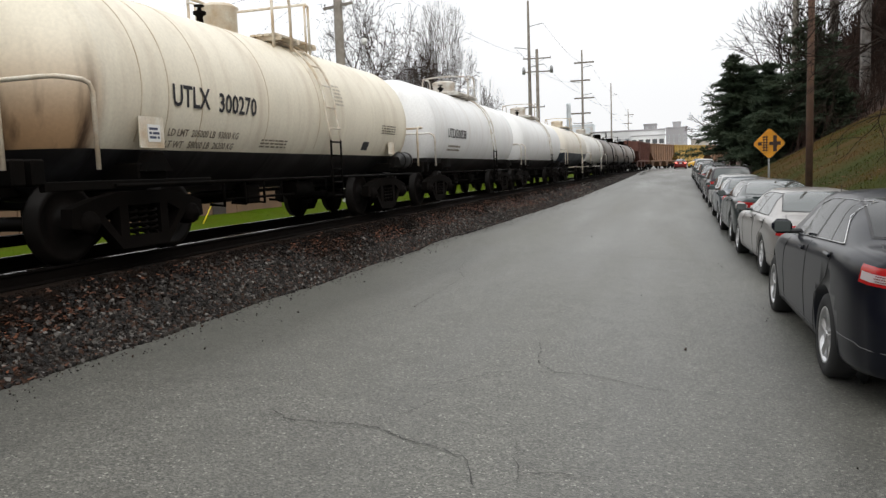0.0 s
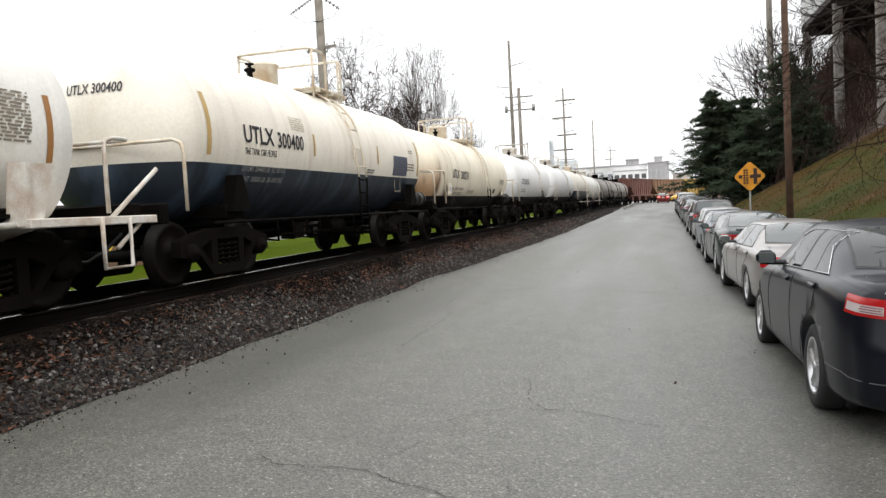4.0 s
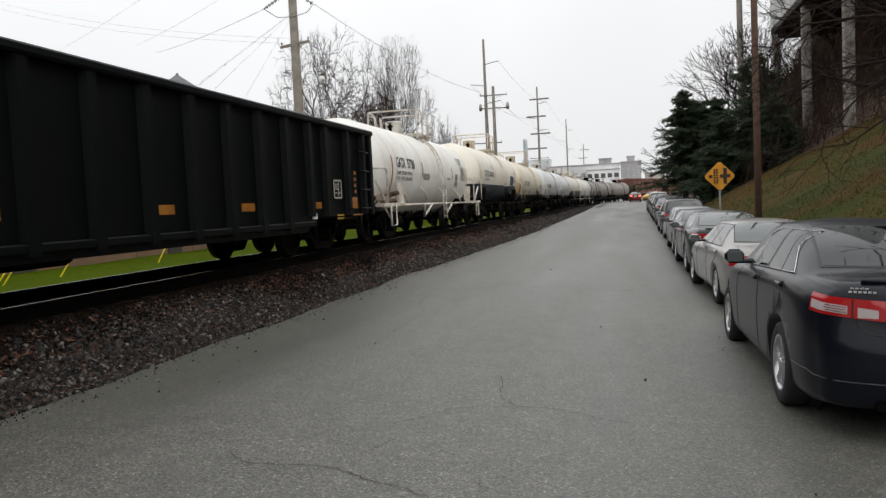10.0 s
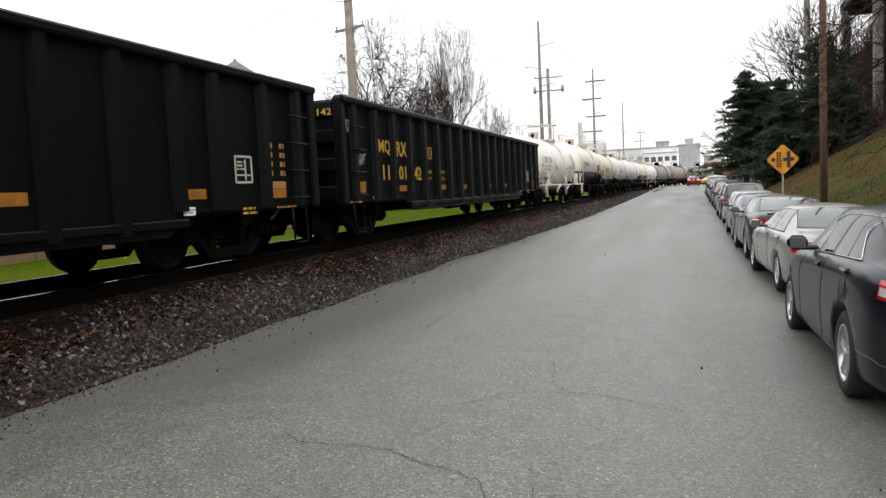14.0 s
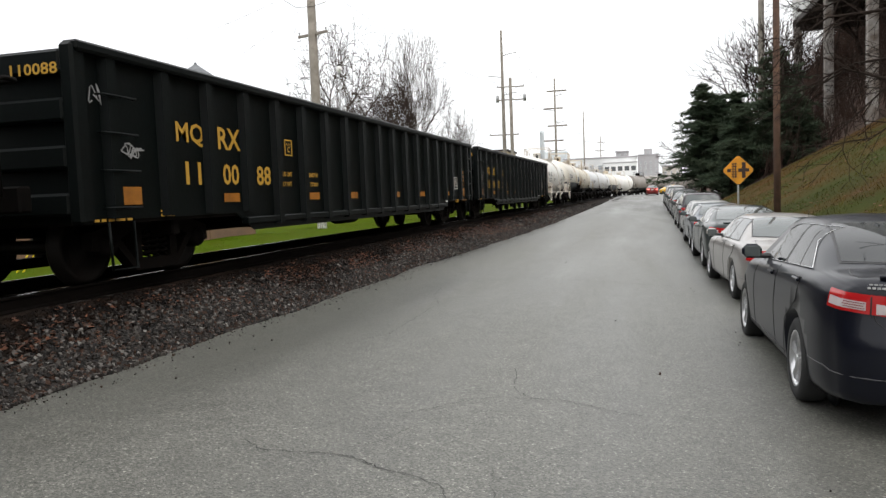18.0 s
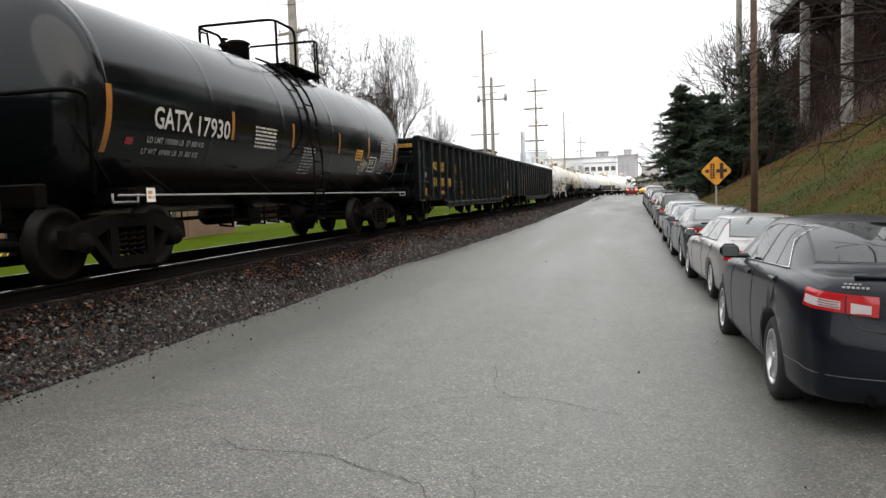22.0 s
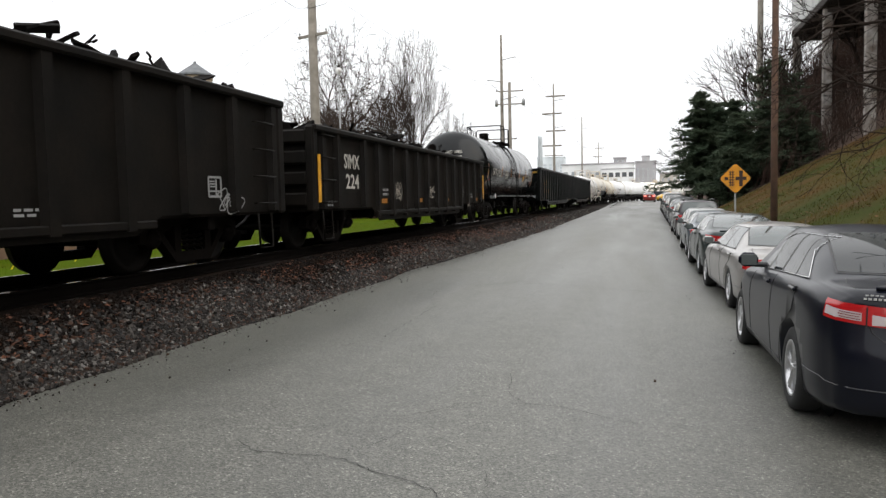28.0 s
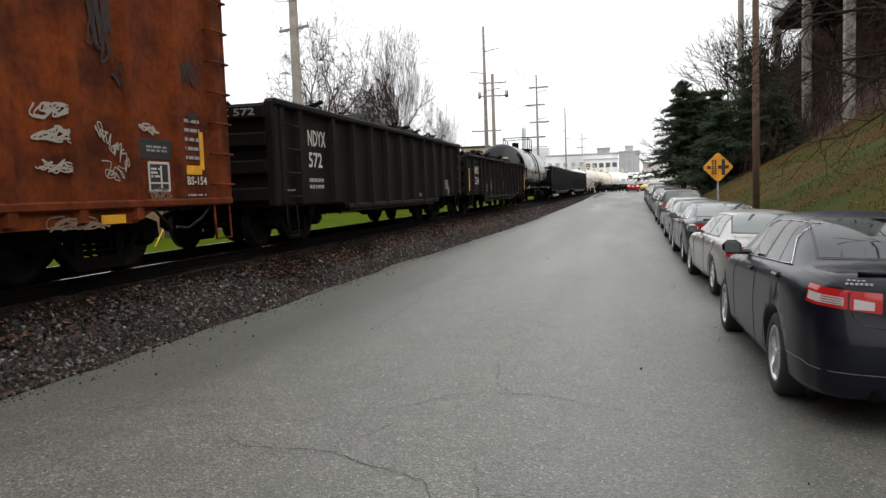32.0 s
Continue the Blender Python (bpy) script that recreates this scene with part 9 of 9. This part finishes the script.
for i in range(34000):
    x, y = bed_spot(3.5, 45)
    d = x - TRACK_X - drift(y)
    if noise.noise((x * 0.9, y * 0.5, 7)) < 0.0 and rnd.random() < 0.8 or d < 1.45 + 0.15 * noise.noise((y * 0.8, 2, 2)) and rnd.random() < 0.9 or x > road_edge(y) - 0.3 and rnd.random() < 0.75:
        continue
    a = rnd.uniform(0, 6.28)
    d = Vector((math.cos(a), math.sin(a), rnd.uniform(-0.3, 0.5))).normalized()
    soup.blade(Vector((x, y, bed_h(x, y) + 0.034)), d, Vector((-math.sin(a), math.cos(a), rnd.uniform(-0.4, 0.4))), rnd.uniform(0.025, 0.065), rnd.uniform(0.02, 0.045))
tagged(new("fallen_leaves", soup.mesh("fallen_leaves", LEAF_LITTER)), "brown fallen leaves caught among the ballast", "leaves", kind="stuff")
soup = Soup()
for i in range(26000):
    y = rnd.uniform(8, 60)
    x = TRACK_X + drift(y) - rnd.uniform(2.9, 10)
    a = rnd.uniform(0, 6.28)
    d = Vector((math.cos(a) * 0.4, math.sin(a) * 0.4, 1)).normalized()
    soup.blade(Vector((x, y, 0.3 + rise(y) * 0.5 - 0.02)), d, Vector((-math.sin(a), math.cos(a), 0)), rnd.uniform(0.03, 0.06), rnd.uniform(0.008, 0.018))
tagged(new("grass_blades", soup.mesh("grass_blades", GRASS)), "green grass blades beside the railway", "grass", kind="stuff")

# grit washed onto the edges of the asphalt
soup = Soup()
for i in range(1500):
    y = 3.2 + 36 * rnd.random() ** 1.7
    x = road_edge(y) + abs(rnd.gauss(0, 0.2)) if rnd.random() < 0.985 else 1.1 - abs(rnd.gauss(0, 0.25))
    base = len(soup.v)
    m = turn()
    c = Vector((x, y, road_h(x, y) + 0.006))
    soup.v += [c + m @ v for v in rock_verts(rnd.uniform(0.005, 0.011))]
    soup.f += [tuple(base + j for j in f) for f in ROCK_FACES]
part("grit", soup.mesh("grit", STONE), STONE, road, "fine grit along the road's edges")["kind"] = "stuff"


# ---- what moves: the train rolls away along the track ----
TRAVEL = [(0, 0.0), (4, 13.88), (8, 28.1), (12, 41.88), (16, 55.45), (20, 69.24), (24, 83.18), (28, 97.18), (32, 111.68)]


def travel(t):
    for (a, p), (b, q) in zip(TRAVEL, TRAVEL[1:]):
        if t <= b:
            return p + (q - p) * (t - a) / (b - a)
    return TRAVEL[-1][1]


def motions():
    for car, offset in CARS:
        walk(car, [(t, track_pose(offset + travel(t))) for t in range(0, 33, 2)])
    for wheels, k in ROLLING:
        walk(wheels, [(i / 6, pose(0, k, 0.44, -math.degrees(travel(i / 6) / 0.44))) for i in range(193)])


motions()
